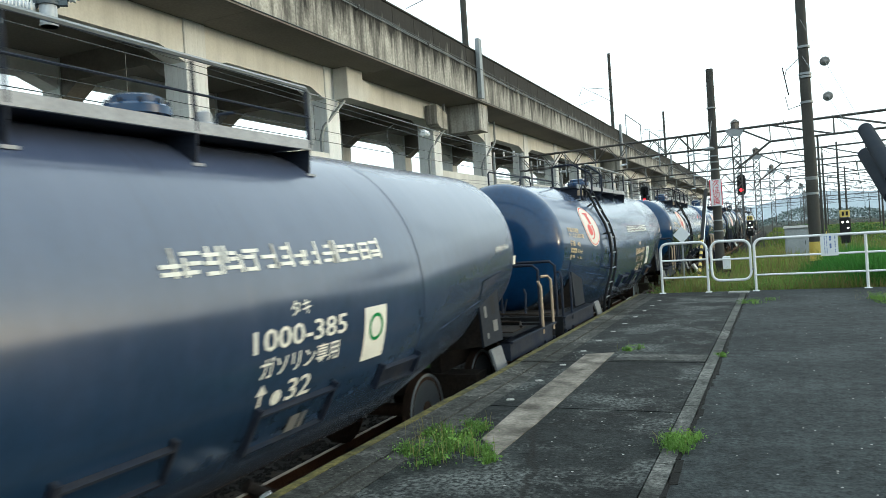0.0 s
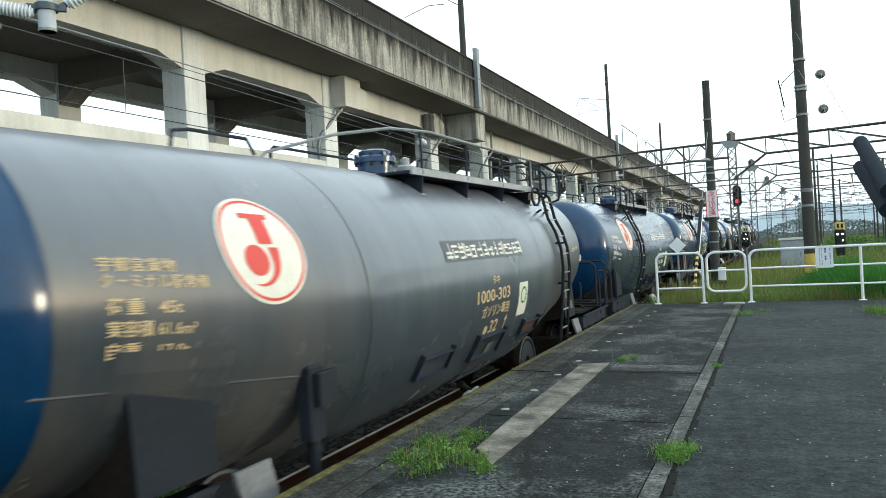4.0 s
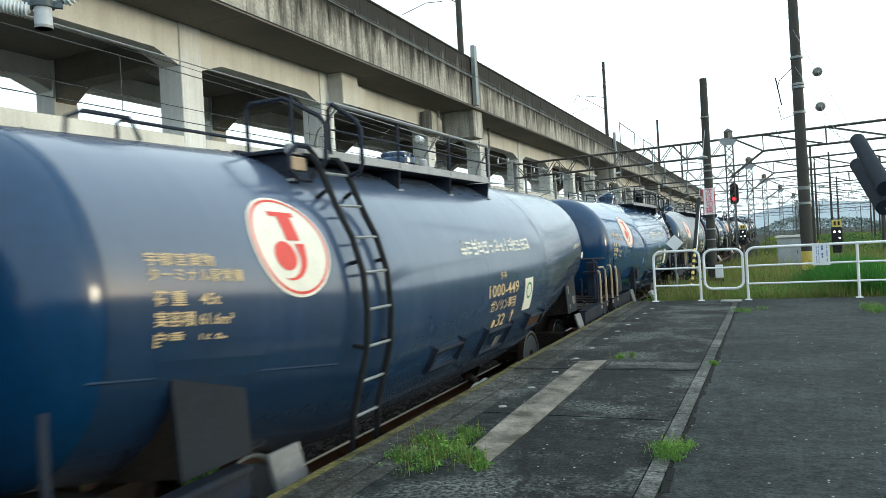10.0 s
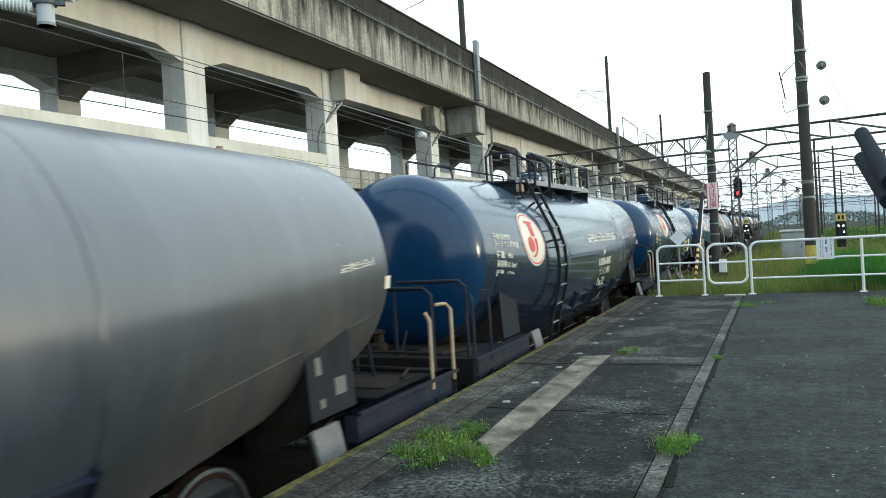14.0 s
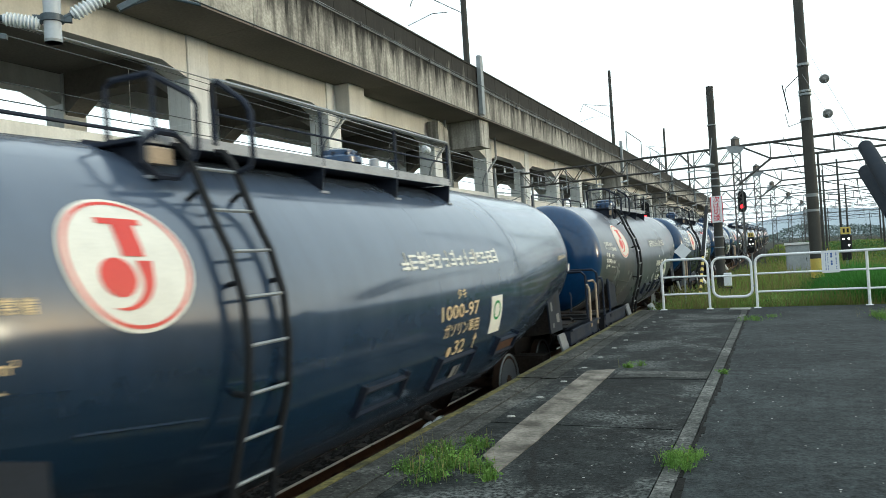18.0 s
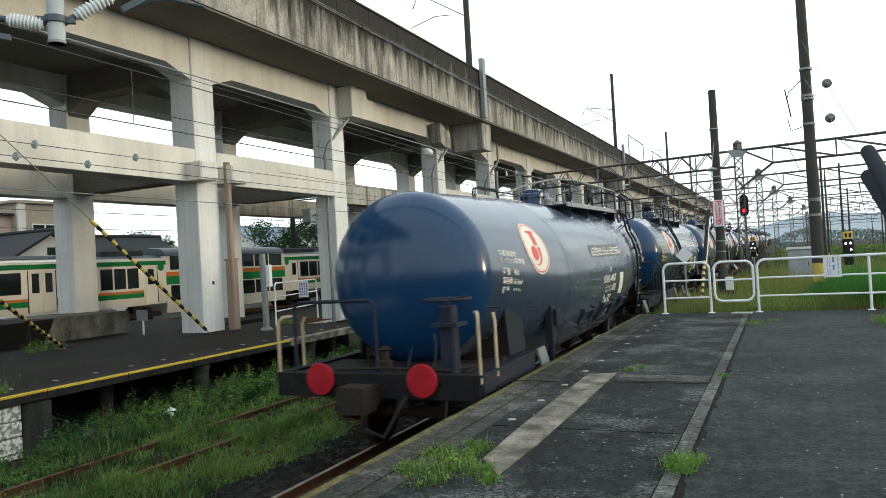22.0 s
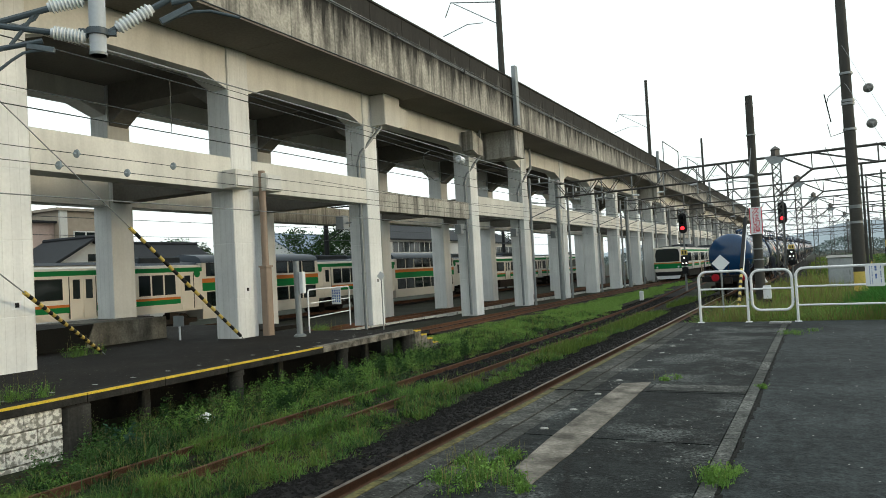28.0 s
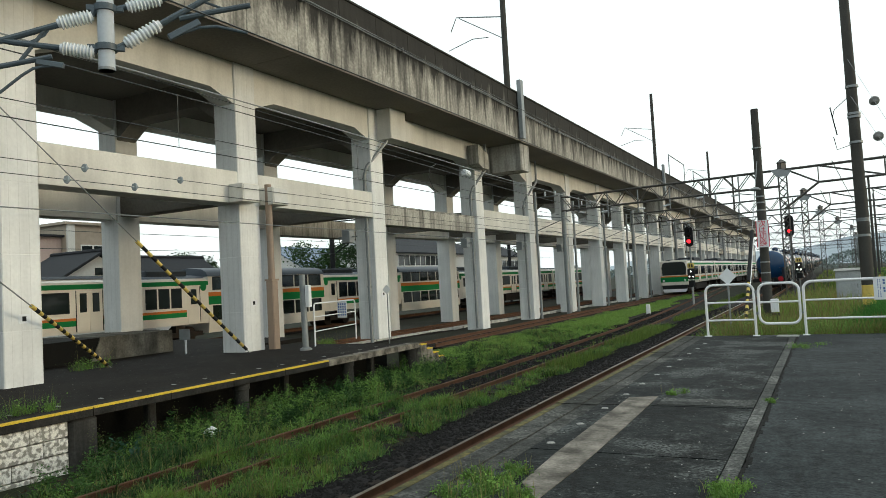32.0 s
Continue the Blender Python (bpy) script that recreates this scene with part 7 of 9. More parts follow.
# ---------------- signals ----------------
def colour_signal(x, y, z, post=True):
    s = thing("colour_light_signal", "black colour-light signal showing red on a post", "railway signal", "colour-light signals")
    part("post", Shape().rod((x, y + 0.2, -1.3), (x, y + 0.2, z + 0.9), 0.07, 10), M_GALV, s, smooth=True)
    out = [(x + 0.30 * math.cos(a), z + (0.42 if math.sin(a) > 0 else -0.55) + 0.30 * math.sin(a)) for a in [2 * math.pi * i / 20 for i in range(20)]]
    hd = part("head", Shape().prism(out, "y", y - 0.02, y + 0.12), M_BLACK, s, "black oval backboard")
    for k, dz in enumerate((0.4, 0.0, -0.4)):
        part("hood", Shape().lathe([(0.13, -0.22), (0.13, -0.02), (0.12, -0.02), (0.12, -0.22)], 14, (x, y, z + dz - 0.05), "y"), M_BLACK, hd)
        if k == 2:
            part("lens", Shape().lathe([(0.01, -0.25), (0.09, -0.238), (0.14, -0.222)], 14, (x, y, z + dz - 0.05), "y"), M_LAMPR, hd, "lit red lens")
    return s


def shunt_signal(x, y, z, lamps=((0.0, 0.24), (-0.13, -0.16), (0.13, -0.16))):
    s = thing("shunting_signal", "black shunting signal with white lamps and yellow top box", "railway signal", "shunting signals")
    part("post", Shape().rod((x, y + 0.16, -1.2), (x, y + 0.16, z + 0.5), 0.06, 8), M_GALV, s)
    part("top_box", Shape().cbox(x - 0.24, x + 0.24, y, y + 0.15, z + 0.48, z + 0.86, 0.02), M_YEL, s, "yellow indicator box")
    for dx in (-0.09, 0.1):
        part("digit_bar", Shape().box(x + dx - 0.05, x + dx + 0.05, y - 0.006, y - 0.001, z + 0.56, z + 0.78), M_BLACK, s)
    part("body", Shape().cbox(x - 0.27, x + 0.27, y, y + 0.15, z - 0.34, z + 0.45, 0.06), M_BLACK, s)
    for dx, dz in lamps:
        part("lamp", Shape().lathe([(0.01, -0.03), (0.04, -0.02), (0.05, 0.0), (0.05, 0.02)], 12, (x + dx, y - 0.005, z + dz), "y"), M_LAMPW, s, "lit white lamp")
    part("step_box", Shape().cbox(x - 0.22, x + 0.22, y + 0.05, y + 0.3, z - 0.95, z - 0.45, 0.03), M_BLACK, s)
    return s


colour_signal(-9.5, 58.5, 4.15)
colour_signal(-2.45, 58.0, 4.35)
shunt_signal(-9.45, 58.0, 1.15)
shunt_signal(-2.48, 71.0, 1.2)
shunt_signal(3.17, 45.0, 0.95, ((-0.12, 0.22), (0.12, 0.22), (0.12, -0.12)))


def cabinets():
    c = thing("relay_cabinet", "pale grey relay cabinet standing in grass", "cabinet", "relay cabinets")
    part("body", Shape().cbox(0.15, 1.22, 40.0, 40.7, -0.75, 1.05, 0.03), M_CABINET, c)
    part("roof", Shape().prism([(0.08, 1.05), (1.29, 1.05), (1.24, 1.15), (0.13, 1.15)], "y", 39.92, 40.78), M_WALLW, c)
    part("door", Shape().box(0.22, 1.15, 39.985, 39.998, -0.6, 0.95), M_CABINET, c, "flush door")
    part("handle", Shape().box(1.05, 1.08, 39.95, 39.985, 0.2, 0.4), M_BLACK, c)
    k = thing("relay_cabinet", "small pale marker post in the grass", "post")
    part("body", Shape().cbox(-10.6, -10.35, 47.2, 47.4, -1.2, -0.55, 0.04), M_SIGNW, k)


cabinets()


# ---------------- commuter trains ----------------
def side_windows(car, x, quads, z0, z1, name="window"):
    """Framed panes on a side; x is the outer face."""
    for y0, y1 in quads:
        wn_ = part(name, Shape().cbox(x - 0.005, x + 0.012, y0 - 0.05, y1 + 0.05, z0 - 0.05, z1 + 0.05, 0.004), M_BLACK, car)
        part("pane", Shape().box(x + 0.0125, x + 0.016, y0, y1, z0, z1), M_GLASS, wn_)


def body_section(x0, x1, z0, z1, crown):
    xm, hw = (x0 + x1) / 2, (x1 - x0) / 2
    pts = [(x0 + 0.06, z0), (x1 - 0.06, z0), (x1, z0 + 0.5), (x1, z1 - 0.5), (x1 - 0.12, z1 - 0.2), (x1 - 0.45, z1 - 0.03), (xm, z1 + crown), (x0 + 0.45, z1 - 0.03), (x0 + 0.12, z1 - 0.2), (x0, z1 - 0.5), (x0, z0 + 0.5)]
    return pts


def stripe(car, x, y0, y1, z0, z1, m):
    part("stripe", Shape().box(x + 0.001, x + 0.006, y0, y1, z0, z1), m, car, "painted stripe")


def bogies(car, xm, ys):
    for y in ys:
        b = part("bogie", Shape().box(xm - 1.2, xm + 1.2, y - 1.5, y + 1.5, RAIL_Z + 0.35, RAIL_Z + 0.6).box(xm + 0.75, xm + 1.15, y - 0.3, y + 0.3, RAIL_Z + 0.5, RAIL_Z + 0.95), M_UNDER, car)
        for dy in (-1.05, 1.05):
            part("wheelset", Shape().rod((xm - 0.6, y + dy, RAIL_Z + 0.43), (xm + 0.66, y + dy, RAIL_Z + 0.43), 0.43, 20), M_UNDER, b, smooth=True)


def commuter_car(xf, y0, y1, doors=True):
    """A single-deck stainless car; xf is its near side."""
    c = thing("commuter_car", "stainless commuter car with green and orange stripes", "train car", "commuter train")
    xm = xf - 1.475
    body = part("body", Shape().prism(body_section(xf - 2.95, xf, 0.12, 2.62, 0.06), "y", y0 + 0.25, y1 - 0.25), M_STAINLESS, c, smooth=True)
    part("roof", Shape().prism([(xf - 2.6, 2.58), (xf - 0.35, 2.58), (xm + 0.6, 2.73), (xm - 0.6, 2.73)], "y", y0 + 0.3, y1 - 0.3), M_ROOFG, c)
    part("air_conditioner", Shape().cbox(xm - 0.9, xm + 0.9, (y0 + y1) / 2 - 2.1, (y0 + y1) / 2 + 2.1, 2.66, 3.0, 0.08), M_ROOFG, c)
    stripe(c, xf, y0 + 0.26, y1 - 0.26, 2.10, 2.32, M_GREEN)
    L = y1 - y0
    dc = [y0 + L * k for k in (0.13, 0.375, 0.625, 0.87)]
    edges = [y0 + 0.26] + [v for d in dc for v in (d - 0.70, d + 0.70)] + [y1 - 0.26]
    for a, b in zip(edges[0::2], edges[1::2]):
        stripe(c, xf, a, b, 0.70, 0.82, M_ORANGE)
        stripe(c, xf, a, b, 0.45, 0.70, M_GREEN)
        if b - a > 1.2:
            side_windows(c, xf, [(a + 0.35, b - 0.35)], 1.08, 1.92)
        else:
            side_windows(c, xf, [(a + 0.3, b - 0.25)], 1.08, 1.92)
    for d in dc:
        for s in (-1, 1):
            dr = part("door", Shape().cbox(xf - 0.02, xf + 0.008, *sorted((d + s * 0.02, d + s * 0.66)), 0.18, 2.0, 0.01), M_STAINLESS, c, "sliding door leaf")
            ya, yb = sorted((d + s * 0.15, d + s * 0.50))
            part("pane", Shape().box(xf + 0.009, xf + 0.014, ya, yb, 1.05, 1.92), M_GLASS, dr)
            part("seal", Shape().box(xf - 0.01, xf + 0.01, *sorted((d + s * 0.665, d + s * 0.70)), 0.18, 2.05), M_BLACK, dr)
    part("underfloor_gear", Shape().cbox(xm - 1.2, xm + 1.25, y0 + 5.8, y1 - 5.8, RAIL_Z + 0.3, 0.12, 0.05), M_UNDER, c)
    bogies(c, xm, (y0 + 3.0, y1 - 3.0))
    part("gangway", Shape().box(xm - 0.6, xm + 0.6, y1 - 0.25, y1 + 0.25, 0.2, 2.2), M_BLACK, c)
    return c


def double_deck_car(xf, y0, y1):
    c = thing("double_deck_car", "double-deck green car with orange and green stripes", "train car", "commuter train")
    xm = xf - 1.475
    a, b = y0 + 4.6, y1 - 5.3
    part("body", Shape().prism(body_section(xf - 2.95, xf, 0.05, 2.62, 0.06), "y", y0 + 0.25, a), M_STAINLESS, c, "end section over the bogie", smooth=True)
    part("body", Shape().prism(body_section(xf - 2.95, xf, 0.05, 2.62, 0.06), "y", b, y1 - 0.25), M_STAINLESS, c, "end section over the bogie", smooth=True)
    part("body", Shape().prism(body_section(xf - 2.95, xf, -0.50, 2.98, 0.08), "y", a, b), M_STAINLESS, c, "double-deck middle section", smooth=True)
    part("roof", Shape().prism([(xf + 0.006, 2.56), (xf - 0.112, 2.795), (xf - 0.44, 2.968), (xm, 3.08), (xf - 2.51, 2.968), (xf - 2.838, 2.795), (xf - 2.956, 2.56)], "y", a - 0.02, b + 0.02), M_ROOFB, c, "blue-grey rounded roof", True)
    for s0, s1 in ((y0 + 0.3, a - 0.05), (b + 0.05, y1 - 0.3)):
        part("roof", Shape().prism([(xf - 0.20, 2.48), (xf - 0.44, 2.60), (xm, 2.71), (xf - 2.51, 2.60), (xf - 2.75, 2.48)], "y", s0, s1), M_ROOFB, c, "blue-grey rounded roof")
    for s0, s1 in ((y0 + 1.0, a - 0.9), (b + 0.9, y1 - 1.0)):
        part("air_conditioner", Shape().cbox(xm - 0.9, xm + 0.9, s0, s1, 2.62, 2.95, 0.08), M_ROOFG, c)
    n = 7
    q = (b - a - 0.5) / n
    quads = [(a + 0.35 + i * q, a + 0.35 + (i + 1) * q - 0.22) for i in range(n)]
    side_windows(c, xf, quads, 1.86, 2.50, "upper_window")
    side_windows(c, xf, quads, 0.20, 0.92, "lower_window")
    stripe(c, xf, a, b, 1.47, 1.70, M_ORANGE)
    stripe(c, xf, a, b, 1.02, 1.47, M_GREEN)
    for s0, s1, d in ((y0 + 0.26, a, a - 1.05), (b, y1 - 0.26, b + 1.0)):
        stripe(c, xf, s0, s1, 2.10, 2.32, M_GREEN)
        lo, hi = (s0, d - 0.5) if d > (s0 + s1) / 2 else (d + 0.5, s1)
        stripe(c, xf, lo, hi, 0.70, 0.82, M_ORANGE)
        stripe(c, xf, lo, hi, 0.46, 0.70, M_GREEN)
        w = (hi - lo - 0.4) / 3
        side_windows(c, xf, [(lo + 0.25 + i * w, lo + 0.25 + (i + 1) * w - 0.2) for i in range(3)], 1.0, 1.92)
        dr = part("door", Shape().cbox(xf - 0.02, xf + 0.008, d - 0.42, d + 0.42, 0.15, 2.05, 0.01), M_STAINLESS, c, "single sliding door")
        part("pane", Shape().box(xf + 0.009, xf + 0.014, d - 0.2, d + 0.2, 1.1, 1.9), M_GLASS, dr)
        part("seal", Shape().box(xf - 0.01, xf + 0.01, d + 0.42, d + 0.46, 0.15, 2.05), M_BLACK, dr)
        e = (a + 0.9) if s0 < a - 1 and d < a else b - 0.9
        part("emblem", Shape().lathe([(0.16, 0.0), (0.22, 0.0), (0.22, 0.006), (0.16, 0.006)], 20, (xf + 0.001, (a - 0.35) if d < a else b + 0.25, 2.0), "x"), M_GREEN, c, "round green emblem")
    bogies(c, xm, (y0 + 2.9, y1 - 2.9))
    part("gangway", Shape().box(xm - 0.6, xm + 0.6, y1 - 0.25, y1 + 0.25, 0.2, 2.2), M_BLACK, c)
    return c


commuter_car(-30.0, -15.7, 4.4)
commuter_car(-30.0, 4.4, 24.5)
double_deck_car(-30.0, 24.5, 44.65)
double_deck_car(-30.0, 44.65, 64.8)
commuter_car(-30.0, 64.8, 84.9)
commuter_car(-30.0, 84.9, 105.0)


def build_oncoming():
    """The stainless train standing at the signal, seen from the front."""
    x, y = -14.75, 80.0
    for k in range(4):
        commuter_car(x + 1.43, y + 0.2 + 20 * k, y + 20 + 20 * k)
    f = thing("train_front", "train end with black windscreen and green-orange band", "train front")
    part("mask", Shape().cbox(x - 1.42, x + 1.42, y - 0.10, y + 0.42, 0.0, 2.62, 0.10), M_STAINLESS, f)
    part("windscreen", Shape().prism([(x - 1.22, 1.06), (x + 1.22, 1.06), (x + 1.26, 1.9), (x + 1.12, 2.34), (x + 0.85, 2.44), (x - 0.85, 2.44), (x - 1.12, 2.34), (x - 1.26, 1.9)], "y", y - 0.125, y - 0.095), M_GLASS, f, "dark wide windscreen")
    part("band", Shape().box(x - 1.42, x + 1.42, y - 0.112, y - 0.104, 0.86, 0.98), M_ORANGE, f)
    part("band", Shape().box(x - 1.42, x + 1.42, y - 0.112, y - 0.104, 0.34, 0.86), M_GREEN, f)
    for dx in (-1.1, 1.1):
        part("lamp", Shape().lathe([(0.02, -0.13), (0.10, -0.125), (0.11, -0.10)], 12, (x + dx, y, 0.5), "y"), M_SIGNW, f)
    part("skirt", Shape().prism([(x - 1.35, 0.0), (x + 1.35, 0.0), (x + 1.15, -0.6), (x - 1.15, -0.6)], "y", y - 0.08, y + 0.05), M_BLACK, f)
    part("plough", Shape().prism([(x - 1.3, -0.42), (x + 1.3, -0.42), (x + 1.1, -0.75), (x - 1.1, -0.75)], "y", y - 0.16, y - 0.09), M_SIGNW, f, "pale snow plough")


build_oncoming()


# ---------------- houses beyond the railway ----------------
def gable_house(name, label, x0, x1, y0, y1, z_eave, z_ridge, wall, roof, along="y"):
    h = thing(name, label, "house", "houses beyond the railway")
    part("wall", Shape().box(x0, x1, y0, y1, -1.2, z_eave), wall, h)
    e = 0.5
    if along == "y":
        xm = (x0 + x1) / 2
        part("gable_wall", Shape().prism([(x0, z_eave), (x1, z_eave), (xm, z_ridge - 0.15)], "y", y0, y1), wall, h)
        for xe in (x0 - e, x1 + e):
            part("roof_slope", Shape().prism([(xe, z_eave - 0.25), (xm, z_ridge), (xm, z_ridge + 0.18), (xe, z_eave - 0.05)], "y", y0 - e, y1 + e), roof, h)
        part("ridge", Shape().rod((xm, y0 - e - 0.1, z_ridge + 0.2), (xm, y1 + e + 0.1, z_ridge + 0.2), 0.14, 8), roof, h)
    else:
        ym = (y0 + y1) / 2
        part("gable_wall", Shape().prism([(y0, z_eave), (y1, z_eave), (ym, z_ridge - 0.15)], "x", x0, x1), wall, h)
        for ye in (y0 - e, y1 + e):
            part("roof_slope", Shape().prism([(ye, z_eave - 0.25), (ym, z_ridge), (ym, z_ridge + 0.18), (ye, z_eave - 0.05)], "x", x0 - e, x1 + e), roof, h)
        part("ridge", Shape().rod((x0 - e, ym, z_ridge + 0.2), (x1 + e, ym, z_ridge + 0.2), 0.14, 8), roof, h)
    return h


def window_on(h, x, y0, y1, z0, z1, n):
    w = part("window", Shape().box(x - 0.02, x + 0.05, y0, y1, z0, z1), M_WALLW, h, "white window frame")
    q = (y1 - y0) / n
    for i in range(n):
        part("pane", Shape().box(x + 0.05, x + 0.06, y0 + i * q + 0.08, y0 + (i + 1) * q - 0.08, z0 + 0.1, z1 - 0.1), M_GLASS, w)


b = thing("apartment_building", "tan three-storey building with white windows", "building")
part("wall", Shape().box(-62, -52, 36.1, 42.0, -1.2, 7.65), M_BRICKB, b)
part("wall", Shape().box(-62, -52.6, 26.0, 36.2, -1.2, 6.7), material("pinkish render", (0.48, 0.38, 0.34), 0.85, var=0.1, bump=0.05), b, "pinkish rendered wing")
part("roof", Shape().box(-62.3, -51.7, 35.8, 42.3, 7.65, 7.85), M_BRICKB, b)
part("roof", Shape().box(-62.3, -52.2, 25.7, 36.2, 6.7, 6.85), M_TILE, b)
part("corner_pier", Shape().box(-52.0, -51.8, 36.1, 36.7, -1.2, 7.65), M_CONC, b)
window_on(b, -52.0, 37.3, 41.6, 4.9, 6.1, 4)
window_on(b, -52.0, 37.3, 41.6, 1.4, 2.7, 4)
window_on(b, -52.6, 31.0, 33.4, 4.3, 5.6, 3)
window_on(b, -52.6, 31.0, 33.4, 1.4, 2.7, 3)
h1 = gable_house("house", "white house with dark tiled gable roof", -48, -43.5, 29.5, 35.5, 3.0, 4.75, M_WALLW, M_TILE, "x")
part("attic_window", Shape().box(-43.5, -43.45, 32.2, 32.8, 3.3, 3.8), M_GLASS, h1)
gable_house("house", "low house with a long dark tiled roof", -50, -44, 37.5, 44.5, 2.6, 4.6, M_WALLW, M_TILE)
gable_house("house", "house with a blue-grey sheet roof", -72, -60, 76, 92, 4.0, 7.4, M_WALLW, M_TILEB)
h2 = gable_house("house", "white two-storey building with dark roof", -64, -52, 84, 112, 6.2, 8.6, M_WALLW, M_TILE)
window_on(h2, -52.0, 85, 100, 4.2, 5.8, 10)
window_on(h2, -52.0, 85, 100, 1.0, 2.6, 10)
h3 = gable_house("house", "pale house with blue balcony rails", -62, -52, 116, 130, 6.0, 8.2, M_WALLW, M_TILE)
window_on(h3, -52.0, 117, 128, 3.4, 5.2, 6)
gable_house("house", "distant house with grey roof", -95, -80, 10, 24, 4.0, 7.0, M_WALLW, M_TILEB)
gable_house("house", "distant house with dark roof", -90, -76, 54, 68, 4.2, 7.2, M_WALLW, M_TILE)

# masts behind the commuter train
for y in (12.0, 47.5, 84.0):
    m = thing("overhead_mast", "black mast with a braced overhead bracket", "overhead mast", "masts behind the train")
    part("mast", Shape().rod((-35.2, y, -1.2), (-35.2, y, 7.6), 0.2, 10), M_BLACK, m, smooth=True)
    part("arm", Shape().rod((-35.2, y, 6.9), (-28.0, y + 0.3, 6.9), 0.06, 6), M_BLACK, m)
    part("brace", Shape().rod((-35.2, y, 4.2), (-32.6, y, 5.6), 0.05, 6), M_BLACK, m)
    part("brace", Shape().rod((-32.6, y, 5.6), (-34.6, y, 6.9), 0.04, 6), M_BLACK, m)
    part("brace", Shape().rod((-32.6, y, 5.6), (-30.0, y, 6.9), 0.04, 6), M_BLACK, m)
    part("arm", Shape().rod((-32.6, y, 5.6), (-28.2, y, 5.9), 0.04, 6), M_BLACK, m)
w = thing("overhead_wires", "thin wires beyond the viaduct", "wires", kind="structure")
for x, z in ((-31.5, 4.05), (-31.5, 4.9), (-38, 8.0), (-38, 8.6), (-40, 9.4), (-40, 7.0), (-34, 6.4)):
    part("wire", Shape().rod((x, -30, z), (x, 140, z), 0.014, 4), M_WIRE, w)


# ---------------- vegetation ----------------
def blades(name, spots, mat, label, category="grass", spread=0.45):
    """Many bent grass blades as one mesh. spots: arrays x, y, z, height, half width."""
    x, y, z, h, hw = [np.asarray(a, float) for a in spots]
    n = len(x)
    rng = np.random.default_rng(len(name) * 7 + n)
    a, lean, bend = rng.uniform(0, 6.28, n), rng.uniform(0.05, spread, n), rng.uniform(0, 6.28, n)
    cx, cy = np.cos(a) * hw, np.sin(a) * hw
    dx, dy = np.cos(bend) * lean * h, np.sin(bend) * lean * h
    v = np.empty((n, 5, 3))
    v[:, 0] = np.stack([x - cx, y - cy, z - 0.03], 1)
    v[:, 1] = np.stack([x + cx, y + cy, z - 0.03], 1)
    v[:, 2] = np.stack([x + cx * 0.75 + dx * 0.35, y + cy * 0.75 + dy * 0.35, z + h * 0.58], 1)
    v[:, 3] = np.stack([x - cx * 0.75 + dx * 0.35, y - cy * 0.75 + dy * 0.35, z + h * 0.58], 1)
    v[:, 4] = np.stack([x + dx, y + dy, z + h * (1 - 0.25 * lean)], 1)
    idx = np.array([0, 1, 2, 0, 2, 3, 3, 2, 4])
    loops = (np.arange(n)[:, None] * 5 + idx).ravel()
    me = bpy.data.meshes.new(name)
    me.vertices.add(5 * n)
    me.vertices.foreach_set("co", v.ravel())
    me.loops.add(9 * n)
    me.loops.foreach_set("vertex_index", loops.astype(np.int32))
    me.polygons.add(3 * n)
    me.polygons.foreach_set("loop_start", np.arange(0, 9 * n, 3, dtype=np.int32))
    me.update(calc_edges=True)
    me.materials.append(mat)
    return tagged(new(name, me), label, category, kind="stuff")


def leaves(name, spots, mat, label, category="weeds"):
    """Small pointed leaves as one mesh. spots: arrays x, y, z, size."""
    x, y, z, s = [np.asarray(a, float) for a in spots]
    n = len(x)
    rng = np.random.default_rng(n + 3)
    d = rng.normal(size=(n, 3)) * (1, 1, 0.45) + (0, 0, 0.15)
    d /= np.linalg.norm(d, axis=1, keepdims=True)
    e = np.cross(d, rng.normal(size=(n, 3)))
    e /= np.linalg.norm(e, axis=1, keepdims=True)
    c = np.stack([x, y, z], 1)
    v = np.empty((n, 4, 3))
    v[:, 0] = c
    v[:, 1] = c + d * s[:, None] * 0.5 + e * s[:, None] * 0.30
    v[:, 2] = c + d * s[:, None]
    v[:, 3] = c + d * s[:, None] * 0.5 - e * s[:, None] * 0.30
    loops = (np.arange(n)[:, None] * 4 + np.array([0, 1, 2, 0, 2, 3])).ravel()
    me = bpy.data.meshes.new(name)
    me.vertices.add(4 * n)
    me.vertices.foreach_set("co", v.ravel())
    me.loops.add(6 * n)
    me.loops.foreach_set("vertex_index", loops.astype(np.int32))
    me.polygons.add(2 * n)
    me.polygons.foreach_set("loop_start", np.arange(0, 6 * n, 3, dtype=np.int32))
    me.update(calc_edges=True)
    me.materials.append(mat)
    return tagged(new(name, me), label, category, kind="stuff")


GRID = np.random.default_rng(17)


def lumps(x, y, s, k):
    """Slow two-dimensional variation between 0 and 1."""
    return 0.5 + 0.25 * (np.sin(x * s + 1.3 * k) * np.cos(y * s * 0.8 - k) + np.sin((x + y) * s * 0.63 + 2.1 * k) + 0.6 * np.sin(x * s * 2.3 - y * s * 1.9 + k)) / 1.0


def field(n, x0, x1, y0, y1, power=1.0):
    x = GRID.uniform(x0, x1, n)
    y = y0 + (y1 - y0) * GRID.uniform(0, 1, n) ** power
    return x, y


def gz(x, y):
    return np.array([ground_z(a, b) for a, b in zip(x, y)])


OLD = np.vectorize(old_x)
NEAR = np.vectorize(track_x)


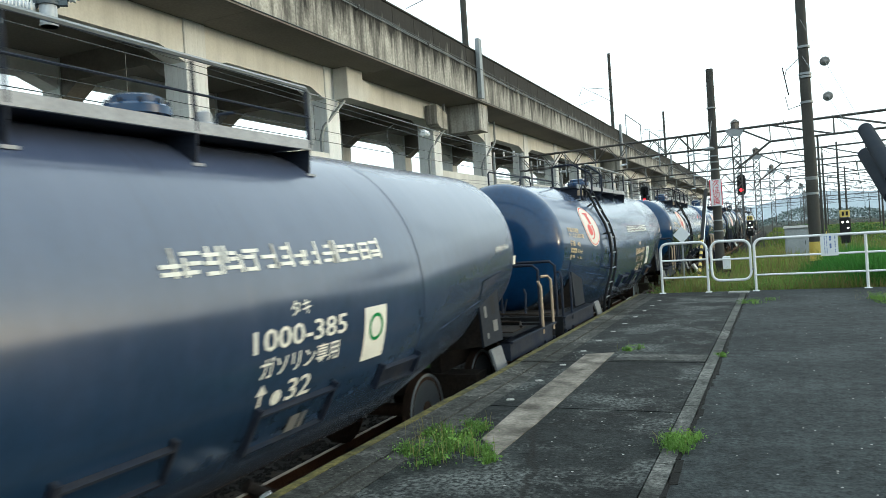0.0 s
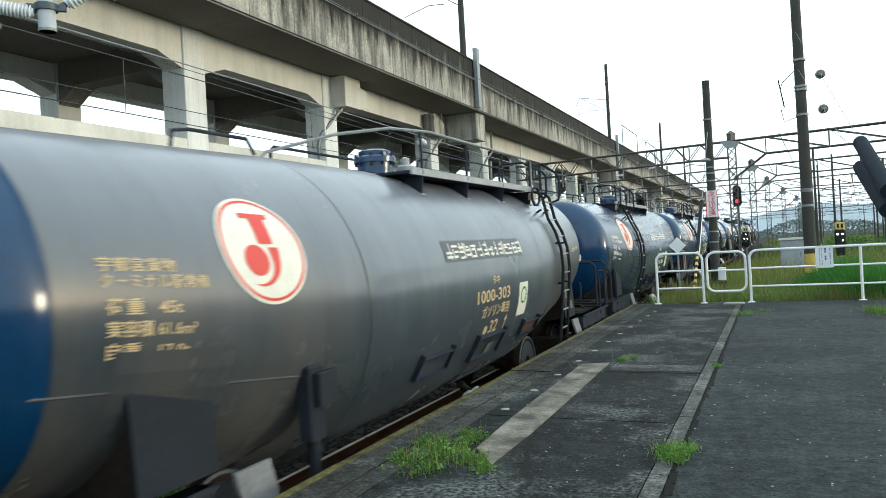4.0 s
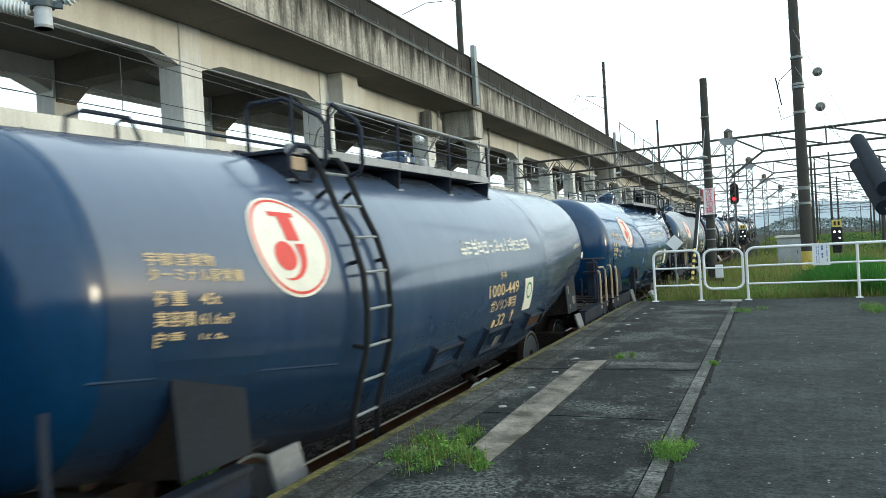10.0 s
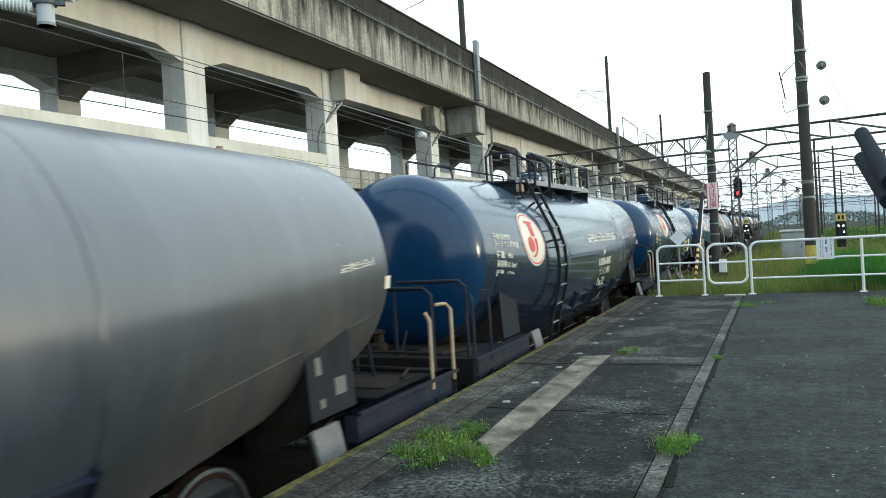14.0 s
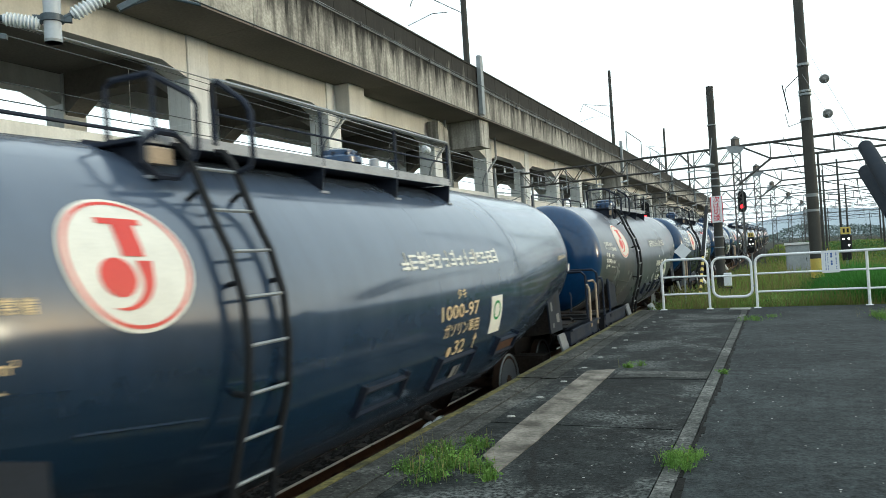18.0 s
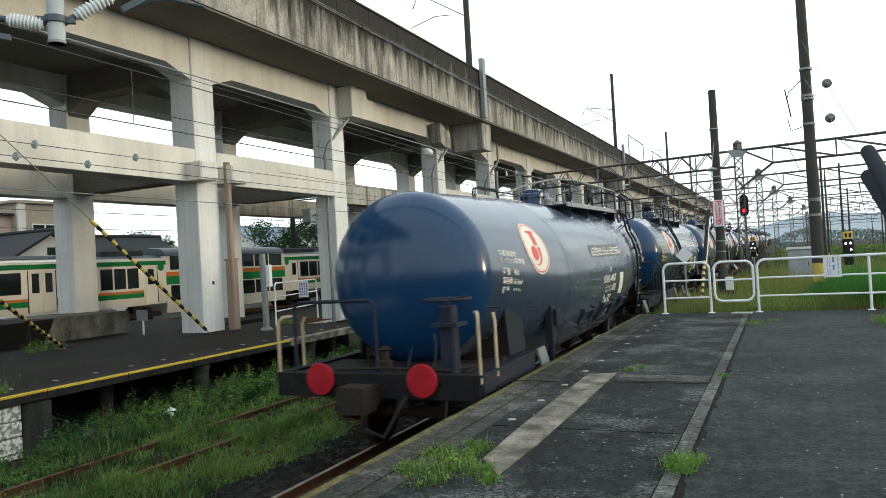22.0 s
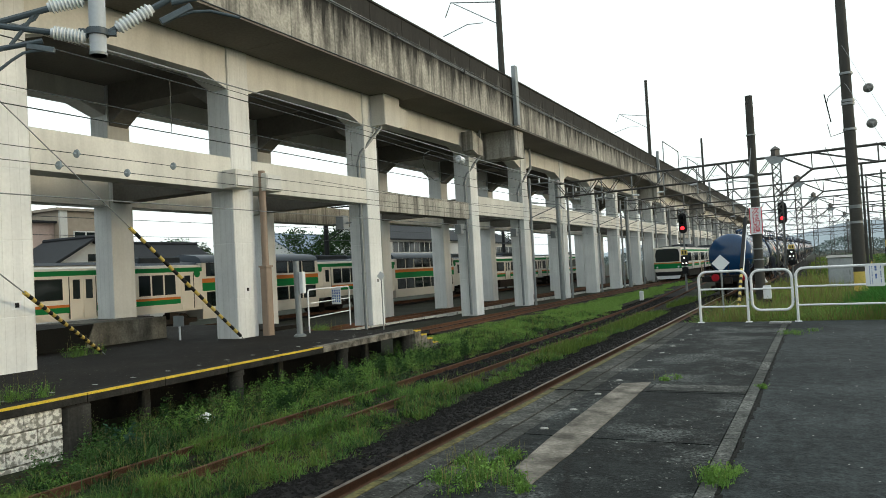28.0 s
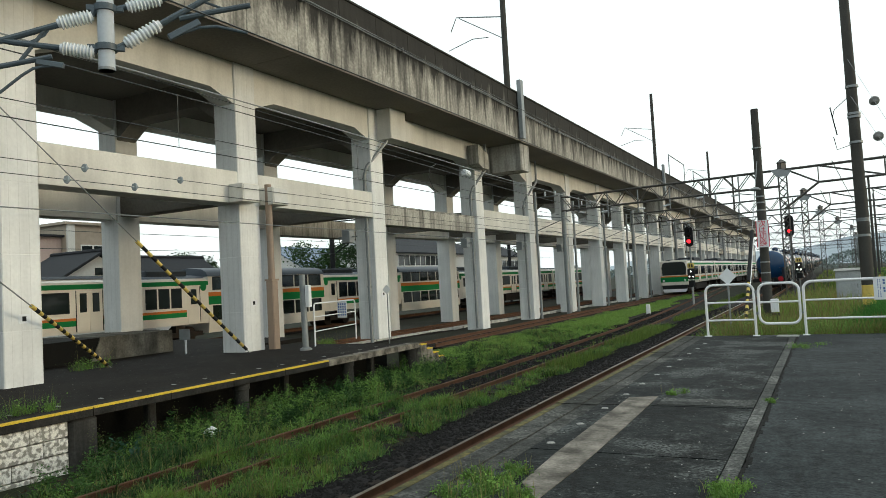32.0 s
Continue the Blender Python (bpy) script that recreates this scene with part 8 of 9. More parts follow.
def clumps(name, n, box, leaf, count, high, wide, mat, label, keep=None):
    """Leafy plants: stems of small leaves gathered round their roots."""
    cx, cy = field(n, *box)
    if keep is not None:
        k = keep(cx, cy)
        cx, cy = cx[k], cy[k]
    px, py, pz, ps = [], [], [], []
    for a, b in zip(cx, cy):
        m, hh, r = GRID.integers(*count), GRID.uniform(*high) ** 1.2, GRID.uniform(*wide)
        stems = GRID.integers(3, 8)
        sx, sy, sh = GRID.normal(0, r, stems), GRID.normal(0, r, stems), GRID.uniform(0.5, 1.0, stems)
        w, t = GRID.integers(0, stems, m), GRID.uniform(0, 1, m) ** 0.75
        px.append(a + sx[w] * (0.5 + 0.7 * t) + GRID.normal(0, 0.035, m)), py.append(b + sy[w] * (0.5 + 0.7 * t) + GRID.normal(0, 0.035, m))
        pz.append(ground_z(a, b) - 0.02 + t * hh * sh[w]), ps.append(GRID.uniform(*leaf, m) * (1.15 - 0.5 * t))
    return leaves(name, [np.concatenate(q) for q in (px, py, pz, ps)], mat, label)


def weeds_between():
    # grass between the freight track and the opposite platform: fine clumps with bare earth showing between them
    cx, cy = field(15000, -12.9, -5.9, 1.5, 36, 1.6)
    lum = np.clip(0.45 * lumps(cx, cy, 1.5, 1) + 0.55 * lumps(cx, cy, 4.3, 6), 0, 1)
    edge = -6.10 - 0.55 * np.clip((cy - 8) / 4, 0, 1) + 0.20 * np.sin(cy * 1.7) + 0.18 * np.sin(cy * 4.1)
    o = cx - OLD(cy)
    between, beside, beyond = np.abs(o) < 0.62, o >= 0.62, o <= -0.62
    chance = np.where(beside, -0.75 + 2.9 * lum, np.where(between, np.where(cy > 15, 0.05, -0.45 + 1.7 * lum), -0.60 + 2.0 * lum))
    chance = np.where(beyond & (cy > 16) & (o > -1.6), 0.08, chance)
    keep = (cx < edge) & (GRID.uniform(0, 1, len(cx)) < chance)
    keep &= ~((cx < -10.6 + 0.5 * np.sin(cy * 2.0)) & (cy < 8.2)) & ~((cx < -11.0) & (cy > 20.2) & (cy < 23.5))
    cx, cy, lum, o = cx[keep], cy[keep], lum[keep], o[keep]
    ch = np.where(o > 0.55, GRID.uniform(0.05, 0.20, len(cx)), np.where(np.abs(o) < 0.62, GRID.uniform(0.05, 0.18, len(cx)), GRID.uniform(0.06, 0.26, len(cx)) * (0.6 + 0.7 * lum)))
    cr = GRID.uniform(0.025, 0.10, len(cx))
    kind = GRID.uniform(0, 1, len(cx)) + 0.9 * (lumps(cx, cy, 1.3, 9) - 0.5) + 0.5 * (lumps(cx, cy, 5.3, 2) - 0.5)
    kind += np.where(o > 0.55, 0.22, -0.02)
    m = 26
    x = (cx[:, None] + GRID.normal(0, 1, (len(cx), m)) * cr[:, None]).ravel()
    y = (cy[:, None] + GRID.normal(0, 1, (len(cx), m)) * cr[:, None]).ravel()
    h = (ch[:, None] * GRID.uniform(0.3, 1.4, (len(cx), m))).ravel()
    kind = np.repeat(kind, m)
    d = np.minimum(np.abs(x - OLD(y) - 0.555), np.abs(x - OLD(y) + 0.555))
    clear = (d > np.where(y > 11, 0.13, 0.05)) | ((y < 11) & (lumps(x, y, 2.3, 11) > 0.38))
    x, y, h, kind = x[clear], y[clear], h[clear], kind[clear]
    z = gz(x, y)
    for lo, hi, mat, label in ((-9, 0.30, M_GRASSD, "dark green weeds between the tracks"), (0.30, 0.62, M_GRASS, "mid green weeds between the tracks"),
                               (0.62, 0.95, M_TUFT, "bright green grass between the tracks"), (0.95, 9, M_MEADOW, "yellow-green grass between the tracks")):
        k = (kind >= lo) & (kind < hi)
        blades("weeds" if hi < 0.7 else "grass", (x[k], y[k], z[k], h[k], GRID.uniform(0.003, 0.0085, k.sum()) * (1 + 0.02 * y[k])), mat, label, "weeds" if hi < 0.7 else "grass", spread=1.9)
    s = GRID.uniform(0, 1, len(x)) < 0.05
    blades("dry_stalks", (x[s], y[s], z[s], h[s] * 1.5 + 0.1, np.full(s.sum(), 0.0035)), M_DRY, "dry pale stalks among the weeds", "weeds", spread=0.7)
    # grass grown up against and over the sunken rails
    rx, ry = field(2600, -1, 1, 2.5, 19, 1.2)
    side = np.where(rx > 0, 0.555, -0.555)
    ok = (lumps(side * 3, ry, 2.6, 4) > np.where(side < 0, 0.62, 0.46)) & (ry < 14.5)
    rx, ry, side = rx[ok], ry[ok], side[ok]
    rr = OLD(ry) + side + GRID.normal(0, 0.10, len(rx))
    x = (rr[:, None] + GRID.normal(0, 0.05, (len(rr), 22))).ravel()
    y = (ry[:, None] + GRID.normal(0, 0.06, (len(rr), 22))).ravel()
    h = (GRID.uniform(0.10, 0.30, len(rr))[:, None] * GRID.uniform(0.5, 1.2, (len(rr), 22))).ravel()
    k = np.repeat(GRID.uniform(0, 1, len(rr)) + lumps(rr, ry, 3.1, 7) - 0.5, 22)
    for lo, hi, mat, label in ((-9, 0.35, M_GRASS, "mid green grass over the sunken rails"), (0.35, 0.75, M_TUFT, "bright grass over the sunken rails"), (0.75, 9, M_MEADOW, "yellow-green grass over the sunken rails")):
        q = (k >= lo) & (k < hi)
        blades("rail_grass", (x[q], y[q], np.full(q.sum(), -1.16), h[q], GRID.uniform(0.003, 0.008, q.sum())), mat, label, spread=1.6)
    # straw and dead leaves lying on the bare earth
    dx, dy = field(9000, -11.8, -6.3, 3.0, 24, 1.3)
    leaves("dead_leaves", (dx, dy, gz(dx, dy) + 0.012, GRID.uniform(0.02, 0.07, len(dx))), M_DEAD, "brown dead leaves on bare earth", "leaf litter")
    # leafy plants: tall against the platform wall, lower among the rails
    front = lambda x, y: (x < far_edge(y) + 2.4) & ~((x < -10.9) & (y < 8.4))
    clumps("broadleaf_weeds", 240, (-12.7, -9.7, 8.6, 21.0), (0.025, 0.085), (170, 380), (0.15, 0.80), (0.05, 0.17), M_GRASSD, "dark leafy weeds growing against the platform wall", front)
    clumps("leafy_weeds", 150, (-12.3, -9.6, 9.4, 21.0), (0.022, 0.075), (130, 320), (0.20, 0.85), (0.04, 0.13), M_TUFT, "bright leafy weeds standing by the platform wall", front)
    clumps("leafy_weeds", 190, (-12.3, -9.3, 6.5, 21.0), (0.03, 0.085), (90, 240), (0.20, 0.70), (0.05, 0.15), M_GRASS, "mid green leafy weeds by the platform wall", front)
    clumps("leafy_weeds", 60, (-12.2, -9.6, 9.0, 21.0), (0.02, 0.06), (130, 300), (0.30, 0.90), (0.05, 0.14), M_LAWN, "yellow-green leafy weeds by the platform wall", front)
    patchy = lambda k, v: (lambda x, y: (lumps(x, y, 1.7, k) > v) & (x < -6.35 - 0.5 * np.clip((y - 8) / 4, 0, 1)) & ~((np.abs(x - OLD(y)) < 1.0) & (y > 15.5)) & ~((np.abs(np.abs(x - OLD(y)) - 0.52) < 0.22) & (y > 10.5)) & ~((x < -10.9) & (y < 8.4)))
    clumps("low_weeds", 1500, (-11.6, -6.3, 2.5, 25), (0.018, 0.060), (25, 85), (0.05, 0.24), (0.04, 0.13), M_GRASS, "low leafy weeds among the rails", patchy(8, 0.40))
    clumps("low_weeds", 900, (-11.6, -6.3, 2.5, 25), (0.018, 0.055), (25, 80), (0.05, 0.24), (0.04, 0.12), M_TUFT, "bright low weeds among the rails", patchy(3, 0.50))
    clumps("low_weeds", 500, (-11.6, -6.3, 2.5, 25), (0.018, 0.050), (25, 70), (0.06, 0.26), (0.03, 0.10), M_MEADOW, "yellow-green low weeds among the rails", patchy(5, 0.52))
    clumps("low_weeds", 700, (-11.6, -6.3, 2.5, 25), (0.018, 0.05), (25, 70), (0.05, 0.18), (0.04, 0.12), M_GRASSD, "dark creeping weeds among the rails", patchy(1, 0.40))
    clumps("seeding_weeds", 26, (-11.6, -10.2, 8.0, 12.0), (0.025, 0.06), (90, 170), (0.6, 1.05), (0.02, 0.08), M_OLIVE, "tall olive weeds gone to seed")
    clumps("broadleaf_weeds", 5, (-11.6, -11.1, 8.7, 9.2), (0.10, 0.20), (16, 28), (0.5, 0.85), (0.06, 0.14), M_TEAL, "large blue-green leaves beside the block wall")
    # lawn-like grass beyond the platform's end
    x, y = field(230000, -14.0, -8.9, 21.3, 95, 1.6)
    keep = (x < OLD(y) - 1.35 - 0.25 * np.sin(y * 1.1)) & (x > -13.9 + 0.3 * np.sin(y)) & (GRID.uniform(0, 1, len(x)) < 0.4 + 0.7 * lumps(x, y, 0.8, 3))
    keep &= ~((x > OLD(y) - 2.0) & (np.sin(y * 0.31) > 0.35)) & ~((x < -11.2) & (y < 23.0))
    x, y = x[keep], y[keep]
    blades("grass", (x, y, gz(x, y), GRID.uniform(0.05, 0.17, len(x)), GRID.uniform(0.007, 0.016, len(x))), M_LAWN, "short bright grass beside the main line", spread=1.7)
    # strip between the two tracks further out
    x, y = field(26000, -7.6, -5.7, 20, 75, 1.3)
    keep = (x > OLD(y) + 0.75) & (x < NEAR(y) - 1.9) & (lumps(x, y, 0.7, 5) > 0.40)
    x, y = x[keep], y[keep]
    blades("grass", (x, y, gz(x, y), GRID.uniform(0.10, 0.38, len(x)), GRID.uniform(0.006, 0.014, len(x))), M_MEADOW, "grass tufts between the two tracks")


weeds_between()


def meadow():
    # tall grass behind the platform's end
    x, y = field(85000, -3.3, 12.0, 17.0, 62, 1.9)
    u = GRID.uniform(0, 1, len(x))
    keep = (u < 0.45 + 0.6 * lumps(x, y, 0.9, 2)) & (x > NEAR(y) + 1.75)
    x, y = x[keep], y[keep]
    lum = lumps(x, y, 1.1, 4)
    h = (0.34 + 0.52 * lum) * GRID.uniform(0.55, 1.3, len(x))
    h[x > 5] *= 0.75
    z = gz(x, y)
    kind = GRID.uniform(0, 1, len(x))
    warm = kind < 0.46 + 0.5 * (lumps(x, y, 0.45, 7) - 0.35)
    hw = GRID.uniform(0.006, 0.014, len(x)) * (1 + y / 60)
    blades("tall_grass", (x[~warm], y[~warm], z[~warm], h[~warm], hw[~warm]), M_MEADOW, "tall bright grass behind the platform end")
    blades("seeding_grass", (x[warm], y[warm], z[warm], h[warm] * 1.1, hw[warm] * 0.8), M_DRY, "yellowish seeding grass behind the platform end")
    # reeds round the tall pole, thinning out on all sides
    n = 15000
    x, y = GRID.normal(1.75, 0.85, n), 17.3 + np.abs(GRID.normal(0, 3.6, n))
    near = np.exp(-((x - 1.75) / 1.1) ** 2)
    keep = (x > -0.6) & (GRID.uniform(0, 1, n) < 0.25 + 0.9 * lumps(x, y, 1.6, 5))
    x, y, near = x[keep], y[keep], near[keep]
    blades("reeds", (x, y, gz(x, y), (0.50 + 0.80 * near) * GRID.uniform(0.7, 1.15, len(x)), GRID.uniform(0.007, 0.014, len(x))), M_REED, "dense bright green reeds round the pole", "reeds", spread=0.6)
    # leafy weeds and long grass crowding the end of the platform behind the railing
    beyond = lambda x, y: x > NEAR(y) + 1.55
    clumps("leafy_weeds", 150, (-3.0, 1.2, 17.0, 19.6), (0.03, 0.085), (70, 170), (0.45, 0.95), (0.05, 0.16), M_TUFT, "bright leafy weeds behind the railing", beyond)
    clumps("leafy_weeds", 90, (-3.0, 3.5, 17.0, 21.0), (0.03, 0.08), (70, 160), (0.45, 0.90), (0.05, 0.16), M_GRASS, "mid green leafy weeds behind the railing", beyond)
    x, y = field(15000, -3.0, 4.5, 17.0, 21.5)
    keep = beyond(x, y) & (GRID.uniform(0, 1, len(x)) < 0.3 + 0.7 * lumps(x, y, 2.1, 8))
    x, y = x[keep], y[keep]
    h = (0.45 + 0.45 * lumps(x, y, 1.3, 3)) * GRID.uniform(0.6, 1.2, len(x))
    cut = GRID.uniform(0, 1, len(x)) < 0.5
    for k, mat, label in ((cut, M_LAWN, "yellow-green long grass behind the railing"), (~cut, M_TUFT, "fresh green long grass behind the railing")):
        blades("long_grass", (x[k], y[k], gz(x[k], y[k]), h[k], GRID.uniform(0.005, 0.011, k.sum())), mat, label, spread=1.0)
    # the wide yard field
    x, y = field(45000, -3.0, 70, 45, 260, 1.5)
    keep = (x < 6 + (y - 45) * 0.9) & (x > NEAR(y) + 2.0) & (lumps(x, y, 0.16, 3) > 0.33)
    x, y = x[keep], y[keep]
    h = GRID.uniform(0.25, 0.8, len(x))
    g = GRID.uniform(0, 1, len(x)) < 0.72
    z = np.full(len(x), -1.17)
    hw = 0.02 + y * 0.00035
    blades("yard_grass", (x[g], y[g], z[g], h[g], hw[g]), M_MEADOW, "rough green grass over the railway yard")
    blades("yard_grass", (x[~g], y[~g], z[~g], h[~g], hw[~g]), M_DRY, "straw-coloured grass over the railway yard")
    cx, cy = field(60, 3.0, 30, 70, 150)
    px, py, pz, ps = [], [], [], []
    for a, b in zip(cx, cy):
        m, hh, r = 90, GRID.uniform(0.8, 1.9), GRID.uniform(0.6, 1.4)
        t = GRID.uniform(0, 1, m)
        px.append(a + GRID.normal(0, r, m) * (1.1 - 0.6 * t)), py.append(b + GRID.normal(0, r, m)), pz.append(-1.1 + t * hh), ps.append(GRID.uniform(0.18, 0.4, m))
    leaves("scrub", [np.concatenate(q) for q in (px, py, pz, ps)], M_GRASS, "rough green scrub in the railway yard", "scrub")


meadow()


def tuft(x, y, z, n, r, h, label, seeds=0):
    # a handful of uneven clumps, each fanning out from its own root
    m = max(3, n // 45)
    ca, cq, ch = GRID.uniform(0, 6.28, m), r * GRID.uniform(0, 1, m) ** 0.7, GRID.uniform(0.45, 1.15, m)
    pick = GRID.integers(0, m, n)
    a, q = GRID.uniform(0, 6.28, n), np.abs(GRID.normal(0, 0.16 * r + 0.008, n))
    tx, ty = x + np.cos(ca[pick]) * cq[pick] + np.cos(a) * q, y + (np.sin(ca[pick]) * cq[pick] + np.sin(a) * q) * 1.25
    hh = h * GRID.uniform(0.4, 1.1, n) * ch[pick]
    t = blades("grass_tuft", (tx, ty, np.full(n, z), hh, GRID.uniform(0.0018, 0.0040, n)), M_TUFT, label, spread=1.5)
    m = n // 2
    pick = GRID.integers(0, len(ca), m)
    q = GRID.normal(0, 0.22 * r + 0.01, (2, m))
    leaves("grass_tuft", (x + np.cos(ca[pick]) * cq[pick] + q[0], y + (np.sin(ca[pick]) * cq[pick] + q[1]) * 1.25, z + h * 0.75 * ch[pick] * GRID.uniform(0.05, 1, m), GRID.uniform(0.015, 0.042, m) * (0.6 + 2 * h)), M_TUFT, label, "grass")
    if seeds:
        a, q = GRID.uniform(0, 6.28, seeds), r * GRID.uniform(0.3, 1.2, seeds)
        blades("seed_stalks", (x + np.cos(a) * q, y + np.sin(a) * q, np.full(seeds, z), h * GRID.uniform(1.1, 1.7, seeds), np.full(seeds, 0.0022)), M_DRY, "thin dry seed stalks over a grass tuft")
    return t


tuft(-2.22, 4.50, 0.0, 950, 0.30, 0.10, "green grass tuft growing from a platform joint", 40)
tuft(-2.18, 5.16, 0.0, 380, 0.20, 0.09, "green grass tuft growing from a platform joint", 14)
tuft(-1.88, 4.46, 0.0, 261, 0.12, 0.12, "green grass tuft growing from a platform joint", 4)
tuft(-2.44, 4.86, 0.0, 160, 0.18, 0.12, "sparse grass tuft along the kerb joint", 18)
tuft(-0.65, 5.03, 0.0, 620, 0.15, 0.085, "green grass tuft beside the drain strip", 5)
tuft(-1.80, 9.03, 0.0, 160, 0.16, 0.09, "small grass tuft on the platform", 6)
tuft(-0.66, 8.57, 0.0, 120, 0.08, 0.07, "small grass tuft on the platform")
tuft(-0.55, 14.5, 0.0, 300, 0.42, 0.08, "low grass mat by the platform end")
tuft(1.42, 14.1, 0.0, 420, 0.35, 0.16, "grass tuft on the platform", 6)
tuft(-13.2, 6.9, FAR_Z, 700, 0.7, 0.3, "weeds on the opposite platform", 60)
tuft(-12.9, 8.1, FAR_Z, 301, 0.35, 0.35, "weeds on the opposite platform", 10)
tuft(-18.9, 13.9, FAR_Z, 301, 0.5, 0.5, "weeds by the striped stay guard", 10)
tuft(-17.0, 22.5, -0.6, 301, 0.6, 0.4, "weeds at the end of the opposite platform", 20)


def litter(x, y):
    """A crumpled scrap of white plastic caught in the weeds."""
    rnd, s = random.Random(6), Shape()
    s.lathe([(0.03, 0.0), (0.13, 0.03), (0.15, 0.09), (0.10, 0.15), (0.02, 0.17)], 10)
    s.v = [(vx * rnd.uniform(0.5, 1.3), vy * rnd.uniform(0.5, 1.3), vz * rnd.uniform(0.7, 1.2)) for vx, vy, vz in s.v]
    ob = solo("litter", s, M_WHITE, "crumpled scrap of white plastic among the weeds", "litter")
    ob.matrix_basis = pose(x, y, ground_z(x, y) + 0.2, 0, 0, 25)


litter(-10.2, 9.85)


def tree(x, y, h, r, seed):
    t = thing("tree", "dark green broad-leaved tree beyond the railway", "tree", "trees beyond the railway")
    rng = np.random.default_rng(seed)
    s = Shape().tube([(x, y, -1.3), (x + 0.1, y, h * 0.25), (x - 0.1, y + 0.1, h * 0.6)], 0.22, 8)
    part("trunk", s, M_POLE, t, smooth=True)
    for k in range(6):
        a = rng.uniform(0, 6.28)
        part("limb", Shape().rod((x, y, h * rng.uniform(0.2, 0.5)), (x + r * 0.6 * math.cos(a), y + r * 0.6 * math.sin(a), h * rng.uniform(0.55, 0.85)), 0.1, 6, 0.03), M_POLE, t)
    px, py, pz, ps = [], [], [], []
    for k in range(34):
        a, q, zz = rng.uniform(0, 6.28), r * math.sqrt(rng.uniform(0, 1)), rng.uniform(0.35, 0.95)
        q *= math.sin(math.pi * min(1, max(0.12, 1.05 - zz)) ** 0.7)
        m = 130
        px.append(x + math.cos(a) * q + rng.normal(0, r * 0.17, m)), py.append(y + math.sin(a) * q + rng.normal(0, r * 0.17, m))
        pz.append(h * zz + rng.normal(0, h * 0.05, m)), ps.append(rng.uniform(0.15, 0.34, m))
    crown = leaves("crown", [np.concatenate(q) for q in (px, py, pz, ps)], M_TREE, "uneven crown of dark leaves")
    crown.parent = t
    del crown["category"]


tree(-46, 60, 6.6, 3.2, 1)
tree(-48, 66, 6.2, 3.0, 2)
tree(-50, 46.5, 5.2, 2.2, 3)
tree(-47, 30.5, 3.2, 1.8, 4)
tree(-58, 135, 8, 4, 5)
tree(-58, 112, 6.5, 3, 6)


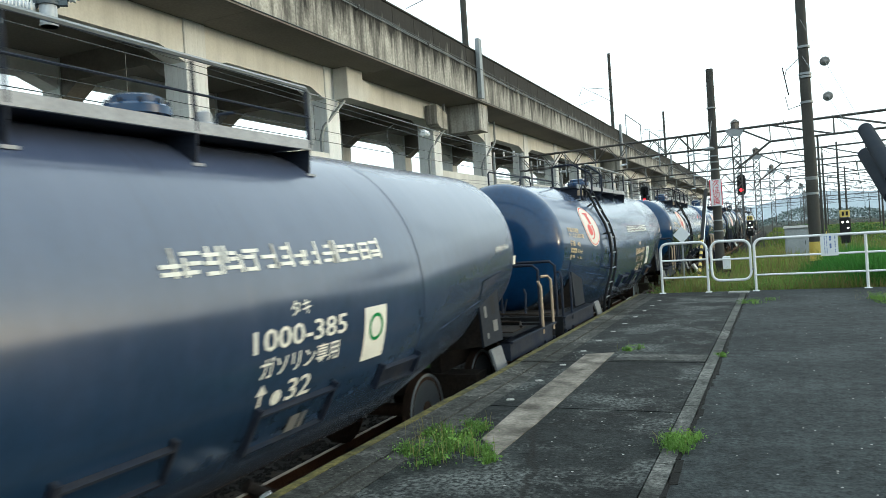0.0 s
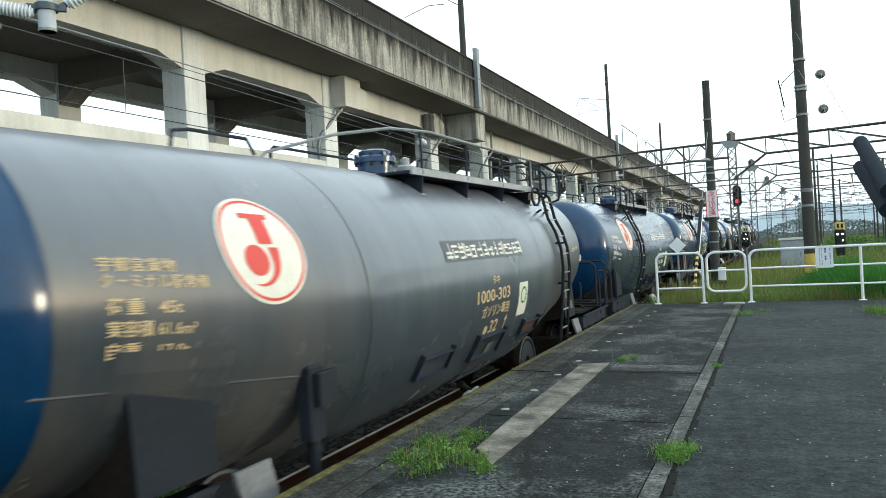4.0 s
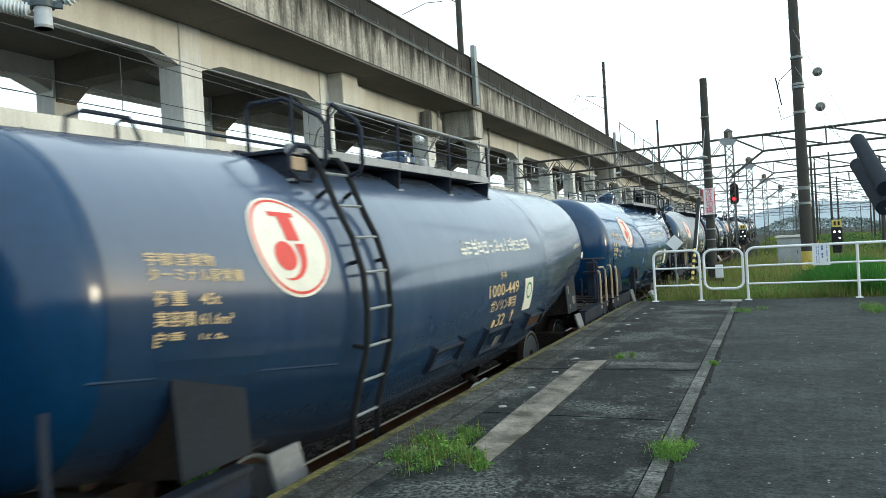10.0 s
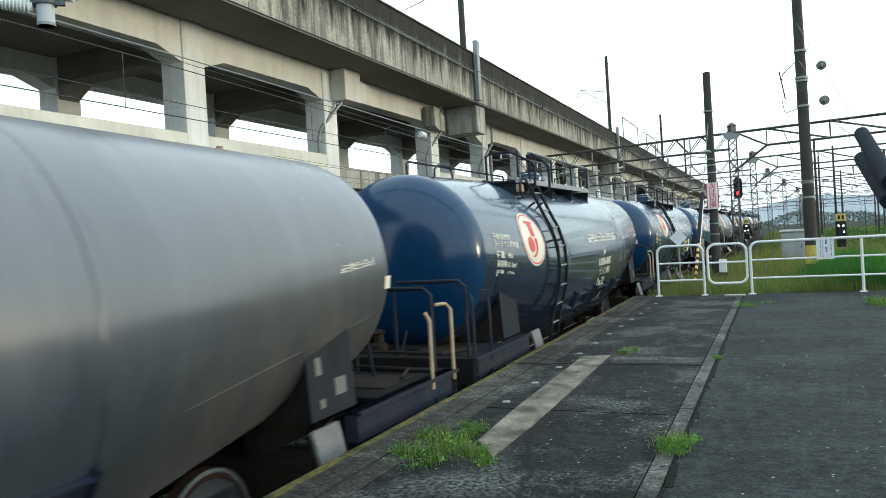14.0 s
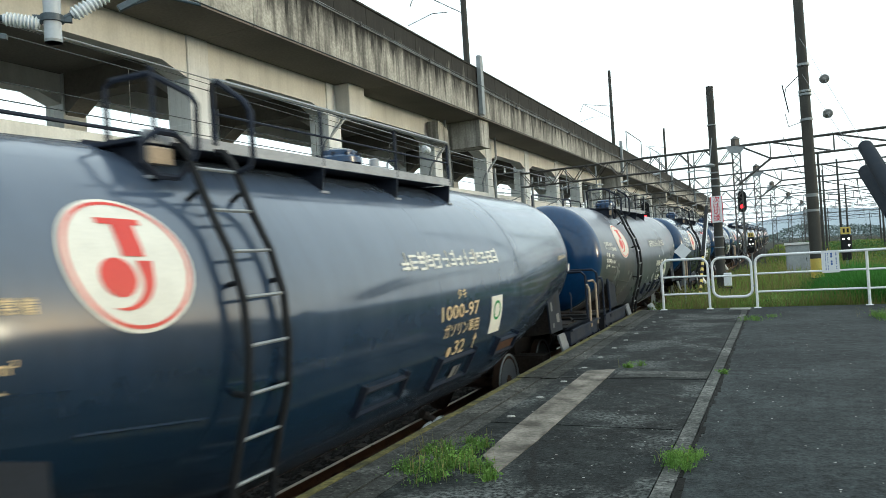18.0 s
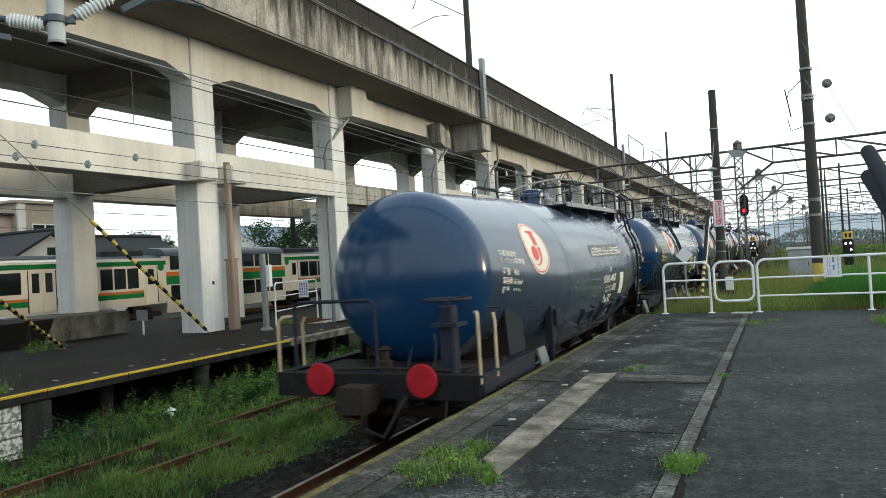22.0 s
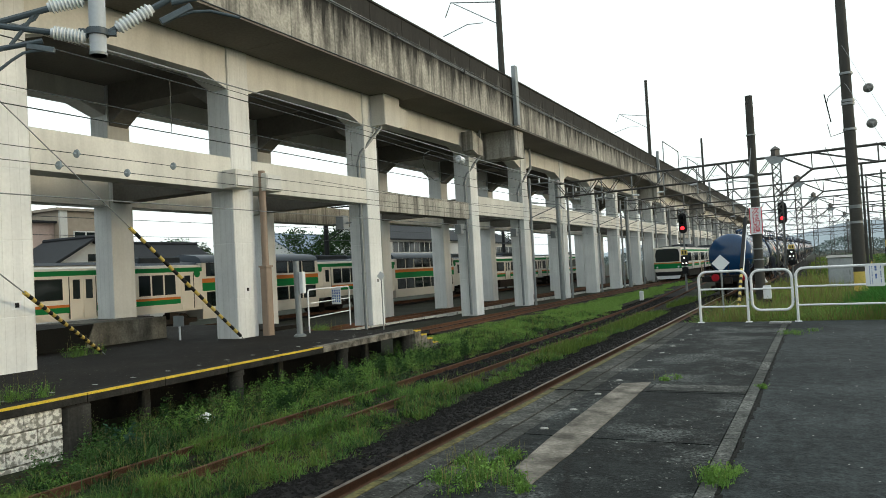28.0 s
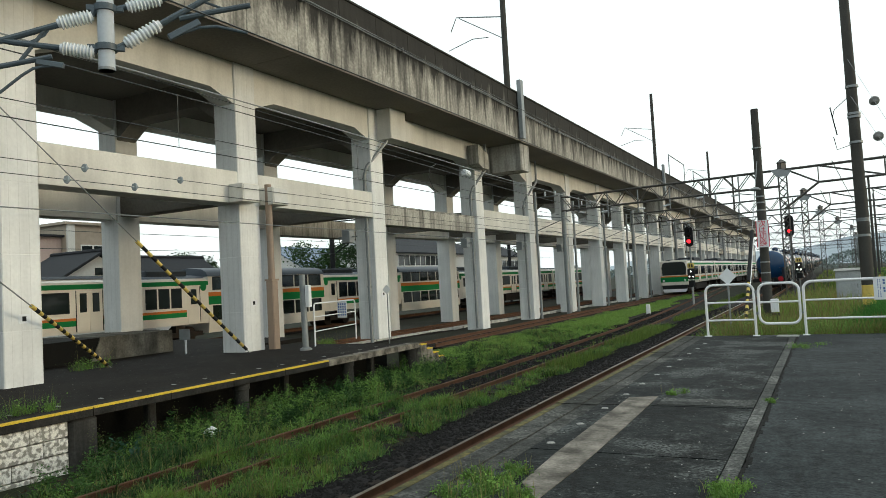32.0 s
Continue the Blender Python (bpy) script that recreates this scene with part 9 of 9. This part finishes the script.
# distant yard: poles, a pylon, a belt of trees and low hills
def distance():
    rnd = random.Random(31)
    for k in range(46):
        y = rnd.uniform(75, 300)
        x = rnd.uniform(0.01, 0.30) * y
        p = thing("pole", "slender dark pole in the railway yard", "pole", "yard poles")
        part("shaft", Shape().rod((x, y, -1.2), (x, y, rnd.uniform(6.5, 10.5)), 0.14, 8, 0.10), M_POLE, p)
        if k % 2:
            z = rnd.uniform(5, 6.8)
            part("cross_arm", Shape().rod((x - 1.4, y, z), (x + 1.4, y, z), 0.05, 6), M_STEELD, p)
    t = thing("pylon", "distant grey lattice power pylon", "pylon", "pylons")
    for x0, y0, hh in ((52, 300, 44),):
        for sx in (-1, 1):
            for sy in (-1, 1):
                part("leg", Shape().rod((x0 + sx * 3.4, y0 + sy * 3.4, -1.2), (x0 + sx * 0.7, y0 + sy * 0.7, hh), 0.16, 5), M_GALV, t)
        s = Shape()
        for i in range(12):
            z0, z1 = hh * i / 12, hh * (i + 1) / 12
            w0, w1 = 3.4 - 2.7 * i / 12, 3.4 - 2.7 * (i + 1) / 12
            s.rod((x0 - w0, y0 - w0, z0), (x0 + w1, y0 - w1, z1), 0.09, 4).rod((x0 + w0, y0 - w0, z0), (x0 - w1, y0 - w1, z1), 0.09, 4)
        tagged(part("lacing", s, M_GALV, t), kind="stuff")
        for z in (30, 36, 42):
            part("cross_arm", Shape().rod((x0 - 5, y0, z), (x0 + 5, y0, z), 0.16, 5), M_GALV, t)
    # wires across the yard
    w = thing("overhead_wires", "overhead wires fanning out over the yard", "wires", kind="structure")
    for k in range(12):
        x0, x1, z = rnd.uniform(-2, 8), rnd.uniform(4, 70), rnd.choice((4.1, 5.0, 6.4))
        part("wire", Shape().rod((x0, 40, z), (x1, 270, z), 0.018, 4), M_WIRE, w)
    rng = np.random.default_rng(9)
    n = 42000
    a = rng.uniform(-0.75, 0.62, n)
    d = rng.uniform(330, 420, n)
    hh = (5.2 + 2.4 * np.sin(a * 37) * np.sin(a * 11 + 1) + 0.9 * np.sin(a * 83)) * np.sqrt(rng.uniform(0, 1, n))
    # Distance haze is painted into these leaves as a pale grey-green.
    leaves("tree_belt", (np.sin(a) * d, np.cos(a) * d, -1.0 + np.maximum(0, hh), rng.uniform(0.5, 1.3, n)), material("far foliage tinted with haze", (0.16, 0.20, 0.195), 0.9, var=0.15, bump=0, island=0.2), "belt of trees at the far end of the yard, haze in their colour", "trees")
    n = 15000
    a = rng.uniform(0.60, 2.7, n)
    d = rng.uniform(175, 240, n)
    hh = (9.0 + 3.5 * np.sin(a * 23) * np.sin(a * 9 + 1) + 1.5 * np.sin(a * 71)) * np.sqrt(rng.uniform(0, 1, n))
    leaves("tree_belt", (np.sin(a) * d, np.cos(a) * d, -1.0 + np.maximum(0, hh), rng.uniform(1.2, 2.8, n)), M_TREE, "belt of dark trees along the far side of the town", "trees")
    hill = Shape()
    m = 80
    for i in range(m + 1):
        a = -0.9 + 1.7 * i / m
        hgt = 46 + 18 * math.sin(a * 9 + 1) + 9 * math.sin(a * 23) + 5 * math.sin(a * 51)
        hill.v += [(math.sin(a) * 2100, math.cos(a) * 2100, -5), (math.sin(a) * 2250, math.cos(a) * 2250, max(12, hgt)), (math.sin(a) * 2500, math.cos(a) * 2500, -5)]
    for i in range(m):
        hill.f += [(3 * i, 3 * i + 3, 3 * i + 4, 3 * i + 1), (3 * i + 1, 3 * i + 4, 3 * i + 5, 3 * i + 2)]
    # The hills' pale blue is haze put into the base colour.
    solo("backdrop", hill, material("far hills tinted haze-blue", (0.36, 0.41, 0.45), 1.0, var=0.1, scale=0.01, fine=0.05, bump=0), "low hills on the horizon, painted in haze blue", "hills", kind="structure", smooth=True)


distance()


motions()
